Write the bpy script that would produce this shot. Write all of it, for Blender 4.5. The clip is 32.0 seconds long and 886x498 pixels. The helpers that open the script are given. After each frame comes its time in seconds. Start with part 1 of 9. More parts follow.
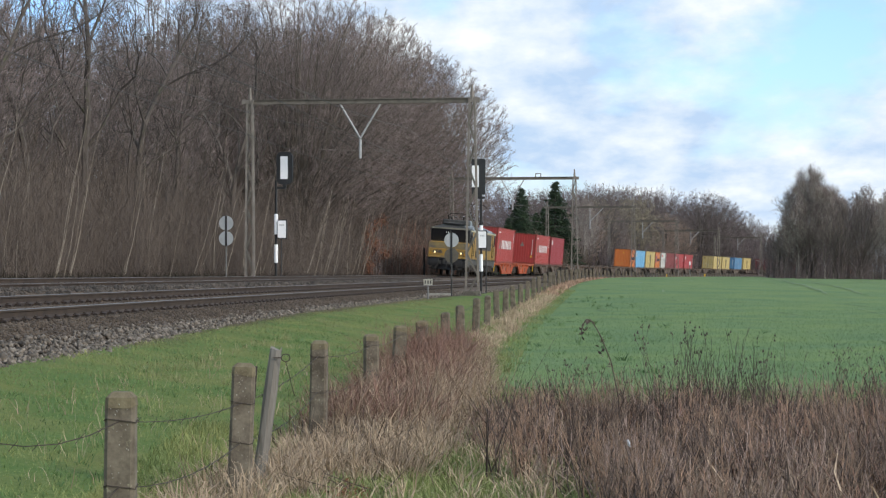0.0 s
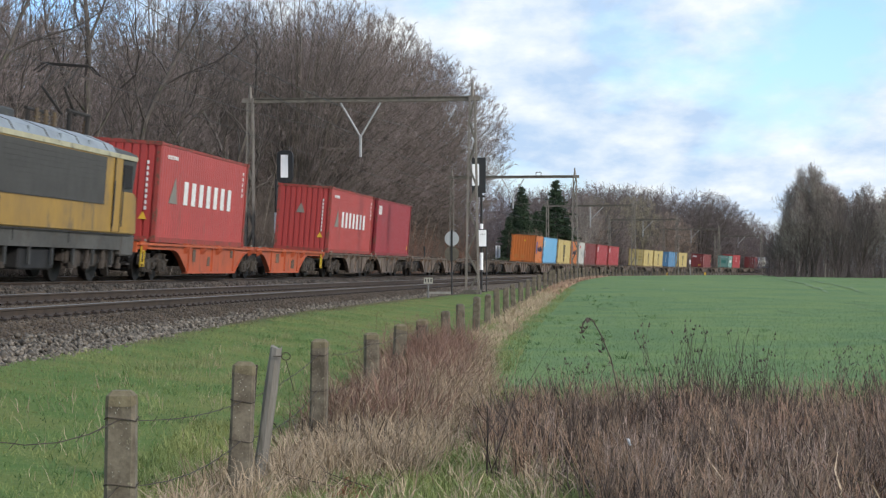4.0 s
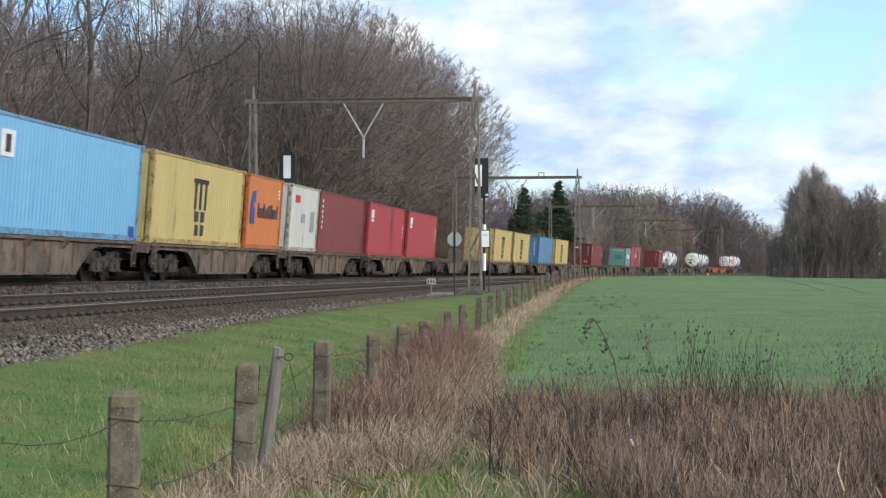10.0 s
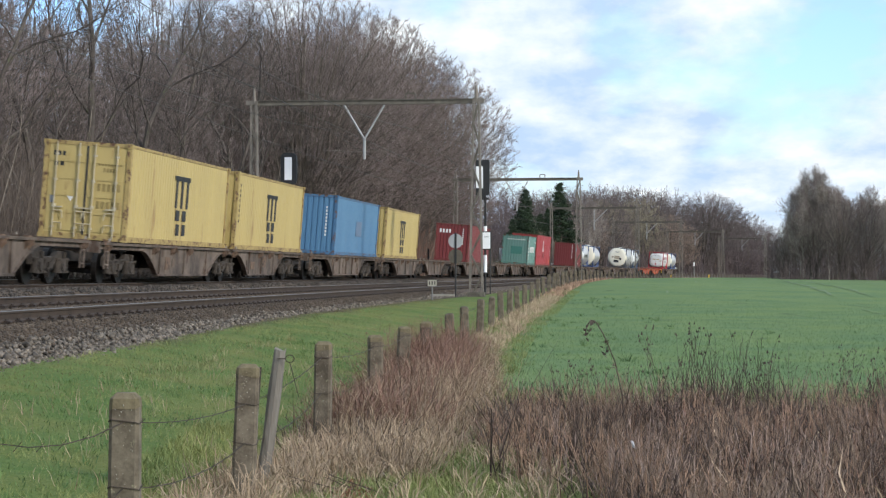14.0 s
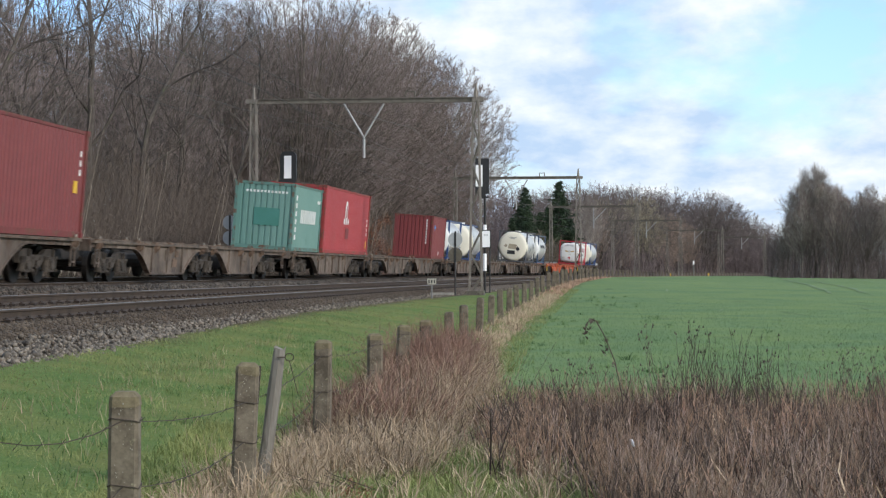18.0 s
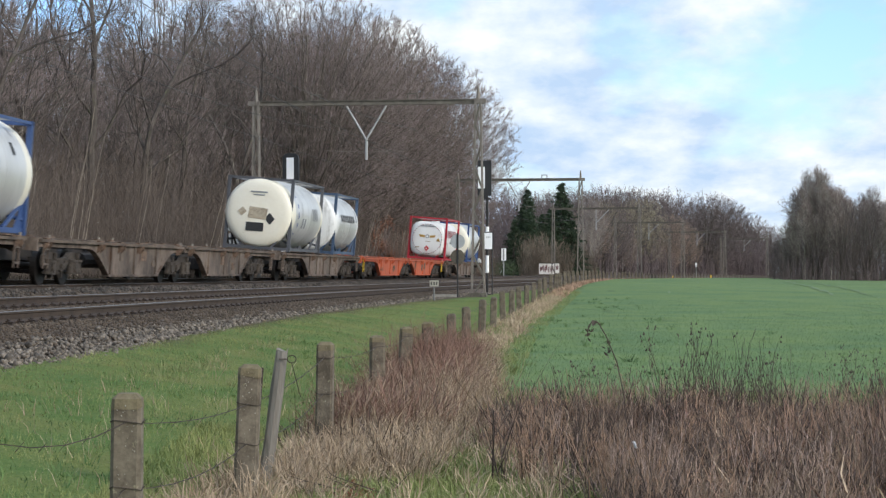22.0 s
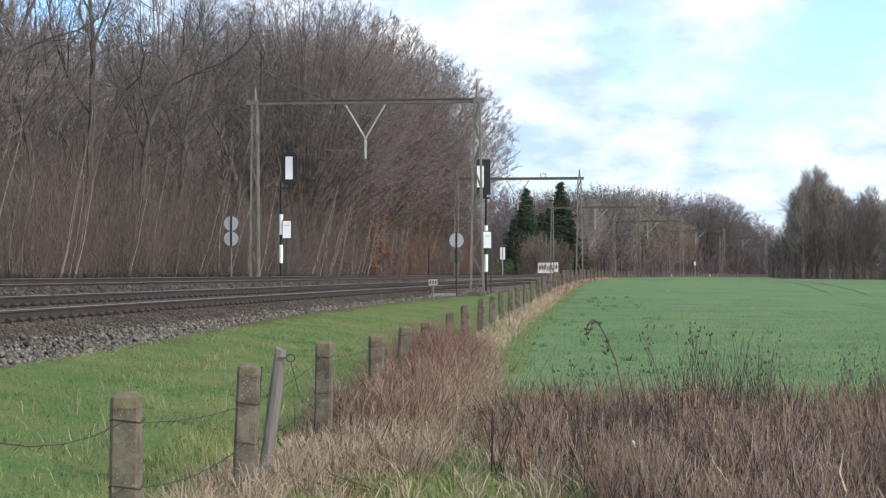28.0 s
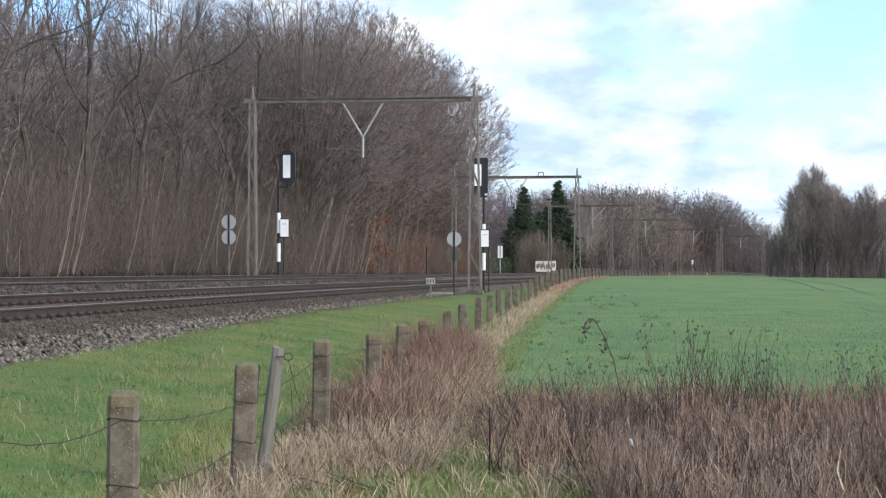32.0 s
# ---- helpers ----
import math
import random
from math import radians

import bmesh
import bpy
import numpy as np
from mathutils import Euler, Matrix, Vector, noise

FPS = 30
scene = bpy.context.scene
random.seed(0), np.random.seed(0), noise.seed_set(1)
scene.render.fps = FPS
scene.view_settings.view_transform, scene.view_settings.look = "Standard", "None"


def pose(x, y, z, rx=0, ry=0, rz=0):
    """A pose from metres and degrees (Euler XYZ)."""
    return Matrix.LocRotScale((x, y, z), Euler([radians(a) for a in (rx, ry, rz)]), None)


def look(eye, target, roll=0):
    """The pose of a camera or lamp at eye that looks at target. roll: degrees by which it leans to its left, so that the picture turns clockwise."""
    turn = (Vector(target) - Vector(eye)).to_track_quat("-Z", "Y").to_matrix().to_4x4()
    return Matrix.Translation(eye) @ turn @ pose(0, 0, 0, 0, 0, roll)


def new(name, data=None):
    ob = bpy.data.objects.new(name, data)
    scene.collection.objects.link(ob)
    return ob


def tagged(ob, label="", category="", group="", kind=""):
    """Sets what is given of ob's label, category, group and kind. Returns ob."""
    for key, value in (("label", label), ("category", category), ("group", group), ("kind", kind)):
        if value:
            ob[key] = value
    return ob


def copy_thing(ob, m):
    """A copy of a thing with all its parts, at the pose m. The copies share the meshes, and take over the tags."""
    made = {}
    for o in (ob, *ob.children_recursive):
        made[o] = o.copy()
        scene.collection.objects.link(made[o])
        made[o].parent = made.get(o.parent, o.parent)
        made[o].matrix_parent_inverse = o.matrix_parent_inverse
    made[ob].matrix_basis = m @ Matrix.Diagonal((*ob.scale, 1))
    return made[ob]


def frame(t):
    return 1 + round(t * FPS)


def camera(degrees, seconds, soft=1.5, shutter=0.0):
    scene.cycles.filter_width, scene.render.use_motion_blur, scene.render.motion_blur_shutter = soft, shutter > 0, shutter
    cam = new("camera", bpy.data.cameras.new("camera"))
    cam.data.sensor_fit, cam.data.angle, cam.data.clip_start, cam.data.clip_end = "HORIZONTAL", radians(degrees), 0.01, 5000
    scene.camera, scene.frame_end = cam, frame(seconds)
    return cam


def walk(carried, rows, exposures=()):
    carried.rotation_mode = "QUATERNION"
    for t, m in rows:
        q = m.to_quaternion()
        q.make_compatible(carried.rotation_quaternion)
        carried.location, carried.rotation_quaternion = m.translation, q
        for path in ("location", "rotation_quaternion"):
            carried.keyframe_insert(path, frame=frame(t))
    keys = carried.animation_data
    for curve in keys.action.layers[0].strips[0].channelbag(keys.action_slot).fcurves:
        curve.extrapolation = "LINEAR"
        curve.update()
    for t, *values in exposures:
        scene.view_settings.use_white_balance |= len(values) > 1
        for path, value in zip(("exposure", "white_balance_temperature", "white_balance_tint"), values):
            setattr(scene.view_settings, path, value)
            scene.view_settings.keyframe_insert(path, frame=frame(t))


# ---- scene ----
# Fitted plan: x right, y away from the camera, z up; z = 0 is the field beside the camera.
EYE = (0.0, 0.0, 1.75)
cam = camera(26.24, 32.0, soft=1.25, shutter=0.2)
AIM = (
    (0, 0.0528, 0.677), (0.5, 0.0528, 0.6596), (1, 0.0528, 0.64), (1.5, 0.0524, 0.6336), (2, 0.0583, 0.6268),
    (2.5, 0.0651, 0.62), (3, 0.0592, 0.6264), (3.5, 0.0528, 0.6327), (5.5, 0.0255, 0.6327), (6, 0.0255, 0.6264),
    (6.5, 0.0255, 0.6136), (7, 0.0255, 0.6008), (7.5, 0.0255, 0.588), (8, 0.0192, 0.588), (8.5, 0.0064, 0.6008),
    (9, -0.0064, 0.6136), (9.5, -0.026, 0.6332), (10, -0.0392, 0.6532), (10.5, -0.0324, 0.66), (11, -0.0255, 0.66),
    (11.5, -0.0255, 0.66), (12, -0.0255, 0.6664), (12.5, -0.0255, 0.6792), (13, -0.0324, 0.6855), (13.5, -0.0524, 0.6919),
    (14, -0.072, 0.7051), (14.5, -0.0783, 0.7122), (16.5, -0.0528, 0.6855), (17, -0.0528, 0.6792), (17.5, -0.0528, 0.6664),
    (18, -0.0592, 0.66), (18.5, -0.0783, 0.66), (19, -0.0975, 0.6664), (19.5, -0.1039, 0.6792), (20, -0.1039, 0.6855),
    (20.5, -0.1039, 0.6919), (21, -0.1103, 0.7047), (21.5, -0.1235, 0.7111), (22, -0.1303, 0.7175), (22.5, -0.1235, 0.7243),
    (23, -0.1171, 0.7251), (23.5, -0.1239, 0.732), (24, -0.1235, 0.7315), (24.5, -0.1103, 0.7179), (25, -0.1039, 0.7047),
    (25.5, -0.1039, 0.6941), (27.5, -0.1039, 0.6855), (28, -0.0975, 0.6855), (28.5, -0.0847, 0.6792), (29, -0.072, 0.6664),
    (29.5, -0.0592, 0.66), (30, -0.0528, 0.66), (30.5, -0.046, 0.66), (31, -0.0324, 0.66), (31.5, -0.0255, 0.6532),
    (32, -0.0255, 0.6418),
)
def cam_rows():
    rows = []
    for t, yaw, pitch in AIM:
        a, b = radians(yaw), radians(pitch)
        way = Vector((math.sin(a) * math.cos(b), math.cos(a) * math.cos(b), math.sin(b)))
        rows.append((t, look(EYE, Vector(EYE) + way * 10)))
    return rows


walk(cam, cam_rows(), exposures=((0.0, 0.0, 6500, 10), (6.0, 0.0, 6500, 10), (9.0, 0.05, 6500, 10), (14.0, 0.08, 6500, 10), (18.0, 0.03, 6500, 10), (24.0, 0.05, 6500, 10), (25.5, 0.1, 6500, 11), (28.0, 0.24, 6450, 11.5), (29.5, 0.32, 6350, 12), (30.6, 0.43, 6300, 12), (31.2, 0.40, 6300, 12), (32.0, 0.25, 6350, 12)))

# ---- the track's line: arc length s, heading from +y towards +x ----
CANT, MORE_CANT = 0.0757, 0.04
SPEED, ACCEL = 25.557, -0.00524
_s = np.arange(-900.0, 1100.0, 1.0)
_u = np.clip(_s, -150.0, 600.0) / 100
_th = 0.10629 + 0.03872 * _u + 0.00622 * _u ** 2 - 0.001 * _u ** 3
_X = np.concatenate([[0], np.cumsum((np.sin(_th[1:]) + np.sin(_th[:-1])) / 2)])
_Y = np.concatenate([[0], np.cumsum((np.cos(_th[1:]) + np.cos(_th[:-1])) / 2)])
_X += -9.1655 - np.interp(0, _s, _X)
_Y += 60.0 - np.interp(0, _s, _Y)


def rail_z(s):
    return EYE[2] - 0.2457 - 0.000824 * np.clip(s, -150, 600)


def heading(s):
    return float(np.interp(s, _s, _th))


def at(s, lat=0.0, z=0.0):
    """A point beside the train's track: lat to the right, z over its rails, upright."""
    t = heading(s)
    return Vector((float(np.interp(s, _s, _X)) + lat * math.cos(t), float(np.interp(s, _s, _Y)) - lat * math.sin(t), float(rail_z(s)) + z))


def on_bed(s, lat=0.0, z=0.0):
    """A point in the tilted plane of both tracks."""
    return at(s, lat + CANT * z, z - CANT * lat)


def bed_pose(s, lat=0.0, z=0.0):
    return Matrix.Translation(on_bed(s, lat, z)) @ Matrix.Rotation(-heading(s), 4, "Z") @ Matrix.Rotation(CANT, 4, "Y")


def near_dip(lat):
    """How far the nearer track leans below the plane of the train's track."""
    return -MORE_CANT * max(0.0, lat - 3.25)


def near_pose(s):
    return bed_pose(s, 4.0, near_dip(4.0)) @ Matrix.Rotation(MORE_CANT, 4, "Y")


def side_of(x, y):
    """Arc length and lateral place of a ground point."""
    s = np.interp(y, _Y, _s)
    for _ in range(2):
        th = np.interp(s, _s, _th)
        dx, dy = x - np.interp(s, _s, _X), y - np.interp(s, _s, _Y)
        s = s + dx * np.sin(th) + dy * np.cos(th)
    th = np.interp(s, _s, _th)
    return s, (x - np.interp(s, _s, _X)) * np.cos(th) - (y - np.interp(s, _s, _Y)) * np.sin(th)


def smooth(a):
    a = np.clip(a, 0, 1)
    return a * a * (3 - 2 * a)


def fence_lat(s):
    return np.interp(s, (-60, -48.6, -26.8, -8.6, 11.5, 60, 104, 176, 420), (12.3, 12.17, 11.62, 11.03, 10.65, 9.9, 9.4, 9.2, 9.0))


def ground_z(x, y):
    """Height of the earth: field, verge, banks under the ballast, wood floor."""
    x, y = np.asarray(x, float), np.asarray(y, float)
    s, lat = side_of(x, y)
    bed = rail_z(s)
    by_fence = np.interp(y, (0, 50, 70, 88, 102, 118, 140, 197, 298, 353, 600), (0.0, 0.05, 0.25, 0.57, 0.9, 1.15, 1.3, 1.17, 0.95, 0.55, 0.3))
    open_field = np.interp(y, (0, 60, 190, 300, 600), (0.0, 0.05, 0.72, 0.75, 0.4))
    k = smooth((lat - 10) / 38)
    field = by_fence * (1 - k) + open_field * k + 0.03 * np.sin(x * 0.31) * np.sin(y * 0.13) * smooth((lat - 13) / 10)
    foot = bed - CANT * 4 - (0.70 - 0.14 * smooth((s + 35) / 28))
    v = np.clip((lat - 6.9) / 4.6, 0, 1)
    right = foot * (1 - v) + field * v
    wood = bed - 0.42 + 0.25 * smooth((-lat - 6) / 8) + 0.7 * smooth((-lat - 14) / 40)
    k = smooth((lat + 4.8) / 1.4)
    left = wood * (1 - k) + (bed - 1.1) * k
    return np.where(lat > 5.0, right, np.where(lat < -3.4, left, bed - 1.1))


# ---- light ----
def make_world():
    world = bpy.data.worlds.new("sky")
    scene.world = world
    world.use_nodes = True
    nt = world.node_tree
    nt.nodes.clear()
    n, l = nt.nodes.new, nt.links.new
    sky = n("ShaderNodeTexSky")
    sky.sky_type, sky.sun_disc = "NISHITA", False
    sky.sun_elevation, sky.sun_rotation = radians(SUN_UP), radians(SUN_AZ)
    sky.air_density, sky.dust_density, sky.ozone_density = 1.0, 1.2, 1.5
    geo = n("ShaderNodeTexCoord")
    sep = n("ShaderNodeSeparateXYZ")
    l(geo.outputs["Generated"], sep.inputs[0])
    # project the direction on a flat cloud layer
    zz = n("ShaderNodeMath"); zz.operation = "ADD"; zz.inputs[1].default_value = 0.34
    l(sep.outputs["Z"], zz.inputs[0])
    zc = n("ShaderNodeMath"); zc.operation = "MAXIMUM"; zc.inputs[1].default_value = 0.05
    l(zz.outputs[0], zc.inputs[0])
    uv = []
    for ax in ("X", "Y"):
        d = n("ShaderNodeMath"); d.operation = "DIVIDE"
        l(sep.outputs[ax], d.inputs[0]); l(zc.outputs[0], d.inputs[1])
        uv.append(d)
    comb = n("ShaderNodeCombineXYZ")
    l(uv[0].outputs[0], comb.inputs[0]); l(uv[1].outputs[0], comb.inputs[1])
    shift = n("ShaderNodeMapping")
    shift.inputs["Location"].default_value = CLOUD_SHIFT
    shift.inputs["Scale"].default_value = (1.0, 0.8, 1.0)
    l(comb.outputs[0], shift.inputs["Vector"])
    big = n("ShaderNodeTexNoise"); big.inputs["Scale"].default_value = 3.6; big.inputs["Detail"].default_value = 8; big.inputs["Roughness"].default_value = 0.54
    l(shift.outputs[0], big.inputs["Vector"])
    cover = n("ShaderNodeValToRGB")
    cover.color_ramp.elements[0].position, cover.color_ramp.elements[1].position = 0.34, 0.50
    l(big.outputs["Fac"], cover.inputs[0])
    tone = n("ShaderNodeTexNoise"); tone.inputs["Scale"].default_value = 7.5; tone.inputs["Detail"].default_value = 8; tone.inputs["Roughness"].default_value = 0.56
    l(shift.outputs[0], tone.inputs["Vector"])
    ramp = n("ShaderNodeValToRGB")
    ramp.color_ramp.elements[0].position, ramp.color_ramp.elements[0].color = 0.38, (0.50, 0.66, 0.88, 1)
    ramp.color_ramp.elements[1].position, ramp.color_ramp.elements[1].color = 0.66, (0.93, 0.98, 1.0, 1)
    l(tone.outputs["Fac"], ramp.inputs[0])
    blue = n("ShaderNodeMixRGB"); blue.blend_type = "MULTIPLY"; blue.inputs[0].default_value = 1.0
    blue.inputs[2].default_value = (BLUE_GAIN * 0.8, BLUE_GAIN * 0.97, BLUE_GAIN * 1.27, 1)
    l(sky.outputs[0], blue.inputs[1])
    cl = n("ShaderNodeMixRGB"); cl.blend_type = "MULTIPLY"; cl.inputs[0].default_value = 1.0
    cl.inputs[2].default_value = (CLOUD_GAIN, CLOUD_GAIN, CLOUD_GAIN, 1)
    l(ramp.outputs[0], cl.inputs[1])
    mix = n("ShaderNodeMixRGB")
    l(cover.outputs[0], mix.inputs[0]); l(blue.outputs[0], mix.inputs[1]); l(cl.outputs[0], mix.inputs[2])
    bg = n("ShaderNodeBackground"); bg.inputs["Strength"].default_value = 0.1
    out = n("ShaderNodeOutputWorld")
    l(mix.outputs[0], bg.inputs[0]); l(bg.outputs[0], out.inputs[0])


SUN_UP, SUN_AZ = 22.0, 128.0   # degrees over the horizon; clockwise from +y
CLOUD_SHIFT = (0.02, 0.36, 0.0)
BLUE_GAIN, CLOUD_GAIN = 2.2, 10.8
make_world()
sun = new("sun", bpy.data.lights.new("sun", "SUN"))
sun.data.energy, sun.data.angle, sun.data.color = 2.35, radians(8), (1.0, 0.94, 0.87)
_a, _e = radians(SUN_AZ), radians(SUN_UP)
sun.matrix_world = look((0, 0, 60), Vector((0, 0, 60)) - Vector((math.sin(_a) * math.cos(_e), math.cos(_a) * math.cos(_e), math.sin(_e))))

# ---- materials ----
MATS = {}


def mat(name, a, b=None, rough=0.8, metal=0.0, scale=6.0, fine=60.0, bump=0.3, dist=0.01, stain=None, stain_at=0.62, vary=0.0, stretch=(1, 1, 1), hue=None, emit=0.0, coord="Object"):
    """Two tones mixed by coarse and fine noise, stains, relief, and a random shift from object to object."""
    if name in MATS:
        return MATS[name]
    m = bpy.data.materials.new(name)
    MATS[name] = m
    m.use_nodes = True
    nt = m.node_tree
    n, l = nt.nodes.new, nt.links.new
    bsdf = nt.nodes["Principled BSDF"]
    bsdf.inputs["Roughness"].default_value, bsdf.inputs["Metallic"].default_value = rough, metal
    b = b or tuple(c * 0.8 for c in a)
    tc = n("ShaderNodeTexCoord")
    mp = n("ShaderNodeMapping"); mp.inputs["Scale"].default_value = stretch
    l(tc.outputs[coord], mp.inputs["Vector"])
    n1 = n("ShaderNodeTexNoise"); n1.inputs["Scale"].default_value = scale; n1.inputs["Detail"].default_value = 4
    n2 = n("ShaderNodeTexNoise"); n2.inputs["Scale"].default_value = fine; n2.inputs["Detail"].default_value = 3
    l(mp.outputs[0], n1.inputs["Vector"]); l(mp.outputs[0], n2.inputs["Vector"])
    add = n("ShaderNodeMath"); add.operation = "MULTIPLY_ADD"; add.inputs[1].default_value = 0.45
    l(n2.outputs["Fac"], add.inputs[0]); l(n1.outputs["Fac"], add.inputs[2])
    ramp = n("ShaderNodeValToRGB")
    ramp.color_ramp.elements[0].position, ramp.color_ramp.elements[0].color = 0.52, (*a, 1)
    ramp.color_ramp.elements[1].position, ramp.color_ramp.elements[1].color = 0.92, (*b, 1)
    l(add.outputs[0], ramp.inputs[0])
    col = ramp.outputs[0]
    if stain:
        n3 = n("ShaderNodeTexNoise"); n3.inputs["Scale"].default_value = scale * 2.3; n3.inputs["Detail"].default_value = 8; n3.inputs["Roughness"].default_value = 0.65
        l(mp.outputs[0], n3.inputs["Vector"])
        r3 = n("ShaderNodeValToRGB")
        r3.color_ramp.elements[0].position, r3.color_ramp.elements[1].position = stain_at, stain_at + 0.1
        l(n3.outputs["Fac"], r3.inputs[0])
        mx = n("ShaderNodeMixRGB"); mx.inputs[2].default_value = (*stain, 1)
        l(r3.outputs[0], mx.inputs[0]); l(col, mx.inputs[1])
        col = mx.outputs[0]
    if vary:
        info = n("ShaderNodeObjectInfo")
        geo = n("ShaderNodeNewGeometry")
        rnd = n("ShaderNodeMath"); rnd.operation = "ADD"
        l(info.outputs["Random"], rnd.inputs[0]); l(geo.outputs["Random Per Island"], rnd.inputs[1])
        val = n("ShaderNodeMath"); val.operation = "MULTIPLY_ADD"; val.inputs[1].default_value = vary; val.inputs[2].default_value = 1 - vary
        l(rnd.outputs[0], val.inputs[0])
        hs = n("ShaderNodeHueSaturation")
        l(val.outputs[0], hs.inputs["Value"]); l(col, hs.inputs["Color"])
        col = hs.outputs[0]
    l(col, bsdf.inputs["Base Color"])
    if bump:
        bp = n("ShaderNodeBump"); bp.inputs["Strength"].default_value = bump; bp.inputs["Distance"].default_value = dist
        l(add.outputs[0], bp.inputs["Height"]); l(bp.outputs[0], bsdf.inputs["Normal"])
    if emit:
        bsdf.inputs["Emission Color"].default_value = (*a, 1)
        bsdf.inputs["Emission Strength"].default_value = emit
    return m


# ---- building blocks ----
def box(bm, cx, cy, cz, sx, sy, sz, m=None):
    v = [bm.verts.new((cx + i * sx / 2, cy + j * sy / 2, cz + k * sz / 2)) for i in (-1, 1) for j in (-1, 1) for k in (-1, 1)]
    if m is not None:
        for w in v:
            w.co = m @ w.co
    for f in ((0, 1, 3, 2), (4, 6, 7, 5), (0, 4, 5, 1), (2, 3, 7, 6), (0, 2, 6, 4), (1, 5, 7, 3)):
        bm.faces.new([v[i] for i in f])
    return v


def tube(bm, p, q, r, r2=None, n=8, cap=True):
    p, q = Vector(p), Vector(q)
    r2 = r if r2 is None else r2
    d = (q - p).normalized()
    a = d.orthogonal().normalized()
    b = d.cross(a)
    ring = [[bm.verts.new(o + (a * math.cos(i * math.tau / n) + b * math.sin(i * math.tau / n)) * rr) for i in range(n)] for o, rr in ((p, r), (q, r2))]
    for i in range(n):
        bm.faces.new((ring[0][i], ring[0][(i + 1) % n], ring[1][(i + 1) % n], ring[1][i]))
    if cap:
        bm.faces.new(ring[0][::-1]); bm.faces.new(ring[1])


def prism(bm, outline, lo, hi, axis="X"):
    """An outline pulled along an axis; the outline is in the two other axes, in order."""
    def place(u, v, w):
        return {"X": (w, u, v), "Y": (u, w, v), "Z": (u, v, w)}[axis]
    a = [bm.verts.new(place(u, v, lo)) for u, v in outline]
    b = [bm.verts.new(place(u, v, hi)) for u, v in outline]
    n = len(outline)
    for i in range(n):
        bm.faces.new((a[i], a[(i + 1) % n], b[(i + 1) % n], b[i]))
    bm.faces.new(a[::-1]); bm.faces.new(b)


def mesh_of(bm, name, material, flat=True):
    bmesh.ops.recalc_face_normals(bm, faces=bm.faces)
    me = bpy.data.meshes.new(name)
    bm.to_mesh(me); bm.free()
    if not flat:
        for p in me.polygons:
            p.use_smooth = True
    me.materials.append(material)
    return me


def part(name, bm, material, parent=None, label="", flat=True):
    ob = new(name, mesh_of(bm, name, material, flat))
    if parent is not None:
        ob.parent = parent
    return tagged(ob, label)


def thing(name, label, category, group="", m=None):
    ob = tagged(new(name), label, category, group)
    ob.empty_display_size = 0.2
    if m is not None:
        ob.matrix_world = m
    return ob


def raw(name, verts, faces, material, parent=None, label=""):
    me = bpy.data.meshes.new(name)
    me.from_pydata(verts, [], faces)
    me.materials.append(material)
    ob = new(name, me)
    if parent is not None:
        ob.parent = parent
    return tagged(ob, label)


MOVERS = []   # (thing, arc length at 9 s)

# ---- ground ----
def grid_mesh(name, xs, ys, zf, material):
    gx, gy = np.meshgrid(xs, ys)
    gz = zf(gx, gy)
    verts = np.stack([gx.ravel(), gy.ravel(), gz.ravel()], 1)
    nx = len(xs)
    i = (np.arange(len(ys) - 1)[:, None] * nx + np.arange(nx - 1)[None]).ravel()
    faces = np.stack([i, i + 1, i + nx + 1, i + nx], 1)
    me = bpy.data.meshes.new(name)
    me.from_pydata(verts.tolist(), [], faces.tolist())
    for p in me.polygons:
        p.use_smooth = True
    me.materials.append(material)
    return new(name, me)


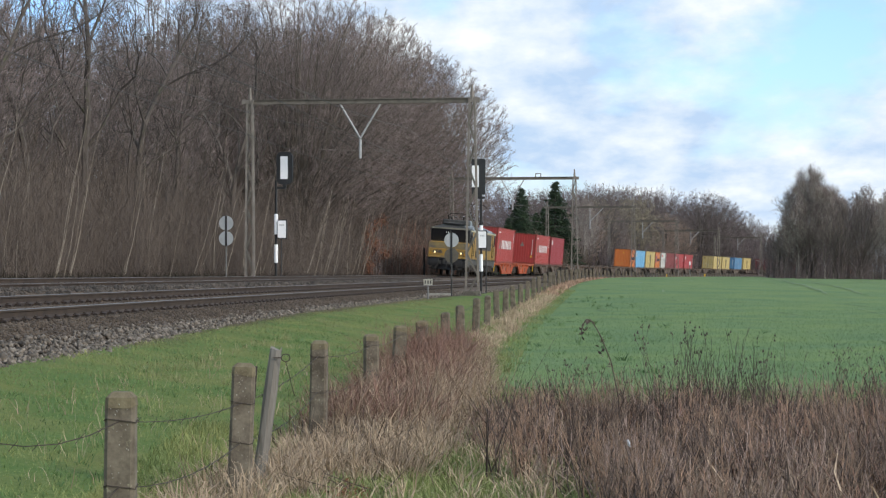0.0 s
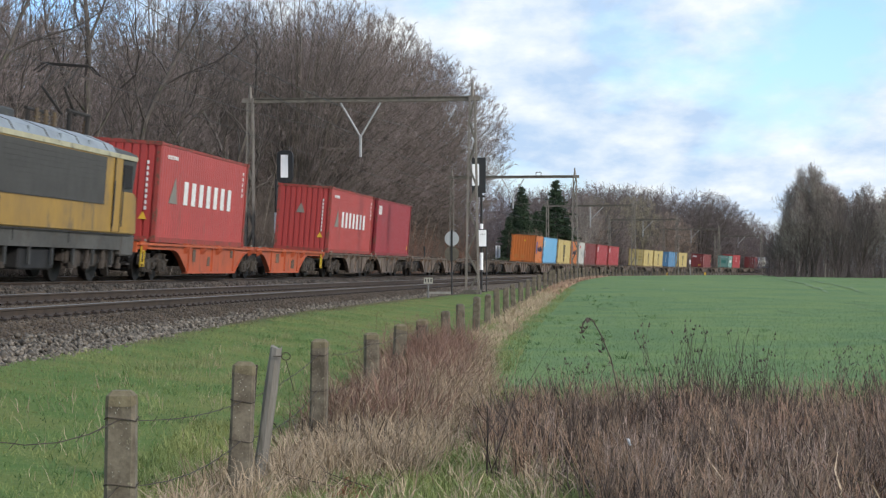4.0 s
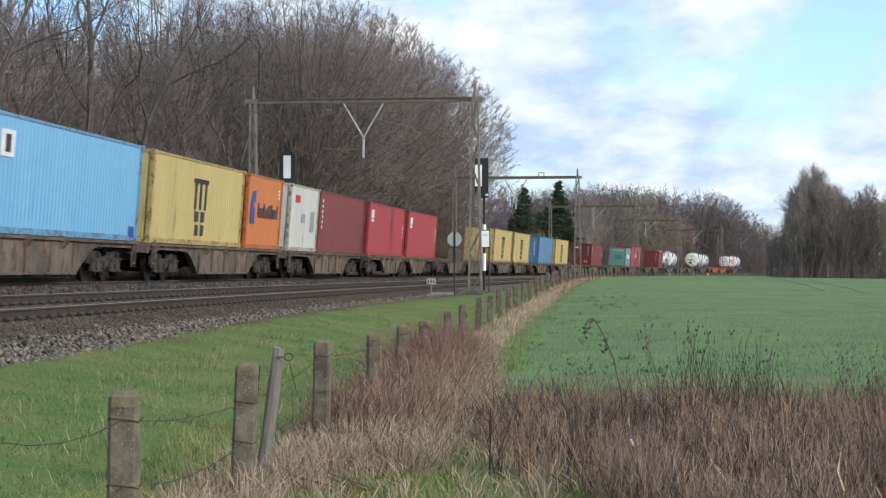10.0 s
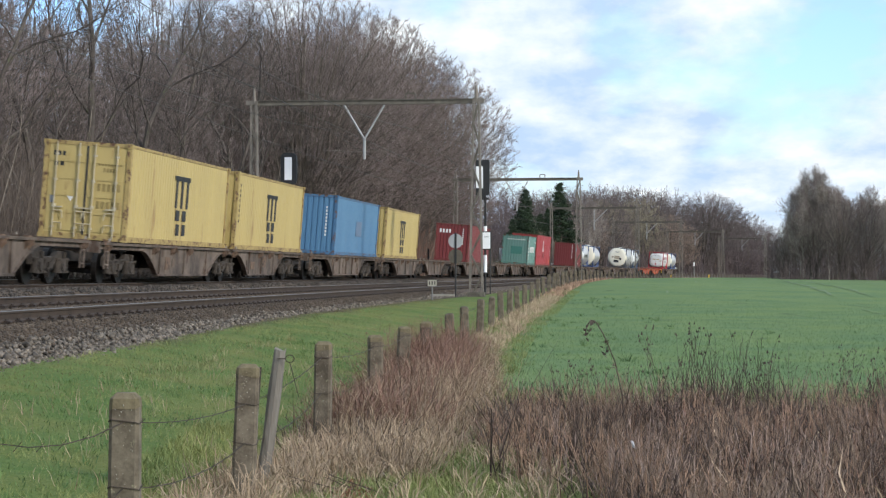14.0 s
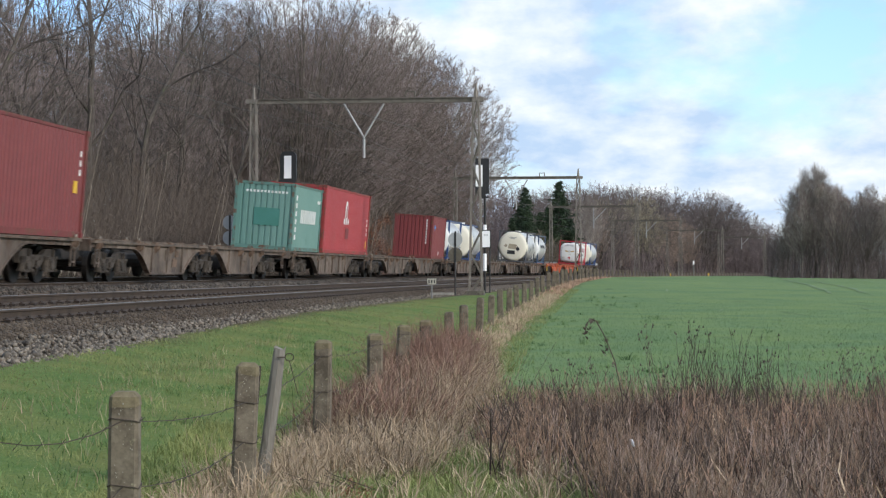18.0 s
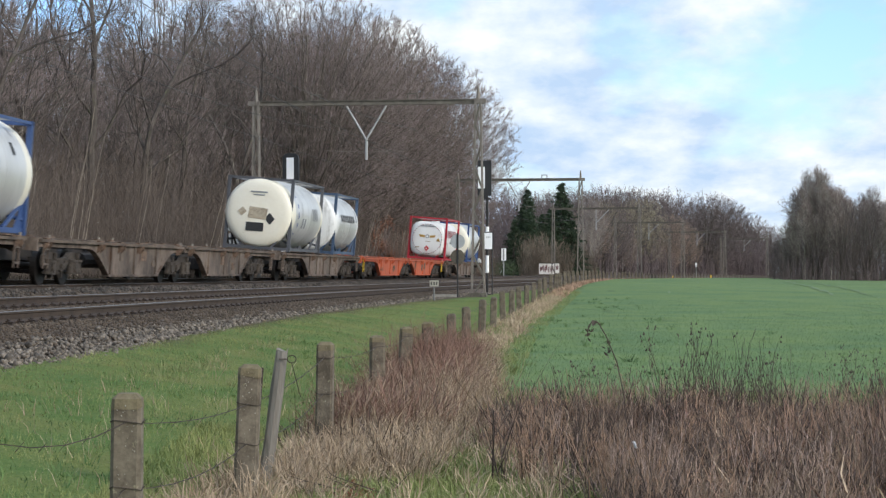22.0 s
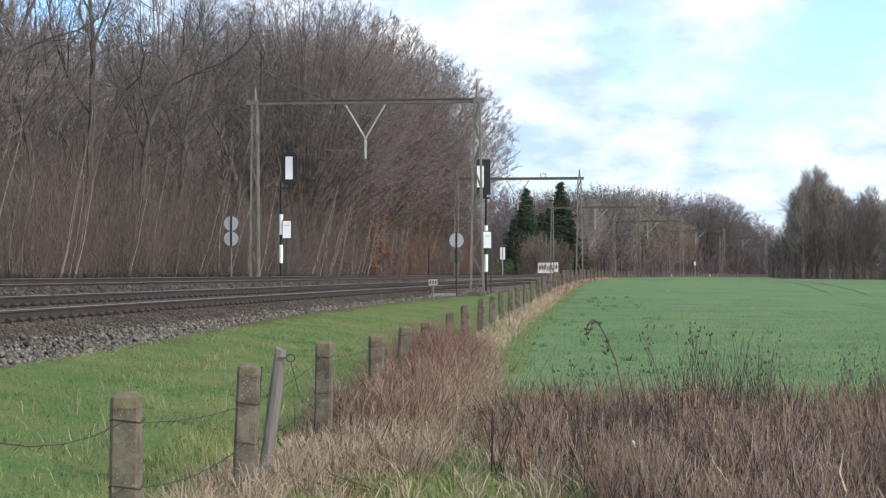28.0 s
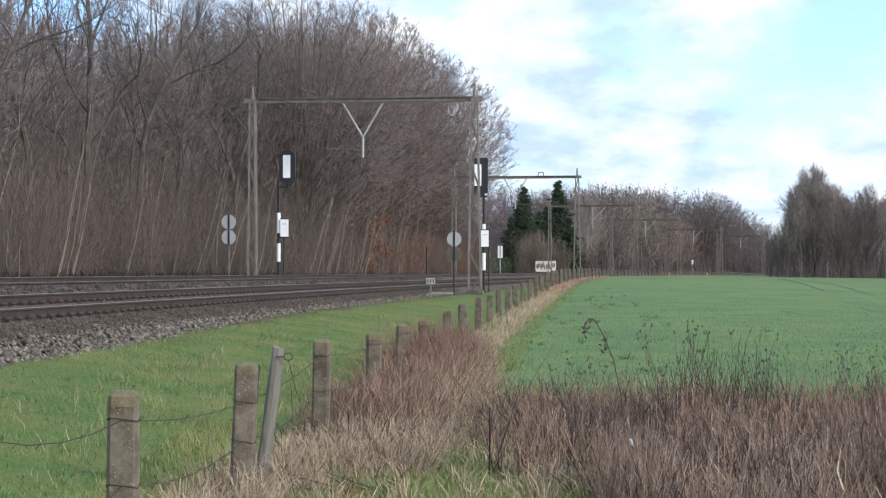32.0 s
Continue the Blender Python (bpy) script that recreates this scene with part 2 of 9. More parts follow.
def ground_material():
    m = bpy.data.materials.new("earth")
    m.use_nodes = True
    nt = m.node_tree
    n, l = nt.nodes.new, nt.links.new
    bsdf = nt.nodes["Principled BSDF"]
    bsdf.inputs["Roughness"].default_value = 0.95
    bsdf.inputs["Specular IOR Level"].default_value = 0.15
    tc = n("ShaderNodeTexCoord")

    def noise_ramp(scale, lo, hi, c0, c1, detail=5, stretch=(1, 1, 1)):
        mp = n("ShaderNodeMapping"); mp.inputs["Scale"].default_value = stretch
        l(tc.outputs["Object"], mp.inputs[0])
        t = n("ShaderNodeTexNoise"); t.inputs["Scale"].default_value = scale; t.inputs["Detail"].default_value = detail
        l(mp.outputs[0], t.inputs["Vector"])
        r = n("ShaderNodeValToRGB")
        r.color_ramp.elements[0].position, r.color_ramp.elements[0].color = lo, (*c0, 1)
        r.color_ramp.elements[1].position, r.color_ramp.elements[1].color = hi, (*c1, 1)
        l(t.outputs["Fac"], r.inputs[0])
        return r, t

    def mixed(fac, a, b):
        x = n("ShaderNodeMixRGB")
        l(fac, x.inputs[0]); l(a, x.inputs[1]); l(b, x.inputs[2])
        return x.outputs[0]

    # the zones are painted on the vertices as weights of crop, verge and wood litter
    zone = n("ShaderNodeAttribute"); zone.attribute_name = "zone"
    sep = n("ShaderNodeSeparateColor")
    l(zone.outputs["Color"], sep.inputs[0])
    crop, _ = noise_ramp(0.3, 0.36, 0.66, (0.125, 0.22, 0.105), (0.235, 0.31, 0.105))
    crop2, _ = noise_ramp(7.0, 0.35, 0.7, (0.10, 0.17, 0.068), (0.215, 0.30, 0.12))
    verge, _ = noise_ramp(0.6, 0.36, 0.64, (0.09, 0.165, 0.048), (0.205, 0.205, 0.072))
    verge2, _ = noise_ramp(14.0, 0.3, 0.7, (0.05, 0.11, 0.02), (0.16, 0.21, 0.06))
    litter, tl = noise_ramp(3.0, 0.35, 0.65, (0.05, 0.04, 0.03), (0.12, 0.09, 0.06))
    half = n("ShaderNodeValue"); half.outputs[0].default_value = 0.45
    c = mixed(half.outputs[0], crop.outputs[0], crop2.outputs[0])
    # broken wheel marks and thin places in the crop
    marks, _ = noise_ramp(0.9, 0.62, 0.70, (0, 0, 0), (1, 1, 1), 6, (1.0, 0.22, 1.0))
    thin, _ = noise_ramp(0.05, 0.5, 0.75, (0.09, 0.15, 0.065), (0.19, 0.25, 0.10), 4)
    soft = n("ShaderNodeMath"); soft.operation = "MULTIPLY"; soft.inputs[1].default_value = 0.45
    l(marks.outputs[0], soft.inputs[0])
    quart = n("ShaderNodeValue"); quart.outputs[0].default_value = 0.3
    c = mixed(quart.outputs[0], c, thin.outputs[0])
    dark, _ = noise_ramp(4.0, 0.3, 0.7, (0.06, 0.10, 0.045), (0.09, 0.13, 0.055))
    c = mixed(soft.outputs[0], c, dark.outputs[0])
    v = mixed(half.outputs[0], verge.outputs[0], verge2.outputs[0])
    straw, _ = noise_ramp(9.0, 0.35, 0.7, (0.16, 0.13, 0.07), (0.30, 0.24, 0.13))
    col = mixed(sep.outputs[0], litter.outputs[0], c)
    col = mixed(sep.outputs[1], col, v)
    col = mixed(sep.outputs[2], col, straw.outputs[0])
    l(col, bsdf.inputs["Base Color"])
    bn = n("ShaderNodeTexNoise"); bn.inputs["Scale"].default_value = 18; bn.inputs["Detail"].default_value = 6
    l(tc.outputs["Object"], bn.inputs["Vector"])
    bp = n("ShaderNodeBump"); bp.inputs["Strength"].default_value = 0.8; bp.inputs["Distance"].default_value = 0.06
    l(bn.outputs["Fac"], bp.inputs["Height"]); l(bp.outputs[0], bsdf.inputs["Normal"])
    return m


def make_ground():
    xs = np.unique(np.concatenate([np.linspace(-3000, -120, 18), np.linspace(-120, -30, 25), np.arange(-30, 30, 0.4), np.linspace(30, 140, 56), np.linspace(140, 3000, 22)]))
    ys = np.unique(np.concatenate([np.linspace(-900, -20, 40), np.arange(-20, 60, 0.6), np.arange(60, 200, 2.0), np.arange(200, 620, 5.0), np.linspace(620, 4500, 24)]))
    g = grid_mesh("ground", xs, ys, ground_z, ground_material())
    tagged(g, "flat green winter crop field with a grass verge and leaf litter", "ground", kind="structure")
    me = g.data
    co = np.empty(len(me.vertices) * 3); me.vertices.foreach_get("co", co)
    x, y = co.reshape(-1, 3)[:, 0], co.reshape(-1, 3)[:, 1]
    s, lat = side_of(x, y)
    fl = fence_lat(s)
    wob = 0.35 * np.sin(x * 1.7 + y * 0.4) + 0.3 * np.sin(y * 0.9)
    crop = smooth((lat - fl - 0.85 + wob * 0.4) / 0.4) * smooth((y - 26 - 0.35 * np.abs(x - 4) + 3 * wob) / 2.5) * (1 - smooth((lat - 170) / 10))
    verge = smooth((lat - 6.6 + wob * 0.4) / 0.5) * (1 - crop)
    verge *= 1 - 0.85 * smooth((x - 0.5 + wob) / 0.5) * (1 - smooth((y - 23) / 2)) * smooth((y - 9) / 2)
    straw = np.exp(-((lat - fl - 0.4) / 0.45) ** 2) * 0.6 * smooth((y - 14) / 8)
    col = np.stack([crop, verge, straw, np.ones_like(crop)], 1)
    at_ = me.color_attributes.new("zone", "FLOAT_COLOR", "POINT")
    at_.data.foreach_set("color", col.ravel().astype(np.float32))
    return g


make_ground()


def wheel_marks():
    """Old wheel tracks and bare streaks where the crop grows thin, 6 mm over the earth."""
    rnd = random.Random(17)
    soil = mat("thin_crop", (0.12, 0.19, 0.08), (0.15, 0.22, 0.09), rough=0.95, scale=0.8, fine=6, bump=0.3)
    V, F = [], []
    runs = [((29.5, 170.0), (19.0, 92.0), 0.5), ((31.4, 170.0), (20.9, 92.0), 0.4), ((40.0, 190.0), (31.0, 120.0), 0.4)]
    for _ in range(14):
        y = 32 + 100 * rnd.random() ** 1.5
        s, w = y - 60.0, rnd.uniform(2.5, 16.0)
        p = at(s, float(fence_lat(s)) + w)
        q = at(s + rnd.uniform(3, 9), float(fence_lat(s)) + w + rnd.uniform(-0.5, 0.5))
        runs.append(((p.x, p.y), (q.x, q.y), rnd.uniform(0.06, 0.16)))
    for (x0, y0), (x1, y1), w in runs:
        n = max(4, int(abs(y1 - y0) / 1.5))
        i0, ph = len(V), rnd.uniform(0, 6)
        for k in range(n + 1):
            u = k / n
            x = x0 + (x1 - x0) * u + 0.08 * math.sin(u * n * 0.7 + ph)
            y = y0 + (y1 - y0) * u
            ww = w * (0.55 + 0.45 * math.sin(u * n * 1.3 + ph)) * min(1.0, 6 * u, 6 * (1 - u))
            for sd in (-1, 1):
                V.append((x + sd * ww / 2, y, float(ground_z(x, y)) + 0.03))
        for k in range(n):
            F.append((i0 + 2 * k, i0 + 2 * k + 1, i0 + 2 * k + 3, i0 + 2 * k + 2))
    ob = raw("bare_streaks", V, F, soil)
    tagged(ob, "dark wavy bare streaks and wheel tracks in the crop", "crop", kind="stuff")


wheel_marks()

# ---- track bed ----
BED_S = np.concatenate([np.arange(-900, -90, 30.0), np.arange(-90, 120, 2.0), np.arange(120, 300, 5.0), np.arange(300, 900, 15.0)])
ballast_mat = mat("ballast", (0.0558, 0.03911, 0.02565), (0.1125, 0.08109, 0.05438), rough=0.95, scale=4, fine=24, bump=1.0, dist=0.05, stain=(0.10, 0.06, 0.035), stain_at=0.55)


def sweep(name, outline, material, parent=None, label="", lat=0.0, ss=BED_S, closed=True):
    """A cross-section of (lateral, height over rail) swept along the track's line in the bed plane."""
    verts, faces, n = [], [], len(outline)
    for s in ss:
        for a, b in outline:
            verts.append(tuple(on_bed(s, lat + a, b + (near_dip(lat + a) if lat + a < 5.8 else 0.0))))
    for i in range(len(ss) - 1):
        for j in range(n if closed else n - 1):
            k = (j + 1) % n
            faces.append((i * n + j, i * n + k, (i + 1) * n + k, (i + 1) * n + j))
    if closed:
        faces += [tuple(range(n))[::-1], tuple((len(ss) - 1) * n + j for j in range(n))]
    ob = raw(name, verts, faces, material, parent, label)
    return ob


ballast = sweep("ballast_bed", ((-3.5, -0.95), (-2.0, -0.24), (-1.4, -0.2), (1.15, -0.2), (1.55, -0.03), (2.15, -0.02), (2.5, -0.14), (2.65, -0.2), (5.4, -0.2), (5.78, -0.23), (7.6, -0.64), (7.6, -1.2)), ballast_mat)
tagged(ballast, "grey-brown crushed stone ballast under two tracks", "ballast", kind="structure")
rail_mat = mat("rail_steel", (0.042, 0.029, 0.021), (0.08, 0.055, 0.038), rough=0.7, metal=0.3, scale=3, fine=40, bump=0.2, dist=0.002)
shine_mat = mat("rail_head", (0.12, 0.115, 0.11), (0.17, 0.16, 0.15), rough=0.5, metal=0.4, scale=2, fine=30, bump=0.0)


def make_rails():
    for lat, nm in ((0.0, "far"), (4.0, "near")):
        for side in (-1, 1):
            r = thing("rail", "rust-brown steel rail with a polished running surface", "rail", "rails of both tracks")
            w = 0.7175 + 0.036
            sweep("rail_body", ((-0.07, -0.172), (0.07, -0.172), (0.065, -0.155), (0.012, -0.13), (0.012, -0.05), (0.036, -0.035), (0.036, -0.004), (-0.036, -0.004), (-0.036, -0.035), (-0.012, -0.05), (-0.012, -0.13), (-0.065, -0.155)), rail_mat, r, lat=lat + side * w)
            sweep("running_surface", ((-0.034, -0.004), (0.034, -0.004), (0.028, 0.0), (-0.028, 0.0)), shine_mat, r, "polished steel running surface", lat=lat + side * w)


make_rails()


# ---- train ----
brown_mat = mat("wagon_brown", (0.036, 0.027, 0.021), (0.19, 0.147, 0.117), rough=0.85, scale=1.0, fine=9, bump=0.3, stain=(0.075, 0.044, 0.029), stain_at=0.52, vary=0.16, stretch=(1, 1, 0.5))
deck_mat = mat("worn_deck_edge", (0.0492, 0.0369, 0.02788), (0.164, 0.1246, 0.0943), rough=0.85, scale=1.4, fine=12, stain=(0.12, 0.06, 0.035), stain_at=0.55)
lock_mat = mat("rusty_fitting", (0.07, 0.045, 0.03), (0.2, 0.13, 0.09), rough=0.9, scale=6, fine=20, stain=(0.03, 0.024, 0.02), stain_at=0.55, vary=0.3)
pin_mat = mat("worn_pin", (0.34, 0.31, 0.26), (0.22, 0.19, 0.16), rough=0.7, scale=8)
bogie_mat = mat("dusty_bogie", (0.0234, 0.01872, 0.01482), (0.078, 0.0624, 0.04914), rough=0.9, scale=3, fine=22, stain=(0.02, 0.017, 0.015), stain_at=0.56, vary=0.2)
orange_mat = mat("wagon_orange", (0.5, 0.1056, 0.035), (0.34, 0.0748, 0.035), rough=0.6, scale=1.3, fine=14, stretch=(1, 1, 0.4), stain=(0.16, 0.06, 0.03), stain_at=0.58)
gear_mat = mat("running_gear", (0.014, 0.012, 0.011), (0.042, 0.035, 0.03), rough=0.85, scale=3, fine=25)
wheel_mat = mat("wheel_steel", (0.012, 0.01, 0.009), (0.028, 0.024, 0.021), rough=0.6, metal=0.4, scale=3, fine=30)
yellow_paint = mat("yellow_paint", (0.62, 0.42, 0.03), (0.5, 0.33, 0.03), rough=0.55, scale=5)


def add_bogie(w, y, mtl):
    """A two-axle bogie: cranked side frames, axle boxes between coil springs, brake gear."""
    bm = bmesh.new()
    half = ((0.0, 0.40), (0.3, 0.40), (0.44, 0.52), (0.6, 0.6), (1.2, 0.6), (1.3, 0.5), (1.36, 0.5), (1.34, 0.74), (1.05, 0.83), (0.62, 0.83), (0.42, 0.7), (0.0, 0.68))
    o = [(y + u, v) for u, v in half] + [(y - u, v) for u, v in half[-2:0:-1]]
    for side in (-1, 1):
        prism(bm, o, side * 1.0 - 0.06, side * 1.0 + 0.06)
        for dy in (-0.9, 0.9):
            tube(bm, (side * 0.98, y + dy, 0.46), (side * 1.18, y + dy, 0.46), 0.16, 0.13, n=12)
            box(bm, side * 1.05, y + dy, 0.47, 0.2, 0.3, 0.36)
            for k in (-0.3, 0.3):
                tube(bm, (side * 1.08, y + dy + k, 0.34), (side * 1.08, y + dy + k, 0.62), 0.085, n=9)
                tube(bm, (side * 1.08, y + dy + k, 0.3), (side * 1.08, y + dy + k, 0.35), 0.12, n=9)
                tube(bm, (side * 1.08, y + dy + k, 0.6), (side * 1.08, y + dy + k, 0.66), 0.12, n=9)
            box(bm, side * 1.12, y + dy + 0.14, 0.7, 0.06, 0.07, 0.24)
        box(bm, side * 1.07, y, 0.5, 0.1, 0.3, 0.12)
        tube(bm, (side * 1.1, y - 0.2, 0.36), (side * 1.1, y + 0.2, 0.62), 0.03, n=6)
    box(bm, 0, y, 0.55, 2.0, 0.4, 0.22)
    bogie = part("bogie", bm, mtl, w, "dusty brown bogie frame with coil springs")
    for k in (-0.42, 0.42):
        bm = bmesh.new()
        box(bm, 0.9, y + k, 0.4, 0.1, 0.1, 0.42); box(bm, 0.0, y + k, 0.3, 1.7, 0.08, 0.1)
        part("brake_beam", bm, gear_mat, bogie)
    for dy in (-0.9, 0.9):
        bm = bmesh.new()
        for side in (-1, 1):
            x0 = side * 0.75
            n = 24
            lo = [[bm.verts.new((x, y + dy + r * math.cos(i * math.tau / n), 0.46 + r * math.sin(i * math.tau / n))) for i in range(n)] for x, r in ((x0 - 0.07, 0.44), (x0 - 0.07, 0.3), (x0 + 0.07, 0.3), (x0 + 0.07, 0.46))]
            for a, b in ((0, 3), (0, 1), (2, 3)):
                for i in range(n):
                    bm.faces.new((lo[a][i], lo[a][(i + 1) % n], lo[b][(i + 1) % n], lo[b][i]))
            bm.faces.new(lo[1]); bm.faces.new(lo[2])
        tube(bm, (-0.95, y + dy, 0.46), (0.95, y + dy, 0.46), 0.08, n=10)
        part("wheelset", bm, wheel_mat, bogie)


def platform(w, a, b, mtl, ribs=4, ends=(3.3, 3.3)):
    """One loading frame from y = a to y = b: side sills with a fish-belly middle, cross bearers, locks."""
    L = b - a
    low, high = 0.27, 0.95
    c0, c1 = ends
    arch = [(1.75 * k / 9, high - (high - low) * (1 - math.cos(k / 9 * math.pi / 2)) ** 0.85) for k in range(10)]
    o = [(a, 1.11), (b, 1.11), (b, high)] + [(b - c1 + 0.85 - u, v) for u, v in arch] + [(a + c0 - 0.85 + u, v) for u, v in arch[::-1]] + [(a, high)]
    for side in (-1, 1):
        bm = bmesh.new()
        x = side * 1.22
        prism(bm, o, x - 0.03, x + 0.03)
        prism(bm, ((a + c0 + 0.86, low - 0.03), (b - c1 - 0.86, low - 0.03), (b - c1 - 0.86, low + 0.03), (a + c0 + 0.86, low + 0.03)), x - 0.09, x + 0.09)
        sill = part("side_sill", bm, mtl, w)
        # flange that follows the arch
        for s0, way in ((b - c1 + 0.85, -1), (a + c0 - 0.85, 1)):
            bm = bmesh.new()
            prism(bm, [(s0 + way * u, v - 0.015) for u, v in arch] + [(s0 + way * u, v + 0.015) for u, v in arch[::-1]], x - 0.08, x + 0.08)
            part("arch_flange", bm, mtl, sill)
        bm = bmesh.new()
        box(bm, x + side * 0.03, (a + b) / 2, 1.10, 0.18, L, 0.07)
        part("deck_edge", bm, deck_mat if mtl is not orange_mat else mtl, sill, "worn upper edge of the sill")
        for i in range(ribs):
            y = a + c0 + 1.1 + (L - c0 - c1 - 2.2) * i / (ribs - 1)
            bm = bmesh.new()
            prism(bm, ((y - 0.035, low + 0.03), (y + 0.035, low + 0.03), (y + 0.05, 1.06), (y - 0.05, 1.06)), x + (0.03 if side > 0 else -0.08), x + (0.08 if side > 0 else -0.03))
            part("rib", bm, mtl, sill)
    bm = bmesh.new()
    for y in np.linspace(a + 0.2, b - 0.2, 7):
        box(bm, 0, y, 1.0, 2.36, 0.22, 0.2)
    # centre sill made deeper and a filler box added to block light under the deck
    box(bm, 0, (a + b) / 2, 0.82, 0.5, L, 0.5)
    box(bm, 0.1, (a + b) / 2, 0.6, 0.9, L * 0.5, 0.36)
    tube(bm, (0.5, (a + b) / 2 - 1.2, 0.62), (0.5, (a + b) / 2 + 1.2, 0.62), 0.2, n=10)
    part("underframe", bm, gear_mat, w)
    for side in (-1, 1):
        for y in (a + 0.5, a + L * 0.36, a + L * 0.5, a + L * 0.64, b - 0.5):
            bm = bmesh.new()
            box(bm, side * 1.27, y, 1.135, 0.12, 0.3, 0.07)
            for k in (-0.13, 0.13):
                prism(bm, ((side * 1.25, 0.84), (side * 1.25, 1.08), (side * 1.38, 1.08), (side * 1.38, 0.98)), y + k - 0.025, y + k + 0.025, "Y")
            part("container_lock", bm, lock_mat if mtl is not orange_mat else mtl, w)
            if abs(y - (a + b) / 2) > 0.2 * L:
                bm = bmesh.new()
                tube(bm, (side * 1.27, y + 0.2, 1.13), (side * 1.27, y + 0.2, 1.24), 0.035, n=6)
                part("lock_pin", bm, pin_mat, w, "pale worn locking pin")
    # plates and small gear on the sill that faces the field
    rnd = random.Random(int(1000 * (a + 50)))
    for _ in range(3):
        y = a + c0 + 0.95 + rnd.random() * (L - c0 - c1 - 1.9)
        bm = bmesh.new()
        box(bm, 1.262, y, rnd.uniform(0.55, 0.9), 0.02, rnd.uniform(0.25, 0.6), rnd.uniform(0.15, 0.4))
        part("data_plate", bm, deck_mat if rnd.random() < 0.6 else lock_mat, w)


def buffers(w, y, way):
    for side in (-1, 1):
        bm = bmesh.new()
        tube(bm, (side * 0.875, y, 0.95), (side * 0.875, y + way * 0.5, 0.95), 0.1, n=12)
        tube(bm, (side * 0.875, y + way * 0.5, 0.95), (side * 0.875, y + way * 0.56, 0.95), 0.17, n=16)
        part("buffer", bm, gear_mat, w)


def wagon(a, b, joint, colour, label):
    """A flat wagon from arc length a to b; joint: where an articulated one bends."""
    c = (a + b) / 2
    w = thing("container_flat_wagon", label, "freight wagon", "wagons of the train")
    a0, b0 = a - c + 0.5, b - c - 0.5
    mtl = orange_mat if colour == "orange" else brown_mat
    if joint is None:
        platform(w, a0, b0, mtl, ribs=5, ends=(5.0, 5.0))
        for y in (a0 + 2.6, b0 - 2.6):
            add_bogie(w, y, bogie_mat)
    else:
        j = joint - c
        platform(w, a0, j - 0.25, mtl, ribs=3, ends=(4.9, 1.95))
        platform(w, j + 0.25, b0, mtl, ribs=3, ends=(1.95, 4.9))
        for y in (a0 + 2.5, j, b0 - 2.5):
            add_bogie(w, y, bogie_mat)
    for y, way in ((a0, -1), (b0, 1)):
        buffers(w, y, way * 0.8)
        bm = bmesh.new()
        box(bm, 0, y + way * 0.02, 1.0, 2.5, 0.14, 0.3)
        box(bm, 0, y + way * 0.22, 0.95, 0.16, 0.4, 0.12)
        part("headstock", bm, mtl, w)
        bm = bmesh.new()
        for k in (0.55, 0.9):
            box(bm, 1.28, y - way * 0.5, k, 0.05, 0.36, 0.04)
        box(bm, 1.28, y - way * 0.34, 0.74, 0.04, 0.04, 0.6); box(bm, 1.28, y - way * 0.66, 0.74, 0.04, 0.04, 0.6)
        part("step", bm, yellow_paint if colour == "orange" else mtl, w)
    MOVERS.append((w, c))
    return w


WAGONS = ((-134.8, -103.4, -118.6, "orange"), (-103.2, -76.6, -90.1, ""), (-76.5, -50.0, -63.6, ""), (-49.8, -29.9, None, ""), (-29.7, -1.6, -15.0, ""),
          (-1.4, 19.3, None, ""), (19.5, 39.9, None, ""), (40.2, 60.2, None, ""), (60.4, 87.4, 73.9, ""), (87.6, 116.5, 102.2, ""), (116.7, 146.4, 132.3, ""),
          (146.6, 166.4, None, ""), (166.6, 197.6, 182.2, ""), (197.8, 217.6, None, ""), (217.8, 244.7, 231.1, ""), (244.9, 264.9, None, ""), (265.1, 294.9, 280.1, ""),
          (295.1, 314.9, None, ""), (315.1, 343.9, 329.5, ""), (344.1, 363.7, None, ""), (363.9, 395.5, 379.6, "orange"), (395.7, 415.4, None, ""))
for a, b, j, colour in WAGONS:
    kind = "articulated" if j is not None else "four-axle"
    last = wagon(a, b, j, colour, ("bright orange " if colour else "rusty brown ") + kind + " container flat wagon on the curved track")
# tail sign on the last wagon
tail_white = mat("tail_white", (0.8, 0.8, 0.76), (0.7, 0.7, 0.66), rough=0.5, scale=8, bump=0)
_y = (WAGONS[-1][1] - WAGONS[-1][0]) / 2 - 0.5
for _x in (-1.1, 1.1):
    bm = bmesh.new(); box(bm, _x, _y + 0.1, 1.3, 0.24, 0.05, 0.36)
    bmesh.ops.bevel(bm, geom=bm.edges[:], offset=0.012, segments=1, affect="EDGES")
    _p = part("tail_sign", bm, tail_white, last, "white tail sign with red corners")
    bm = bmesh.new(); box(bm, _x, _y + 0.13, 1.22, 0.2, 0.02, 0.12)
    part("red_field", bm, mat("tail_red", (0.5, 0.03, 0.03), (0.42, 0.03, 0.03), rough=0.5, scale=8, bump=0), _p)
    bm = bmesh.new(); box(bm, _x + math.copysign(0.16, _x), _y + 0.06, 1.28, 0.12, 0.1, 0.26)
    part("tail_lamp", bm, tail_white, last, "pale tail lamp")

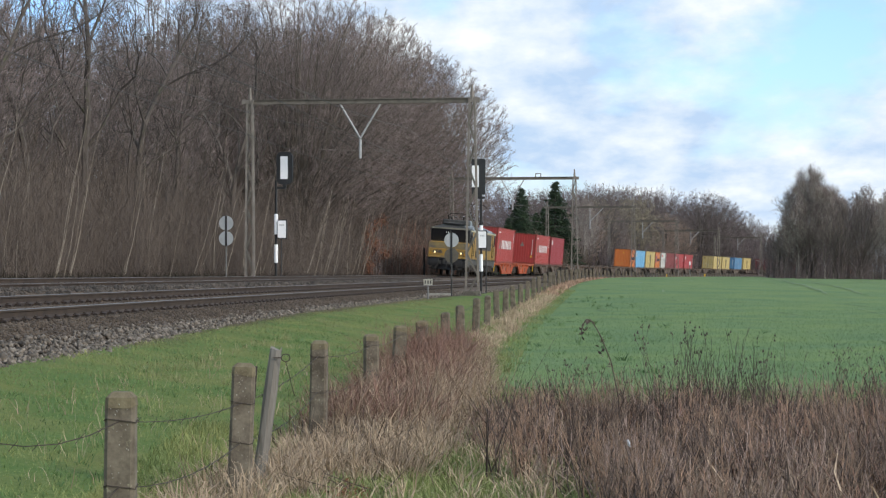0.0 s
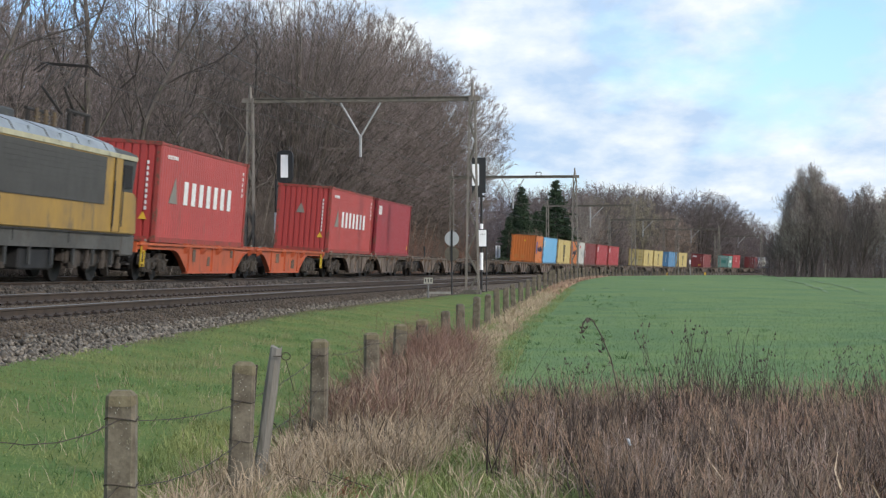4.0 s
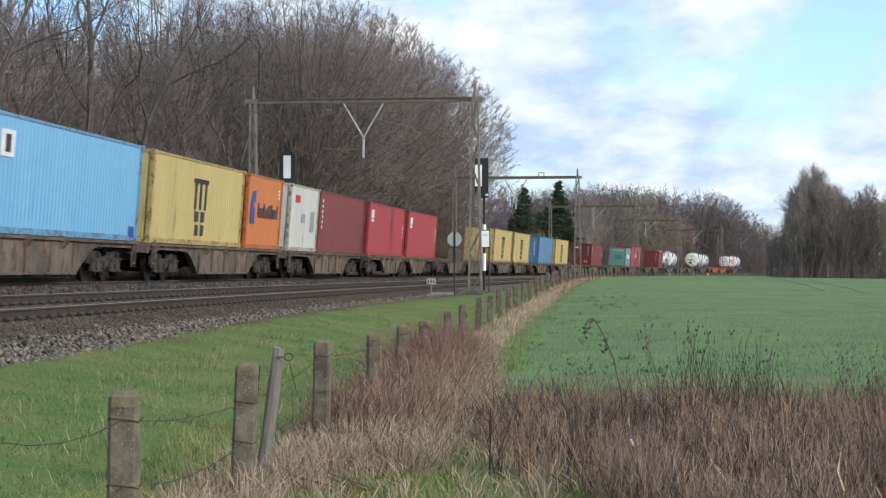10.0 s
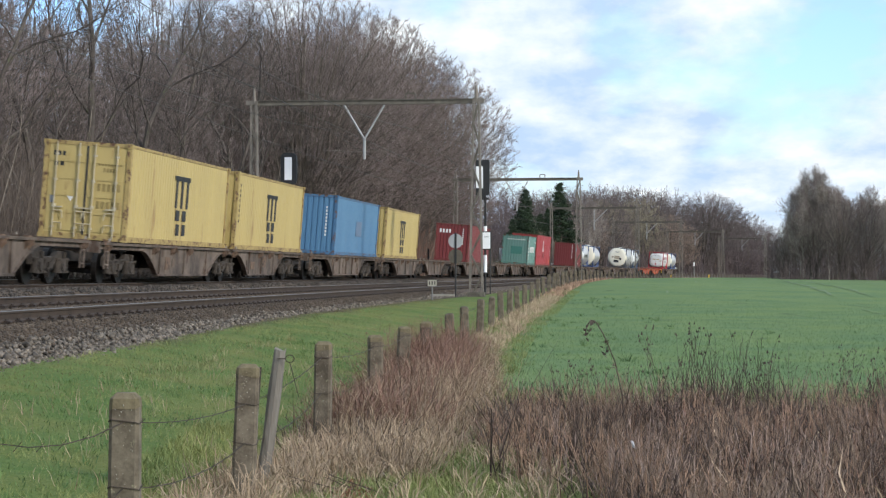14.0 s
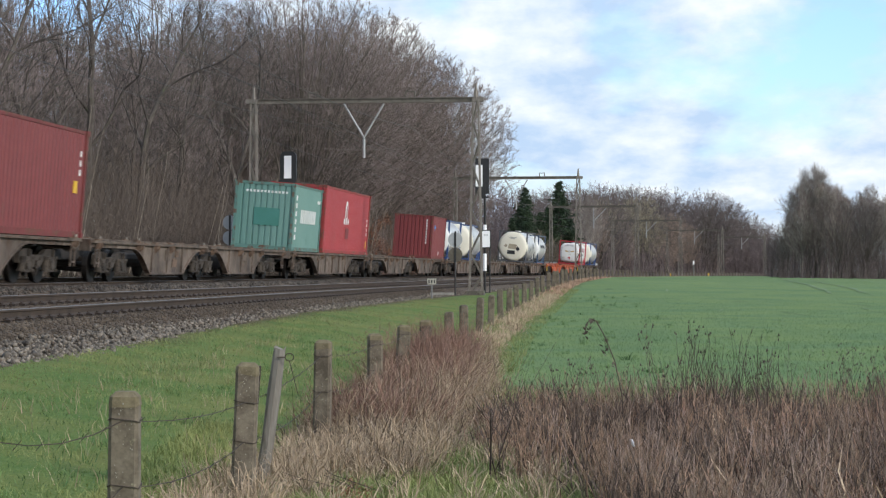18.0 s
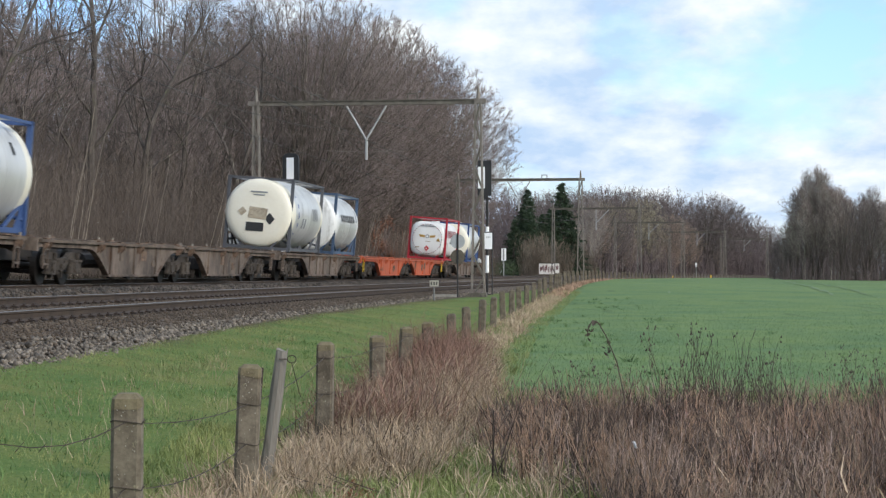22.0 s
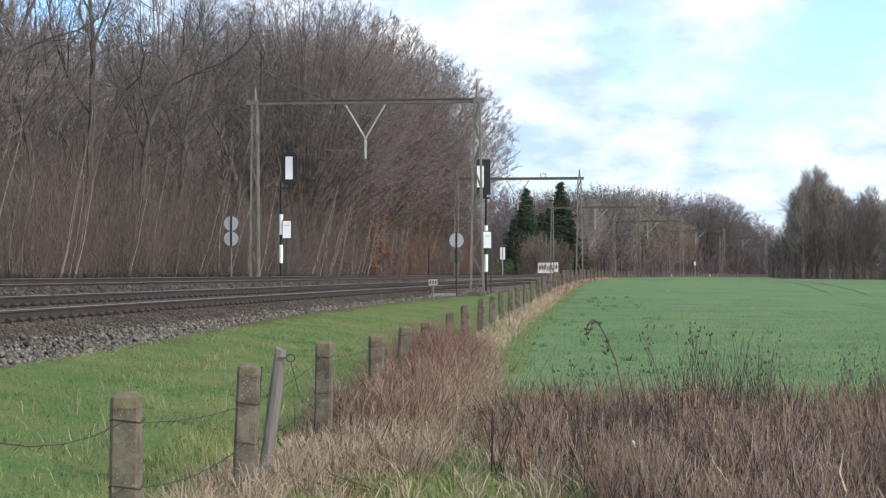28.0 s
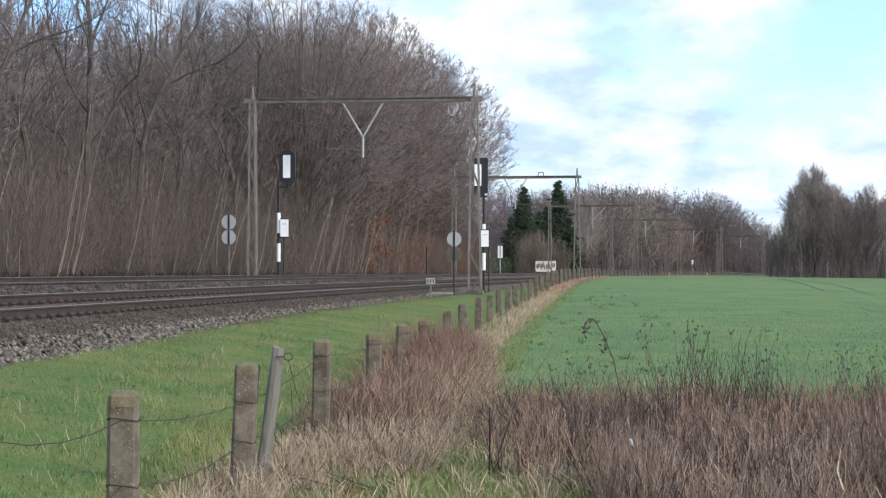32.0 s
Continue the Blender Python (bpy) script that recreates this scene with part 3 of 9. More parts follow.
BOX_MATS = {
    "red": mat("box_red", (0.43, 0.052, 0.046), (0.35, 0.046, 0.042), rough=0.5, scale=0.7, fine=7, bump=0.1, stretch=(1, 1, 0.22), stain=(0.25, 0.06, 0.05), stain_at=0.6),
    "scarlet": mat("box_scarlet", (0.41, 0.036, 0.045), (0.34, 0.033, 0.042), rough=0.5, scale=0.7, fine=7, bump=0.1, stretch=(1, 1, 0.22), stain=(0.30, 0.07, 0.06), stain_at=0.61),
    "crimson": mat("box_crimson", (0.33, 0.025, 0.04), (0.27, 0.025, 0.035), rough=0.5, scale=0.7, fine=7, bump=0.1, stretch=(1, 1, 0.22), stain=(0.2, 0.05, 0.05), stain_at=0.61),
    "oxide": mat("box_oxide", (0.165, 0.029, 0.031), (0.205, 0.038, 0.038), rough=0.6, scale=0.7, fine=7, bump=0.1, stretch=(1, 1, 0.22), stain=(0.14, 0.05, 0.04), stain_at=0.62),
    "orange": mat("box_orange", (0.60, 0.175, 0.035), (0.50, 0.15, 0.04), rough=0.5, scale=0.7, fine=7, bump=0.1, stretch=(1, 1, 0.22), stain=(0.36, 0.15, 0.06), stain_at=0.6),
    "sky": mat("box_sky", (0.14, 0.38, 0.62), (0.17, 0.42, 0.64), rough=0.45, scale=0.7, fine=7, bump=0.1, stretch=(1, 1, 0.22), stain=(0.10, 0.33, 0.55), stain_at=0.61),
    "blue": mat("box_blue", (0.075, 0.19, 0.34), (0.10, 0.235, 0.385), rough=0.55, scale=0.7, fine=7, bump=0.1, stretch=(1, 1, 0.22), stain=(0.17, 0.2, 0.26), stain_at=0.64),
    "yellow": mat("box_yellow", (0.54, 0.42, 0.16), (0.47, 0.36, 0.14), rough=0.55, scale=0.7, fine=7, bump=0.1, stretch=(1, 1, 0.22), stain=(0.33, 0.21, 0.08), stain_at=0.575),
    "white": mat("box_white", (0.60, 0.59, 0.55), (0.50, 0.49, 0.45), rough=0.5, scale=0.7, fine=7, bump=0.1, stretch=(1, 1, 0.22), stain=(0.27, 0.2, 0.14), stain_at=0.59),
    "teal": mat("box_teal", (0.12, 0.25, 0.215), (0.16, 0.29, 0.255), rough=0.6, scale=0.7, fine=7, bump=0.1, stretch=(1, 1, 0.22), stain=(0.05, 0.16, 0.13), stain_at=0.62),
}
FRAME_MATS = {}
for _k, _c in (("red", (0.34, 0.05, 0.04)), ("scarlet", (0.36, 0.045, 0.046)), ("crimson", (0.27, 0.025, 0.035)), ("oxide", (0.19, 0.035, 0.035)), ("orange", (0.5, 0.15, 0.04)), ("sky", (0.13, 0.34, 0.55)),
               ("blue", (0.075, 0.19, 0.34)), ("yellow", (0.46, 0.34, 0.13)), ("white", (0.46, 0.44, 0.38)), ("teal", (0.11, 0.23, 0.2))):
    FRAME_MATS[_k] = mat("frame_edge_" + _k, _c, tuple(v * 0.75 for v in _c), rough=0.7, scale=2.2, fine=12, bump=0.2, stain=(0.12, 0.06, 0.035), stain_at=0.5)
rod_mat = mat("worn_rod", (0.52, 0.47, 0.34), (0.4, 0.34, 0.22), rough=0.6, scale=5, fine=20)
white_ink = mat("white_marking", (0.78, 0.78, 0.76), (0.68, 0.68, 0.66), rough=0.6, scale=6, bump=0)
black_ink = mat("black_marking", (0.02, 0.02, 0.022), (0.035, 0.035, 0.035), rough=0.6, scale=6, bump=0)
blue_ink = mat("blue_marking", (0.03, 0.06, 0.28), (0.03, 0.07, 0.24), rough=0.6, scale=6, bump=0)
green_ink = mat("green_marking", (0.17, 0.19, 0.16), (0.25, 0.2, 0.17), rough=0.6, scale=6, bump=0)
red_ink = mat("red_marking", (0.5, 0.03, 0.03), (0.42, 0.03, 0.03), rough=0.6, scale=6, bump=0)


def corrugated(bm, length, height, depth, pitch, place):
    """A folded steel sheet as a thick strip; place(u, v, w) maps along, up and outwards."""
    n = max(3, int(round(length / pitch)))
    p = length / n
    us = []
    for i in range(n):
        u = i * p
        us += [(u, 0), (u + p * 0.66, 0), (u + p * 0.76, -depth), (u + p * 0.9, -depth)]
    us.append((length, 0))
    lo = [bm.verts.new(place(u, 0, w)) for u, w in us]
    hi = [bm.verts.new(place(u, height, w)) for u, w in us]
    for i in range(len(us) - 1):
        bm.faces.new((lo[i], lo[i + 1], hi[i + 1], hi[i]))


def container(a, b, colour, label, marks=(), doors=False, floor=1.15, high=2.68):
    """A steel freight container between arc lengths a and b; its near side is +x, its front end -y."""
    L, W = b - a, 2.44
    c = thing("freight_container", label, "shipping container", "containers on the train")
    mtl = BOX_MATS[colour]
    y0, y1, z0, z1 = -L / 2, L / 2, floor, floor + high
    bm = bmesh.new()
    for x in (-W / 2 + 0.06, W / 2 - 0.06):
        for y in (y0 + 0.07, y1 - 0.07):
            box(bm, x, y, (z0 + z1) / 2, 0.12, 0.14, high)
            for z in (z0 + 0.06, z1 - 0.06):
                box(bm, x, y, z, 0.17, 0.19, 0.125)
        box(bm, x, 0, z0 + 0.08, 0.09, L - 0.2, 0.15)
        box(bm, x, 0, z1 - 0.05, 0.07, L - 0.2, 0.08)
    for y in (y0 + 0.06, y1 - 0.06):
        box(bm, 0, y, z0 + 0.08, W - 0.2, 0.1, 0.15)
        box(bm, 0, y, z1 - 0.06, W - 0.2, 0.1, 0.11)
    part("frame", bm, FRAME_MATS[colour], c)
    hh = high - 0.24
    for side in (-1, 1):
        bm = bmesh.new()
        corrugated(bm, L - 0.26, hh, 0.036, 0.28, lambda u, v, w: (side * (W / 2 - 0.03 + w), y0 + 0.13 + u, z0 + 0.14 + v))
        part("side_panel", bm, mtl, c)
    bm = bmesh.new()
    corrugated(bm, W - 0.24, hh, 0.045, 0.25, lambda u, v, w: (-W / 2 + 0.12 + u, y1 - 0.03 + w, z0 + 0.14 + v))
    part("end_panel", bm, mtl, c)
    if not doors:
        bm = bmesh.new()
        corrugated(bm, W - 0.24, hh, 0.045, 0.25, lambda u, v, w: (-W / 2 + 0.12 + u, y0 + 0.03 - w, z0 + 0.14 + v))
        part("end_panel", bm, mtl, c)
    else:
        bm = bmesh.new()
        box(bm, 0, y0 + 0.02, (z0 + z1) / 2, 0.05, 0.03, hh)
        part("door_seam", bm, black_ink, c)
        for side in (-1, 1):
            bm = bmesh.new()
            box(bm, side * 0.55, y0 + 0.05, (z0 + z1) / 2, 1.07, 0.05, hh + 0.02)
            for k in range(5):
                box(bm, side * 0.55, y0 + 0.015, z0 + 0.3 + k * hh / 5.2, 0.98, 0.02, 0.16)
            d = part("door", bm, mtl, c)
            for k in (0.22, 0.85):
                bm = bmesh.new()
                tube(bm, (side * k, y0 - 0.03, z0 + 0.05), (side * k, y0 - 0.03, z1 - 0.05), 0.022, n=6)
                for z in (0.3, 0.9, 1.6, 2.3):
                    box(bm, side * k, y0 - 0.01, z0 + z, 0.1, 0.05, 0.06)
                part("lock_bar", bm, rod_mat, d)
                bm = bmesh.new()
                box(bm, side * (k - 0.1), y0 - 0.045, z0 + 0.85, 0.3, 0.03, 0.04)
                part("door_handle", bm, rod_mat, d)
                for z in (0.42, 0.75):
                    bm = bmesh.new()
                    x = side * k
                    tube(bm, (x, y0 - 0.05, z0 + z), (x - side * 0.24, y0 - 0.05, z0 + z), 0.016, n=5)
                    tube(bm, (x - side * 0.24, y0 - 0.05, z0 + z), (x - side * 0.27, y0 - 0.05, z0 + z - 0.2), 0.016, n=5)
                    part("door_latch", bm, rod_mat, d)
    bm = bmesh.new()
    n = int(L / 0.5)
    box(bm, 0, 0, z1 - 0.045, W - 0.12, L - 0.12, 0.03)
    for i in range(n):
        box(bm, 0, y0 + 0.3 + i * (L - 0.6) / (n - 1), z1 - 0.022, W - 0.2, 0.22, 0.018)
    part("roof", bm, mtl, c)
    for mk in marks:
        mk(c, y0, y1, z0, z1)
    MOVERS.append((c, (a + b) / 2))
    return c


def side_bars(ink, u0, u1, v, h, n, fill=0.46, low=False):
    """A row of upright bars in place of lettering on the near side; u in metres from the front end."""
    def put(c, y0, y1, z0, z1):
        p = (u1 - u0) / n
        for i in range(n):
            bm = bmesh.new()
            k = (1.0, 0.7, 0.7, 1.0, 0.7, 0.85, 1.0)[i % 7] if low else 1.0
            box(bm, 1.205, y0 + u0 + (i + 0.5) * p, z0 + v - h * (1 - k) / 2, 0.018, p * fill, h * k)
            part("lettering_bar", bm, ink, c)
    return put


def side_column(ink, u, v0, v1, w, n):
    def put(c, y0, y1, z0, z1):
        p = (v1 - v0) / n
        for i in range(n):
            bm = bmesh.new()
            box(bm, 1.205, y0 + u, z0 + v0 + (i + 0.5) * p, 0.018, w, p * 0.62)
            part("lettering_bar", bm, ink, c)
    return put


def side_patch(ink, u, v, w, h, name="painted_patch", lift=0.0):
    def put(c, y0, y1, z0, z1):
        bm = bmesh.new(); box(bm, 1.205 + lift, y0 + u, z0 + v, 0.018, w, h)
        part(name, bm, ink, c)
    return put


def end_column(ink, x, v0, v1, w, n):
    def put(c, y0, y1, z0, z1):
        p = (v1 - v0) / n
        for i in range(n):
            bm = bmesh.new(); box(bm, x, y0 + 0.02, z0 + v0 + (i + 0.5) * p, w, 0.018, p * 0.65)
            part("lettering_bar", bm, ink, c)
    return put


def end_bars(ink, x0, x1, v, h, n, name="lettering_bar"):
    def put(c, y0, y1, z0, z1):
        p = (x1 - x0) / n
        for i in range(n):
            bm = bmesh.new(); box(bm, x0 + (i + 0.5) * p, y0 + 0.02, z0 + v, p * 0.6, 0.018, h)
            part(name, bm, ink, c)
    return put


def side_shape(ink, u, v, pts, name="painted_shape"):
    """A painted outline on the near side, points in metres about (u, v)."""
    def put(c, y0, y1, z0, z1):
        bm = bmesh.new(); prism(bm, [(y0 + u + a, z0 + v + b) for a, b in pts], 1.196, 1.214)
        part(name, bm, ink, c)
    return put


def end_shape(ink, x, v, pts, name="painted_shape"):
    def put(c, y0, y1, z0, z1):
        bm = bmesh.new(); prism(bm, [(x + a, z0 + v + b) for a, b in pts], y0 + 0.011, y0 + 0.029, "Y")
        part(name, bm, ink, c)
    return put


TRIANGLE = ((-0.55, -0.36), (0.45, -0.36), (0.15, 0.42))
WARN = ((-0.13, -0.1), (0.13, -0.1), (0.0, 0.13))
SAIL = ((-0.3, -0.6), (0.35, -0.6), (0.35, -0.1), (0.1, 0.1), (0.4, 0.2), (0.4, 0.6), (-0.1, 0.55), (-0.35, 0.1))
RING = tuple((0.3 * math.cos(i * math.tau / 12), 0.5 * math.sin(i * math.tau / 12)) for i in range(12))
night_ink = mat("night_blue_marking", (0.02, 0.022, 0.05), (0.03, 0.03, 0.06), rough=0.6, scale=6, bump=0)
grey_ink = mat("grey_patch", (0.30, 0.31, 0.32), (0.24, 0.25, 0.26), rough=0.7, scale=4, bump=0)
yellow_ink = mat("yellow_label", (0.75, 0.45, 0.04), (0.65, 0.4, 0.04), rough=0.6, scale=4, bump=0)
dark_teal = mat("dark_teal", (0.05, 0.19, 0.15), (0.06, 0.21, 0.18), rough=0.6, scale=2, bump=0)
olive_ink = mat("olive_marking", (0.25, 0.19, 0.07), (0.32, 0.24, 0.09), rough=0.7, scale=6, bump=0)
rust_ink = mat("rust_patch", (0.2, 0.08, 0.04), (0.13, 0.06, 0.035), rough=0.9, scale=6)
bars_a = (side_shape(green_ink, 1.9, 1.55, TRIANGLE), side_bars(white_ink, 2.9, 10.0, 1.55, 0.72, 7, 0.46), side_bars(white_ink, 0.9, 2.2, 2.55, 0.12, 6), side_column(white_ink, 11.5, 1.7, 2.65, 0.12, 5),
          end_column(white_ink, 0.86, 0.9, 2.4, 0.06, 9), end_shape(green_ink, -0.15, 1.9, ((-0.2, -0.2), (0.2, -0.2), (0.02, 0.25))), end_shape(yellow_ink, 0.8, 0.75, WARN))
tall_mark = (side_bars(black_ink, 5.0, 7.0, 1.6, 0.95, 3, 0.34), side_patch(black_ink, 6.0, 2.02, 1.9, 0.14), side_bars(black_ink, 5.2, 6.8, 0.9, 0.32, 2, 0.55), side_bars(black_ink, 5.3, 6.8, 0.47, 0.34, 2, 0.5))
corner_mark = (side_bars(white_ink, 0.7, 1.6, 2.1, 0.42, 2, 0.75), side_patch(white_ink, 1.15, 1.78, 0.7, 0.12), side_column(white_ink, 11.7, 1.0, 1.9, 0.1, 4))
small_col = (side_column(white_ink, 0.75, 1.0, 2.35, 0.16, 6),)
CONTAINERS = ((-132.5, -120.3, "red", "weathered red freight container with a row of tall white bars", bars_a), (-102.8, -90.6, "red", "weathered red freight container with a row of tall white bars", bars_a),
              (-89.2, -77.0, "crimson", "crimson freight container with a small white mark", (side_bars(white_ink, 0.55, 1.55, 2.36, 0.46, 3, 0.62), side_shape(yellow_ink, 11.5, 0.5, WARN))),
              (-0.5, 5.6, "orange", "bright orange short freight container with dark blue marks", (side_shape(blue_ink, 0.95, 1.5, SAIL), side_bars(night_ink, 1.75, 5.5, 1.4, 0.52, 11, 0.5, True), side_column(yellow_ink, 5.5, 1.7, 2.2, 0.12, 3), end_shape(yellow_ink, 0.12, 2.15, WARN), end_bars(mat("faded_orange", (0.58, 0.20, 0.05), (0.5, 0.2, 0.06), rough=0.6), -1.0, 0.3, 0.55, 0.35, 2, "faded_patch"))),
              (6.5, 18.7, "sky", "sky blue freight container with a white mark", (side_patch(white_ink, 0.9, 2.0, 0.9, 0.6), side_patch(black_ink, 0.9, 2.0, 0.35, 0.4, lift=0.006), side_patch(blue_ink, 11.6, 0.25, 0.5, 0.3))),
              (20.0, 32.2, "yellow", "ochre yellow freight container with an upright black mark", tall_mark),
              (33.0, 39.1, "orange", "orange short freight container with dark blue marks", (side_shape(blue_ink, 0.95, 1.5, SAIL), side_bars(night_ink, 1.75, 5.5, 1.4, 0.52, 11, 0.5, True), side_column(white_ink, 5.5, 1.9, 2.3, 0.2, 3))),
              (40.9, 47.0, "white", "dirty white short freight container with grey patches", (side_bars(red_ink, 1.0, 2.0, 2.1, 0.3, 3, 0.7), side_patch(grey_ink, 2.9, 1.35, 0.7, 0.35), side_patch(grey_ink, 4.9, 1.25, 0.8, 0.85))),
              (47.4, 59.6, "oxide", "dull oxide red freight container with a column of white bars", small_col),
              (60.9, 73.1, "scarlet", "bright red freight container with a white mark", corner_mark + (end_column(white_ink, 0.8, 1.5, 2.3, 0.2, 4),)), (74.7, 86.9, "scarlet", "bright red freight container with a white mark", corner_mark),
              (119.5, 131.7, "yellow", "ochre yellow freight container with its doors facing forward", tall_mark + (end_bars(black_ink, -0.98, -0.6, 2.28, 0.2, 3), end_bars(black_ink, -0.94, -0.62, 2.05, 0.14, 2), end_bars(grey_ink, -1.03, -0.8, 1.08, 0.26, 1), end_shape(white_ink, -0.42, 1.12, ((-0.12, 0.09), (0.12, 0.09), (0.02, -0.1))), end_bars(olive_ink, 0.3, 1.0, 2.1, 0.1, 8), end_bars(olive_ink, 0.45, 0.8, 1.93, 0.1, 4), end_bars(olive_ink, 0.3, 1.0, 1.45, 0.2, 5), end_bars(olive_ink, 0.3, 1.0, 0.97, 0.2, 5), end_bars(rust_ink, -1.15, 0.6, 0.03, 0.16, 1, "rust_patch"))),
              (133.2, 145.4, "yellow", "ochre yellow freight container with an upright black mark", tall_mark + (side_column(black_ink, 0.5, 0.9, 2.3, 0.06, 8),)),
              (153.4, 165.6, "blue", "faded blue freight container", (end_column(white_ink, 0.75, 0.8, 2.2, 0.07, 9), side_patch(mat("faded_blue", (0.12, 0.2, 0.31), (0.15, 0.19, 0.27), rough=0.6, scale=2), 6.3, 1.3, 1.6, 0.7, "faded_patch"))),
              (168.3, 180.5, "yellow", "ochre yellow freight container with an upright black mark", tall_mark),
              (205.2, 217.4, "oxide", "oxide red freight container with white and yellow marks", small_col + (side_patch(yellow_ink, 11.4, 1.25, 0.3, 0.3), side_column(white_ink, 11.7, 1.5, 2.2, 0.1, 3), end_bars(white_ink, -1.0, -0.1, 2.15, 0.26, 4), end_column(white_ink, 0.75, 1.2, 2.4, 0.08, 8), end_bars(yellow_ink, 0.25, 0.8, 0.45, 0.25, 2))),
              (245.5, 251.6, "teal", "faded green short freight container with white bars", (side_bars(white_ink, 1.5, 4.9, 1.42, 0.55, 9, 0.5), side_column(white_ink, 0.6, 0.4, 2.3, 0.22, 6), side_bars(white_ink, 5.1, 5.8, 2.1, 0.14, 4), end_bars(white_ink, -0.8, 0.95, 2.3, 0.09, 12), end_bars(dark_teal, -0.75, 1.0, 1.3, 0.7, 1, "painted_over_patch"))),
              (252.5, 264.7, "scarlet", "bright red freight container with small white marks", (side_shape(white_ink, 5.6, 1.95, RING), side_patch(BOX_MATS["scarlet"], 5.6, 1.95, 0.25, 0.55, lift=0.006), side_bars(white_ink, 4.9, 6.4, 1.5, 0.26, 3), side_patch(BOX_MATS["oxide"], 6.0, 0.95, 0.9, 0.5, "dirt_patch"), side_column(white_ink, 11.6, 0.9, 1.8, 0.12, 4), side_patch(yellow_ink, 11.6, 0.5, 0.14, 0.35))),
              (288.7, 294.8, "oxide", "oxide red short freight container with a white strip", (side_shape(mat("blue_label", (0.06, 0.25, 0.6), rough=0.6, bump=0), 1.1, 1.95, ((-0.3, 0), (0, -0.18), (0.3, 0), (0, 0.18))), end_column(white_ink, 0.82, 0.9, 2.45, 0.07, 9), side_patch(white_ink, 3.3, 0.35, 0.2, 0.2))))
for a, b, colour, label, marks in CONTAINERS:
    container(a, b, colour, label, marks, doors=(a == 119.5), high=2.95 if a == 252.5 or a < -80 else 2.68)


# ---- tank containers ----
dark_red_ink = mat("dark_red_marking", (0.3, 0.025, 0.04), (0.24, 0.025, 0.035), rough=0.5, scale=6, bump=0)
tank_white = mat("tank_white", (0.80, 0.80, 0.78), (0.72, 0.72, 0.70), rough=0.35, scale=0.8, fine=10, bump=0.05, stain=(0.42, 0.41, 0.38), stain_at=0.6, stretch=(1, 1, 0.25))
tank_shell = mat("tank_cladding", (0.66, 0.66, 0.64), (0.5, 0.5, 0.49), rough=0.32, metal=0.2, scale=0.9, fine=6, bump=0.05, stain=(0.27, 0.27, 0.265), stain_at=0.58, stretch=(0.3, 1, 0.3))
tank_cream = mat("tank_cream", (0.84, 0.80, 0.68), (0.78, 0.73, 0.60), rough=0.4, scale=0.8, fine=10, bump=0.05, stain=(0.5, 0.42, 0.28), stain_at=0.66)
frame_blue = mat("frame_blue", (0.02975, 0.06375, 0.1785), (0.0425, 0.085, 0.2125), rough=0.5, scale=2, fine=20, stain=(0.2, 0.2, 0.2), stain_at=0.68)
frame_pale = mat("frame_slate_blue", (0.035, 0.06, 0.11), (0.06, 0.10, 0.17), rough=0.5, scale=2, fine=20, stain=(0.3, 0.3, 0.3), stain_at=0.66)
frame_red = mat("frame_red", (0.42, 0.02, 0.035), (0.36, 0.02, 0.03), rough=0.5, scale=2, fine=20)
frame_dark = mat("frame_dark", (0.06, 0.065, 0.075), (0.10, 0.10, 0.11), rough=0.6, scale=2, fine=20)


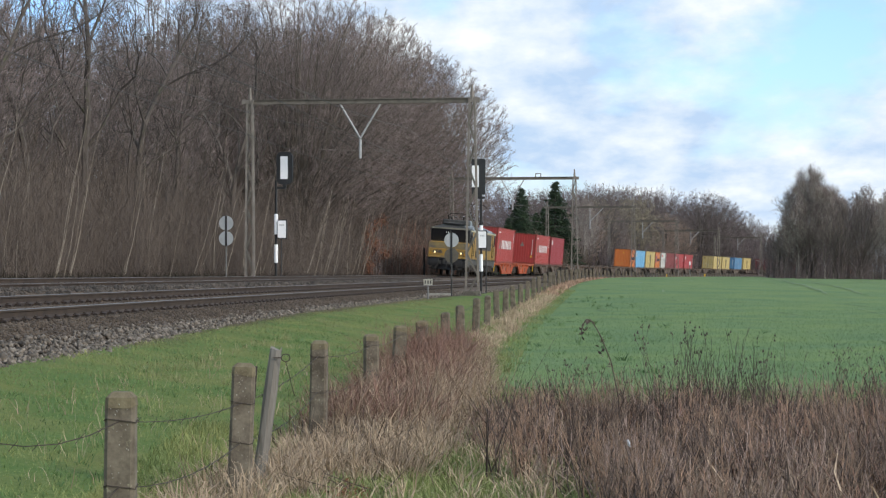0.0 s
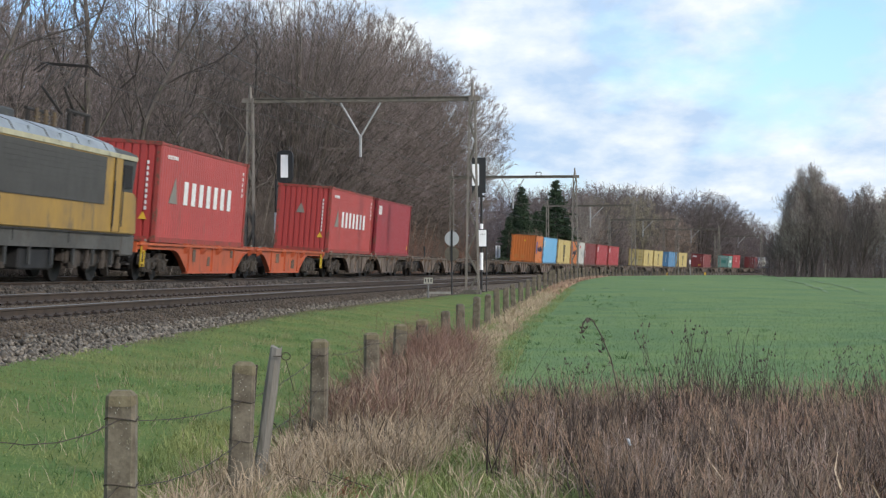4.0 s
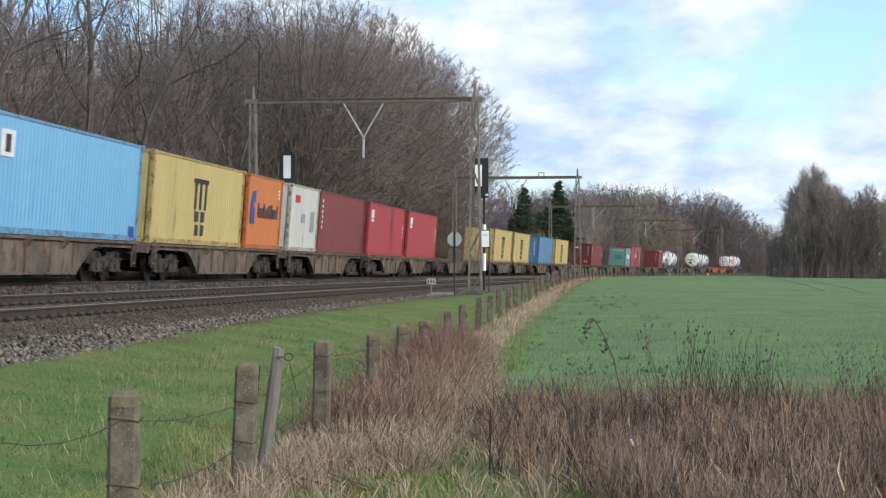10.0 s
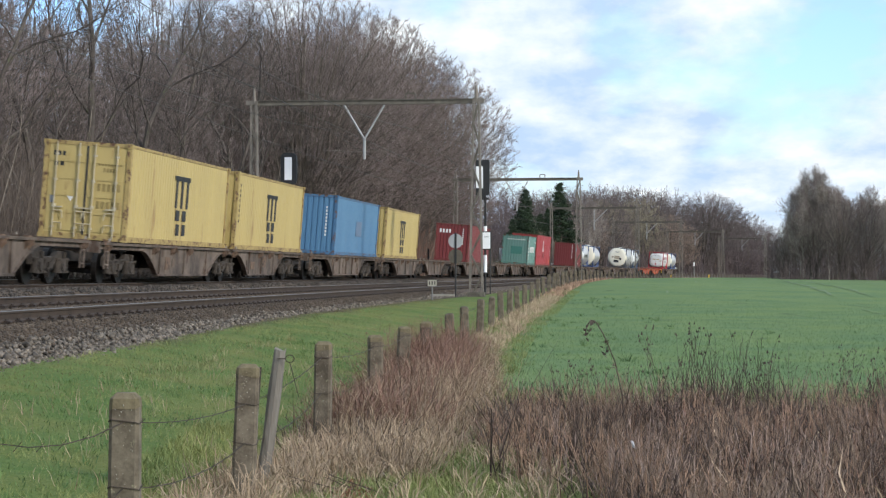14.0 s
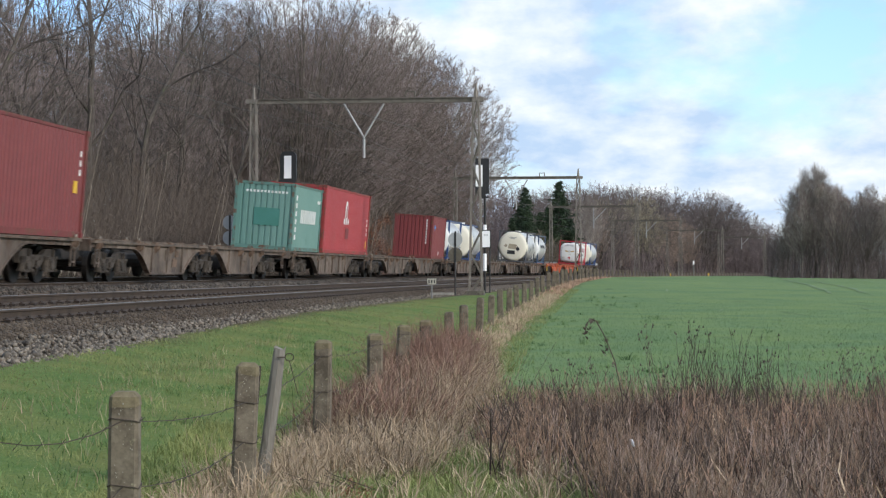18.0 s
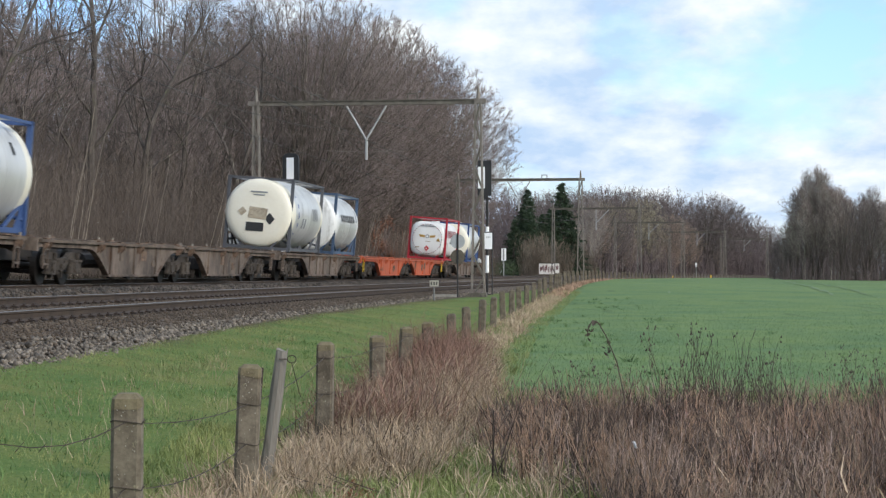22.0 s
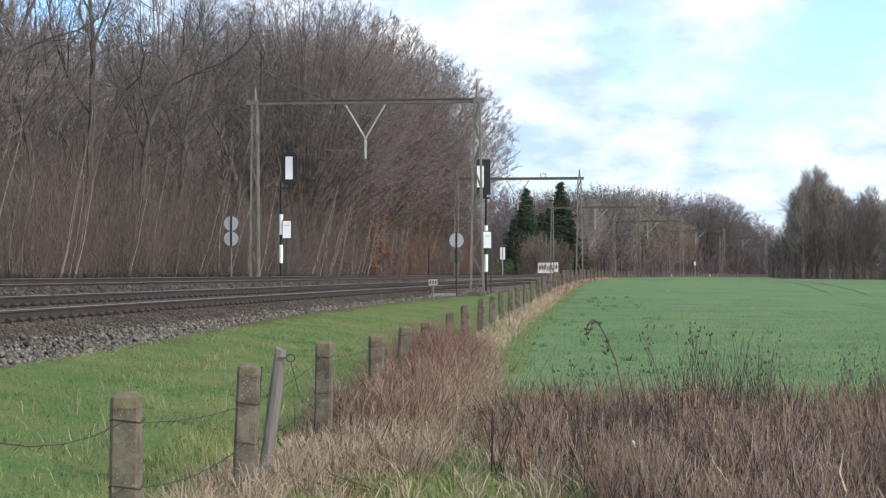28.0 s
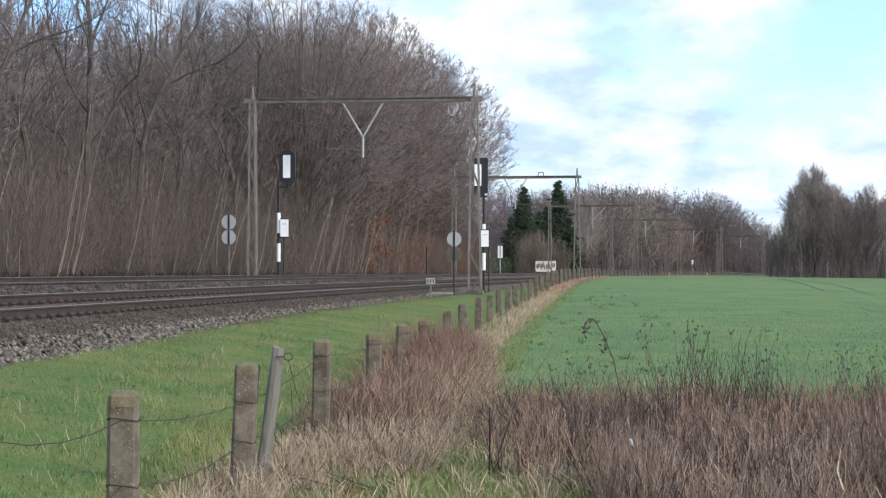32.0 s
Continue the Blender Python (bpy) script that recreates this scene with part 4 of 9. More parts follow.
def tank(a, b, frame_mat, end_mat, label, square=2.0, marks=(), H=2.75, R=1.31, up=1.4, W=2.44):
    """A tank container: a shell with domed ends in an open frame. square: the roundness of its section."""
    L = b - a
    c = thing("tank_container", label, "tank container", "containers on the train")
    z0 = 1.17
    y0, y1 = -L / 2, L / 2
    zc = z0 + up

    def section(r, n=36):
        out = []
        for i in range(n):
            t = i * math.tau / n
            k = r / (abs(math.cos(t)) ** square + abs(math.sin(t)) ** square) ** (1 / square)
            out.append((k * math.cos(t), k * math.sin(t)))
        return out

    def shell(name, profile, material, caps=(False, False)):
        bm = bmesh.new()
        rings = [[bm.verts.new((x, y, zc + z)) for x, z in section(r)] for y, r in profile]
        n = len(rings[0])
        for p, q in zip(rings, rings[1:]):
            for i in range(n):
                bm.faces.new((p[i], p[(i + 1) % n], q[(i + 1) % n], q[i]))
        if caps[0]:
            bm.faces.new(rings[0][::-1])
        if caps[1]:
            bm.faces.new(rings[-1])
        return part(name, bm, material, c, flat=False)
    shell("shell", [(y0 + 0.55, R), (y0 + 1.2, R), (y1 - 1.2, R), (y1 - 0.55, R)], tank_white if square > 2.5 else tank_shell)
    dome = [(-0.19, R * 0.25), (-0.18, R * 0.5), (-0.155, R * 0.75), (-0.11, R * 0.88), (-0.04, R * 0.95), (0.08, R * 0.985), (0.3, R), (0.55, R)]
    shell("end_dome", [(y0 + d, r * (1 if square < 2.5 else 1.0)) for d, r in dome], end_mat, (True, False))
    shell("end_dome", [(y1 - d, r) for d, r in dome], end_mat, (True, False))
    for y in (y0 + 1.9, 0.0, y1 - 1.9):
        shell("cladding_band", [(y - 0.014, R + 0.001), (y - 0.014, R + 0.004), (y + 0.014, R + 0.004), (y + 0.014, R + 0.001)], tank_white if square > 2.5 else tank_shell)
    for y, way in ((y0 + 0.06, 1), (y1 - 0.06, -1)):
        bm = bmesh.new()
        for side in (-1, 1):
            box(bm, side * (W / 2 - 0.06), y, z0 + H / 2, 0.12, 0.12, H)
            for z in (z0 + 0.06, z0 + H - 0.06):
                box(bm, side * (W / 2 - 0.085), y, z, 0.17, 0.17, 0.12)
            tube(bm, (side * 1.15, y + way * 0.1, z0 + 0.35), (side * 0.75, y + way * 0.75, z0 + 0.5), 0.05, n=6)
            tube(bm, (side * 1.12, y, z0 + 0.85), (side * 0.55, y, z0 + 0.08), 0.06, n=4)
            prism(bm, ((y + way * 0.05, z0 + 0.1), (y + way * 0.62, z0 + 0.1), (y + way * 0.05, z0 + 0.8)), side * (W / 2 - 0.09) - 0.012, side * (W / 2 - 0.09) + 0.012)
        box(bm, 0, y, z0 + 0.09, W - 0.24, 0.11, 0.12)
        box(bm, 0, y, z0 + H - 0.06, W - 0.24, 0.1, 0.1)
        part("end_frame", bm, frame_mat, c)
    for side in (-1, 1):
        bm = bmesh.new()
        box(bm, side * (W / 2 - 0.05), 0, z0 + H - 0.05, 0.08, L - 0.2, 0.07)
        part("top_rail", bm, frame_mat, c)
        bm = bmesh.new()
        box(bm, side * (W / 2 - 0.1), 0, z0 + 0.1, 0.1, L - 0.2, 0.12)
        tube(bm, (side * 1.1, y0 + 0.1, z0 + 0.75), (side * 1.1, y0 + 1.3, z0 + 0.14), 0.05, n=4)
        tube(bm, (side * 1.1, y1 - 0.1, z0 + 0.75), (side * 1.1, y1 - 1.3, z0 + 0.14), 0.05, n=4)
        part("bottom_rail", bm, frame_mat, c)
    bm = bmesh.new()
    for x in (-0.28, -0.14, 0.0, 0.14, 0.28):
        box(bm, x, 0, z0 + H - 0.035, 0.09, L - 0.3, 0.03)
    for y in (-1.8, 0.0, 1.8):
        box(bm, 0, y, z0 + H - 0.06, 2.2, 0.06, 0.04)
    part("walkway", bm, mat("walkway_grating", (0.3, 0.3, 0.29), (0.4, 0.4, 0.39), rough=0.6, metal=0.4), c, "grey metal walkway")
    bm = bmesh.new()
    tube(bm, (0, 0, zc + R - 0.05), (0, 0, zc + R + 0.1), 0.28, n=14)
    part("manhole", bm, tank_white, c)
    bm = bmesh.new()
    box(bm, 0.35, y1 - 1.2, z0 + 0.22, 0.7, 0.6, 0.22)
    part("valve_box", bm, frame_mat, c)

    def on_shell(name, ink, y, ang, w, h):
        """A patch bent round the shell: ang degrees over its waist."""
        bm = bmesh.new()
        n = 4
        rows = []
        for k in range(n + 1):
            t = radians(ang) + (k / n - 0.5) * h / R
            q = (R + 0.008) / (abs(math.cos(t)) ** square + abs(math.sin(t)) ** square) ** (1 / square)
            rows.append([bm.verts.new((q * math.cos(t), y + dy, zc + q * math.sin(t))) for dy in (-w / 2, w / 2)])
        for p, q in zip(rows, rows[1:]):
            bm.faces.new((p[0], p[1], q[1], q[0]))
        part(name, bm, ink, c)

    def on_dome(name, ink, pts, depth=-0.045):
        """A patch on the front dome, points in metres about its middle."""
        bm = bmesh.new()
        d = y0 + min(depth, -0.04) - 0.155
        prism(bm, [(x * 1.12, zc + z * 1.12) for x, z in pts], d, d + 0.3, "Y")
        part(name, bm, ink, c)
    for mk in marks:
        mk(on_shell, on_dome)
    MOVERS.append((c, (a + b) / 2))


def letters(ink, y0, y1, n, ang, h):
    def put(on_shell, on_dome):
        p = (y1 - y0) / n
        for i in range(n):
            if n < 3:
                on_shell("lettering_bar", ink, y0 + (i + 0.5) * p, ang, p * 0.62, h)
                continue
            for k in (0.22, 0.62):
                on_shell("lettering_bar", ink, y0 + (i + k) * p, ang, p * 0.25, h)
    return put


def rect(x, z, w, h):
    return ((x - w / 2, z - h / 2), (x + w / 2, z - h / 2), (x + w / 2, z + h / 2), (x - w / 2, z + h / 2))


def dome_patch(ink, pts, depth=-0.045, name="painted_patch"):
    return lambda on_shell, on_dome: on_dome(name, ink, pts, depth)


def ring_of_dashes(on_shell, on_dome):
    for i in range(36):
        t = i * math.tau / 36
        e, u = Vector((math.cos(t), math.sin(t))), Vector((-math.sin(t), math.cos(t)))
        on_dome("dashed_ring", dark_red_ink if i % 2 else black_ink, [tuple(e * r + u * k) for r, k in ((0.845, -0.042), (0.87, -0.042), (0.87, 0.042), (0.845, 0.042))], 0.06)


ochre_ink = mat("ochre_marking", (0.46, 0.28, 0.06), (0.38, 0.22, 0.05), rough=0.6, scale=8, bump=0)
worn = mat("worn_paint", (0.36, 0.30, 0.22), (0.5, 0.43, 0.32), rough=0.7, scale=6, stain=(0.2, 0.17, 0.13), stain_at=0.55)
blue_label = mat("bright_blue_label", (0.02, 0.13, 0.56), (0.03, 0.18, 0.5), rough=0.5, bump=0)
tank(296.7, 302.8, frame_blue, tank_white, "dirty grey-white tank container in a dark blue frame", H=2.6, R=1.31, up=1.34, marks=(letters(black_ink, -2.1, 1.1, 7, -2, 0.34), letters(grey_ink, 1.6, 2.4, 2, 20, 0.5)))
tank(308.5, 314.6, frame_blue, tank_cream, "cream-ended tank container in a dark blue frame", H=2.6, R=1.32, up=1.34, marks=(dome_patch(blue_label, rect(-0.6, 0.1, 0.5, 0.45)), dome_patch(white_ink, rect(-0.6, 0.1, 0.34, 0.12), -0.05), dome_patch(worn, rect(-0.3, 0.55, 0.3, 0.3)), letters(blue_ink, -2.1, -1.9, 1, 0, 1.9), letters(black_ink, 1.6, 1.9, 1, 25, 0.3)))
tank(345.9, 352.4, frame_dark, tank_cream, "cream-ended tank container in a dark frame with worn stickers", H=2.86, R=1.385, up=1.46, W=2.66, marks=(dome_patch(black_ink, rect(-0.08, -0.5, 0.62, 0.3)), dome_patch(worn, ((-0.35, -0.2), (0.3, -0.25), (0.35, 0.15), (-0.3, 0.2))), dome_patch(black_ink, ((0.25, -0.2), (0.45, -0.4), (0.62, -0.2), (0.42, 0.02)), 0.02), dome_patch(worn, ((-0.72, 0.0), (-0.55, -0.15), (-0.4, 0.02), (-0.55, 0.18)), 0.0), dome_patch(grey_ink, rect(0.0, 0.72, 0.6, 0.05), 0.02), dome_patch(grey_ink, rect(0.0, 0.62, 0.4, 0.04), 0.0),
     letters(blue_ink, -2.2, -1.95, 1, 0, 1.6), letters(grey_ink, -1.4, -0.4, 2, -12, 0.4), letters(grey_ink, 0.8, 2.0, 4, 5, 0.5)))
tank(356.4, 362.15, frame_pale, tank_white, "white tank container in a slate blue frame", marks=(letters(black_ink, -1.9, 1.7, 7, 12, 0.32), letters(grey_ink, 2.0, 2.4, 1, 20, 0.6)))
tank(395.8, 401.9, frame_red, tank_white, "white tank container in a bright red frame", square=4.0, H=2.78, R=1.14, up=1.36, W=2.5, marks=(ring_of_dashes, dome_patch(ochre_ink, ((-0.5, 0.24), (-0.42, 0.1), (-0.14, 0.06), (-0.14, 0.19))), dome_patch(ochre_ink, ((0.5, 0.24), (0.14, 0.19), (0.14, 0.06), (0.42, 0.1))), dome_patch(grey_ink, [(0.12 * math.cos(k), 0.14 + 0.12 * math.sin(k)) for k in (0.0, 0.8, 1.6, 2.4, 3.1, 3.9, 4.7, 5.5)]), dome_patch(white_ink, [(0.07 * math.cos(k), 0.14 + 0.07 * math.sin(k)) for k in (0.0, 1.05, 2.1, 3.15, 4.2, 5.25)], -0.05),
     dome_patch(red_ink, ((-0.15, -0.55), (0.0, -0.71), (0.15, -0.55), (0.0, -0.39))), dome_patch(white_ink, rect(0.0, -0.56, 0.1, 0.05), -0.05), dome_patch(ochre_ink, ((0.53, -0.12), (0.77, -0.12), (0.65, 0.08))), dome_patch(black_ink, rect(0.65, -0.08, 0.05, 0.06), -0.05), *[dome_patch(grey_ink, rect(-0.34 + 0.085 * k, 0.74, 0.05, 0.08), 0.03, "lettering_bar") for k in range(9)], dome_patch(worn, rect(-0.55, -0.5, 0.22, 0.06), 0.0), dome_patch(worn, rect(0.05, -0.15, 0.3, 0.04), 0.0),
     letters(dark_red_ink, -2.35, 2.3, 10, 18, 0.44), letters(black_ink, -1.3, 2.0, 1, -8, 0.13), letters(dark_red_ink, -1.75, -1.6, 1, -18, 0.4), letters(dark_red_ink, -2.05, -1.95, 1, -12, 0.12)))
tank(407.4, 413.5, frame_blue, tank_cream, "cream-ended tank container in a blue frame", marks=(dome_patch(worn, rect(-0.3, 0.3, 0.5, 0.06)), dome_patch(worn, ((-0.4, -0.3), (0.0, -0.5), (0.1, 0.0))), letters(blue_ink, -2.1, -1.9, 1, 0, 1.9), letters(black_ink, 1.8, 2.0, 1, 15, 0.3)))

# ---- locomotive ----
loco_yellow = mat("loco_yellow", (0.42, 0.245, 0.04), (0.27, 0.16, 0.042), rough=0.5, scale=0.7, fine=8, bump=0.05, stain=(0.16, 0.11, 0.055), stain_at=0.55, stretch=(1, 1, 0.4))
loco_grey = mat("loco_grey", (0.03, 0.031, 0.031), (0.058, 0.058, 0.056), rough=0.7, scale=0.8, fine=10, stain=(0.09, 0.085, 0.07), stain_at=0.56)
loco_roof = mat("loco_roof", (0.29, 0.33, 0.36), (0.2, 0.225, 0.25), rough=0.6, scale=0.7, fine=8, stain=(0.15, 0.15, 0.145), stain_at=0.58)
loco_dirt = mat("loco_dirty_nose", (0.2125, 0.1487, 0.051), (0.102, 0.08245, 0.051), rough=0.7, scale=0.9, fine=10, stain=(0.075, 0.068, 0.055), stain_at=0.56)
cream_strip = mat("cream_strip", (0.52, 0.48, 0.32), (0.36, 0.33, 0.23), rough=0.6, scale=1.5, fine=10, stain=(0.13, 0.12, 0.1), stain_at=0.56)
brow_mat = mat("sooty_cream", (0.10, 0.095, 0.075), (0.19, 0.175, 0.13), rough=0.7, scale=0.9, fine=8, stain=(0.42, 0.39, 0.28), stain_at=0.57)
dark_glass = mat("cab_glass", (0.012, 0.013, 0.016), (0.02, 0.02, 0.022), rough=0.08, scale=2, bump=0)
soot_mat = mat("sooty_black", (0.009, 0.009, 0.01), (0.024, 0.023, 0.023), rough=0.8, scale=2, fine=18)
skirt_mat = mat("loco_skirt", (0.055, 0.053, 0.048), (0.1, 0.096, 0.087), rough=0.8, scale=1.0, fine=10, stain=(0.07, 0.06, 0.05), stain_at=0.55)
loco_ochre = mat("loco_ochre", (0.30, 0.165, 0.012), (0.14, 0.08, 0.018), rough=0.6, scale=1.4, fine=10, stain=(0.10, 0.068, 0.03), stain_at=0.52)
grille_mat = mat("grille", (0.048, 0.044, 0.04), (0.07, 0.065, 0.06), rough=0.7, scale=2, fine=20)
lamp_mat = mat("headlamp_lit", (1.0, 0.74, 0.32), (1.0, 0.8, 0.45), rough=0.2, bump=0, emit=1.4)
amber_mat = mat("amber_lens", (0.45, 0.22, 0.03), (0.35, 0.17, 0.03), rough=0.25, bump=0)
under_mat = mat("brown_running_gear", (0.03, 0.024, 0.02), (0.075, 0.06, 0.048), rough=0.9, scale=3, fine=22, stain=(0.025, 0.022, 0.02), stain_at=0.55)
lens_mat = mat("lamp_dark", (0.16, 0.11, 0.06), (0.10, 0.07, 0.05), rough=0.2, bump=0)


def locomotive():
    e = thing("electric_locomotive", "grimy yellow and grey electric locomotive with three lit headlamps", "locomotive")
    W = 1.46
    front, back = -8.5, 8.05
    bm = bmesh.new()
    prism(bm, ((front - 0.42, 1.28), (front - 0.2, 2.36), (front + 0.5, 2.5), (back - 0.5, 2.5), (back - 0.12, 2.36), (back + 0.1, 1.28)), -W, W)
    bmesh.ops.bevel(bm, geom=bm.edges[:], offset=0.06, segments=2, affect="EDGES")
    part("lower_body", bm, loco_yellow, e)
    bm = bmesh.new()
    prism(bm, ((front + 2.35, 2.4), (back - 2.35, 2.4), (back - 2.35, 3.42), (front + 2.35, 3.42)), -W + 0.01, W - 0.01)
    part("upper_body", bm, loco_yellow, e)
    for sgn, f0 in ((1, front), (-1, back)):
        bm = bmesh.new()
        prism(bm, ((f0 + sgn * 0.5, 2.4), (f0 + sgn * 2.345, 2.4), (f0 + sgn * 2.345, 3.42), (f0 + sgn * 0.18, 3.42)), -W + 0.03, W - 0.03)
        cab = part("cab", bm, loco_grey, e, "grey cab top with a wide dark windscreen")
        for x in (-0.71, 0.71):
            bm = bmesh.new()
            prism(bm, ((f0 + sgn * 0.475, 2.55), (f0 + sgn * 0.40, 2.55), (f0 + sgn * 0.15, 3.37), (f0 + sgn * 0.22, 3.37)), x - 0.69, x + 0.69)
            part("windscreen", bm, dark_glass, cab)
        bm = bmesh.new()
        prism(bm, ((f0 + sgn * 0.47, 2.5), (f0 + sgn * 0.39, 2.5), (f0 + sgn * 0.135, 3.38), (f0 + sgn * 0.22, 3.38)), -0.045, 0.045)
        part("windscreen_pillar", bm, loco_grey, cab)
        bm = bmesh.new()
        for x in (-0.26, -0.13):
            box(bm, x, f0 + sgn * 0.17, 3.16, 0.05, 0.03, 0.11)
        part("paper_notice", bm, white_ink, cab, "two small white notices behind the glass")
        bm = bmesh.new()
        tube(bm, (0.55, f0 + sgn * 0.36, 2.62), (0.15, f0 + sgn * 0.2, 3.3), 0.025, n=5)
        part("wiper", bm, loco_grey, cab)
        for side in (-1, 1):
            bm = bmesh.new()
            box(bm, side * (W - 0.02), f0 + sgn * 1.15, 2.85, 0.05, 0.85, 0.62)
            part("cab_side_window", bm, dark_glass, cab)
            bm = bmesh.new()
            box(bm, side * W, f0 + sgn * 2.1, 2.35, 0.03, 0.66, 1.95)
            d = part("cab_door", bm, loco_yellow, e)
            bm = bmesh.new()
            for k in (-0.36, 0.36):
                box(bm, side * (W + 0.012), f0 + sgn * 2.1 + k, 2.35, 0.02, 0.05, 1.98)
            part("door_seam", bm, gear_mat, d)
            bm = bmesh.new()
            for k in (-0.42, 0.42):
                tube(bm, (side * (W + 0.05), f0 + sgn * 2.1 + k, 1.5), (side * (W + 0.05), f0 + sgn * 2.1 + k, 2.7), 0.02, n=5)
            part("grab_rail", bm, loco_grey, d)
        f1 = f0 - 0.42 if sgn > 0 else f0 + 0.1
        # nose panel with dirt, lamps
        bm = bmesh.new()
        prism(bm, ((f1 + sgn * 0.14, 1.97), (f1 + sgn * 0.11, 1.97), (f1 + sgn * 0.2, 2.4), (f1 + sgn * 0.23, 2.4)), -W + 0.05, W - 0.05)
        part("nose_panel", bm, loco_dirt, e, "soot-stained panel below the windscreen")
        bm = bmesh.new()
        prism(bm, ((f1 + sgn * 0.045, 1.44), (f1 + sgn * 0.02, 1.44), (f1 + sgn * 0.12, 1.92), (f1 + sgn * 0.145, 1.92)), -W + 0.12, W - 0.12)
        bmesh.ops.bevel(bm, geom=bm.edges[:], offset=0.01, segments=1, affect="EDGES")
        part("lamp_panel", bm, loco_ochre, e, "grimy ochre panel that carries the lamps")
        bm = bmesh.new()
        prism(bm, ((f1 + sgn * 0.03, 1.46), (f1 - sgn * 0.01, 1.46), (f1 + sgn * 0.09, 1.94), (f1 + sgn * 0.13, 1.94)), -0.09, 0.09)
        part("nose_rib", bm, loco_yellow, e)
        bm = bmesh.new()
        prism(bm, ((f0 + sgn * 0.16, 3.4), (f0 + sgn * 0.1, 3.4), (f0 + sgn * 0.12, 3.5), (f0 + sgn * 0.2, 3.5)), -W + 0.08, W - 0.08)
        part("brow", bm, brow_mat, e, "grimy cream line over the windscreen")
        for x, z, lit in ((-0.95, 1.68, True), (-0.58, 1.68, False), (0.58, 1.68, False), (0.95, 1.68, True), (0.0, 2.3, True)):
            y = f1 + sgn * (0.03 + (z - 1.28) * 0.2)
            bm = bmesh.new()
            tube(bm, (x, y + sgn * 0.05, z), (x, y - sgn * 0.05, z), 0.16 if z < 2 else 0.1, n=18)
            lamp = part("lamp_housing", bm, loco_grey, e)
            bm = bmesh.new()
            tube(bm, (x, y - sgn * 0.04, z), (x, y - sgn * 0.065, z), 0.07 if z < 2 else 0.06, n=18)
            part("headlamp", bm, lamp_mat if lit and sgn > 0 else lens_mat, lamp)
        bm = bmesh.new()
        box(bm, 0, f1 + sgn * 0.1, 0.98, 2.7, 0.22, 0.6)
        box(bm, 0, f1 + sgn * 0.0, 1.27, 2.75, 0.3, 0.05)
        part("buffer_beam", bm, soot_mat, e, "sooty black buffer beam")
        for side in (-1, 1):
            bm = bmesh.new()
            tube(bm, (side * 0.875, f1 + sgn * 0.05, 1.03), (side * 0.875, f1 - sgn * 0.55, 1.03), 0.13, n=12)
            box(bm, side * 0.875, f1 - sgn * 0.6, 1.03, 0.62, 0.06, 0.36)
            part("buffer", bm, soot_mat, e)
            bm = bmesh.new()
            tube(bm, (side * 0.45, f1 - sgn * 0.05, 0.95), (side * 0.4, f1 - sgn * 0.18, 0.45), 0.035, n=6)
            part("brake_hose", bm, gear_mat, e)
            bm = bmesh.new()
            box(bm, side * 1.15, f1 + sgn * 0.05, 0.5, 0.3, 0.3, 0.06); box(bm, side * 1.15, f1 + sgn * 0.12, 0.7, 0.04, 0.04, 0.5)
            part("step", bm, gear_mat, e)
        bm = bmesh.new()
        box(bm, 0, f1 - sgn * 0.2, 1.0, 0.14, 0.5, 0.2); tube(bm, (0, f1 - sgn * 0.4, 0.98), (0, f1 - sgn * 0.42, 0.6), 0.05, n=6)
        part("screw_coupling", bm, soot_mat, e)
        bm = bmesh.new()
        prism(bm, ((f1 + sgn * 0.12, 0.72), (f1 - sgn * 0.04, 0.46), (f1 + sgn * 0.0, 0.46), (f1 + sgn * 0.2, 0.72)), -1.1, 1.1)
        part("front_apron", bm, soot_mat, e)
        for side in (-1, 1):
            bm = bmesh.new()
            prism(bm, ((f1 + sgn * 0.5, 0.7), (f1 + sgn * 0.3, 0.16), (f1 + sgn * 0.42, 0.16), (f1 + sgn * 0.68, 0.7)), side * 0.76 - 0.09, side * 0.76 + 0.09)
            part("rail_guard", bm, gear_mat, e)
            bm = bmesh.new()
            box(bm, side * 1.36, f1 + sgn * 0.8, 1.0, 0.2, 1.25, 0.56)
            bmesh.ops.bevel(bm, geom=bm.edges[:], offset=0.04, segments=1, affect="EDGES")
            part("corner_skirt", bm, skirt_mat, e)
            bm = bmesh.new()
            y = f1 - sgn * 0.02
            tube(bm, (side * 1.26, y + sgn * 0.03, 1.6), (side * 1.26, y - sgn * 0.03, 1.6), 0.085, n=12)
            part("marker_lamp", bm, amber_mat, e, "small amber marker lamp")
            # looped hose and handrails over the beam
            bm = bmesh.new()
            pts = [(side * (0.62 + 0.3 * math.sin(k * math.pi / 8)), y - sgn * 0.12, 0.72 - 0.34 * math.sin(k * math.pi / 8) + 0.02 * k) for k in range(9)]
            for p, q in zip(pts, pts[1:]):
                tube(bm, p, q, 0.03, n=6)
            part("looped_hose", bm, gear_mat, e)
            bm = bmesh.new()
            for x in (0.5, 0.62):
                tube(bm, (side * x, y - sgn * 0.12, 0.85), (side * x, y - sgn * 0.1, 1.25), 0.022, n=5)
            part("grab_iron", bm, skirt_mat, e)
        bm = bmesh.new()
        box(bm, 0, f1 - sgn * 0.02, 1.02, 0.62, 0.06, 0.36)
        part("coupling_plate", bm, skirt_mat, e)
    bm = bmesh.new()
    box(bm, 0, -0.2, 1.08, 2.86, 15.9, 0.4)
    part("skirt", bm, skirt_mat, e, "grey lower skirt")
    bm = bmesh.new()
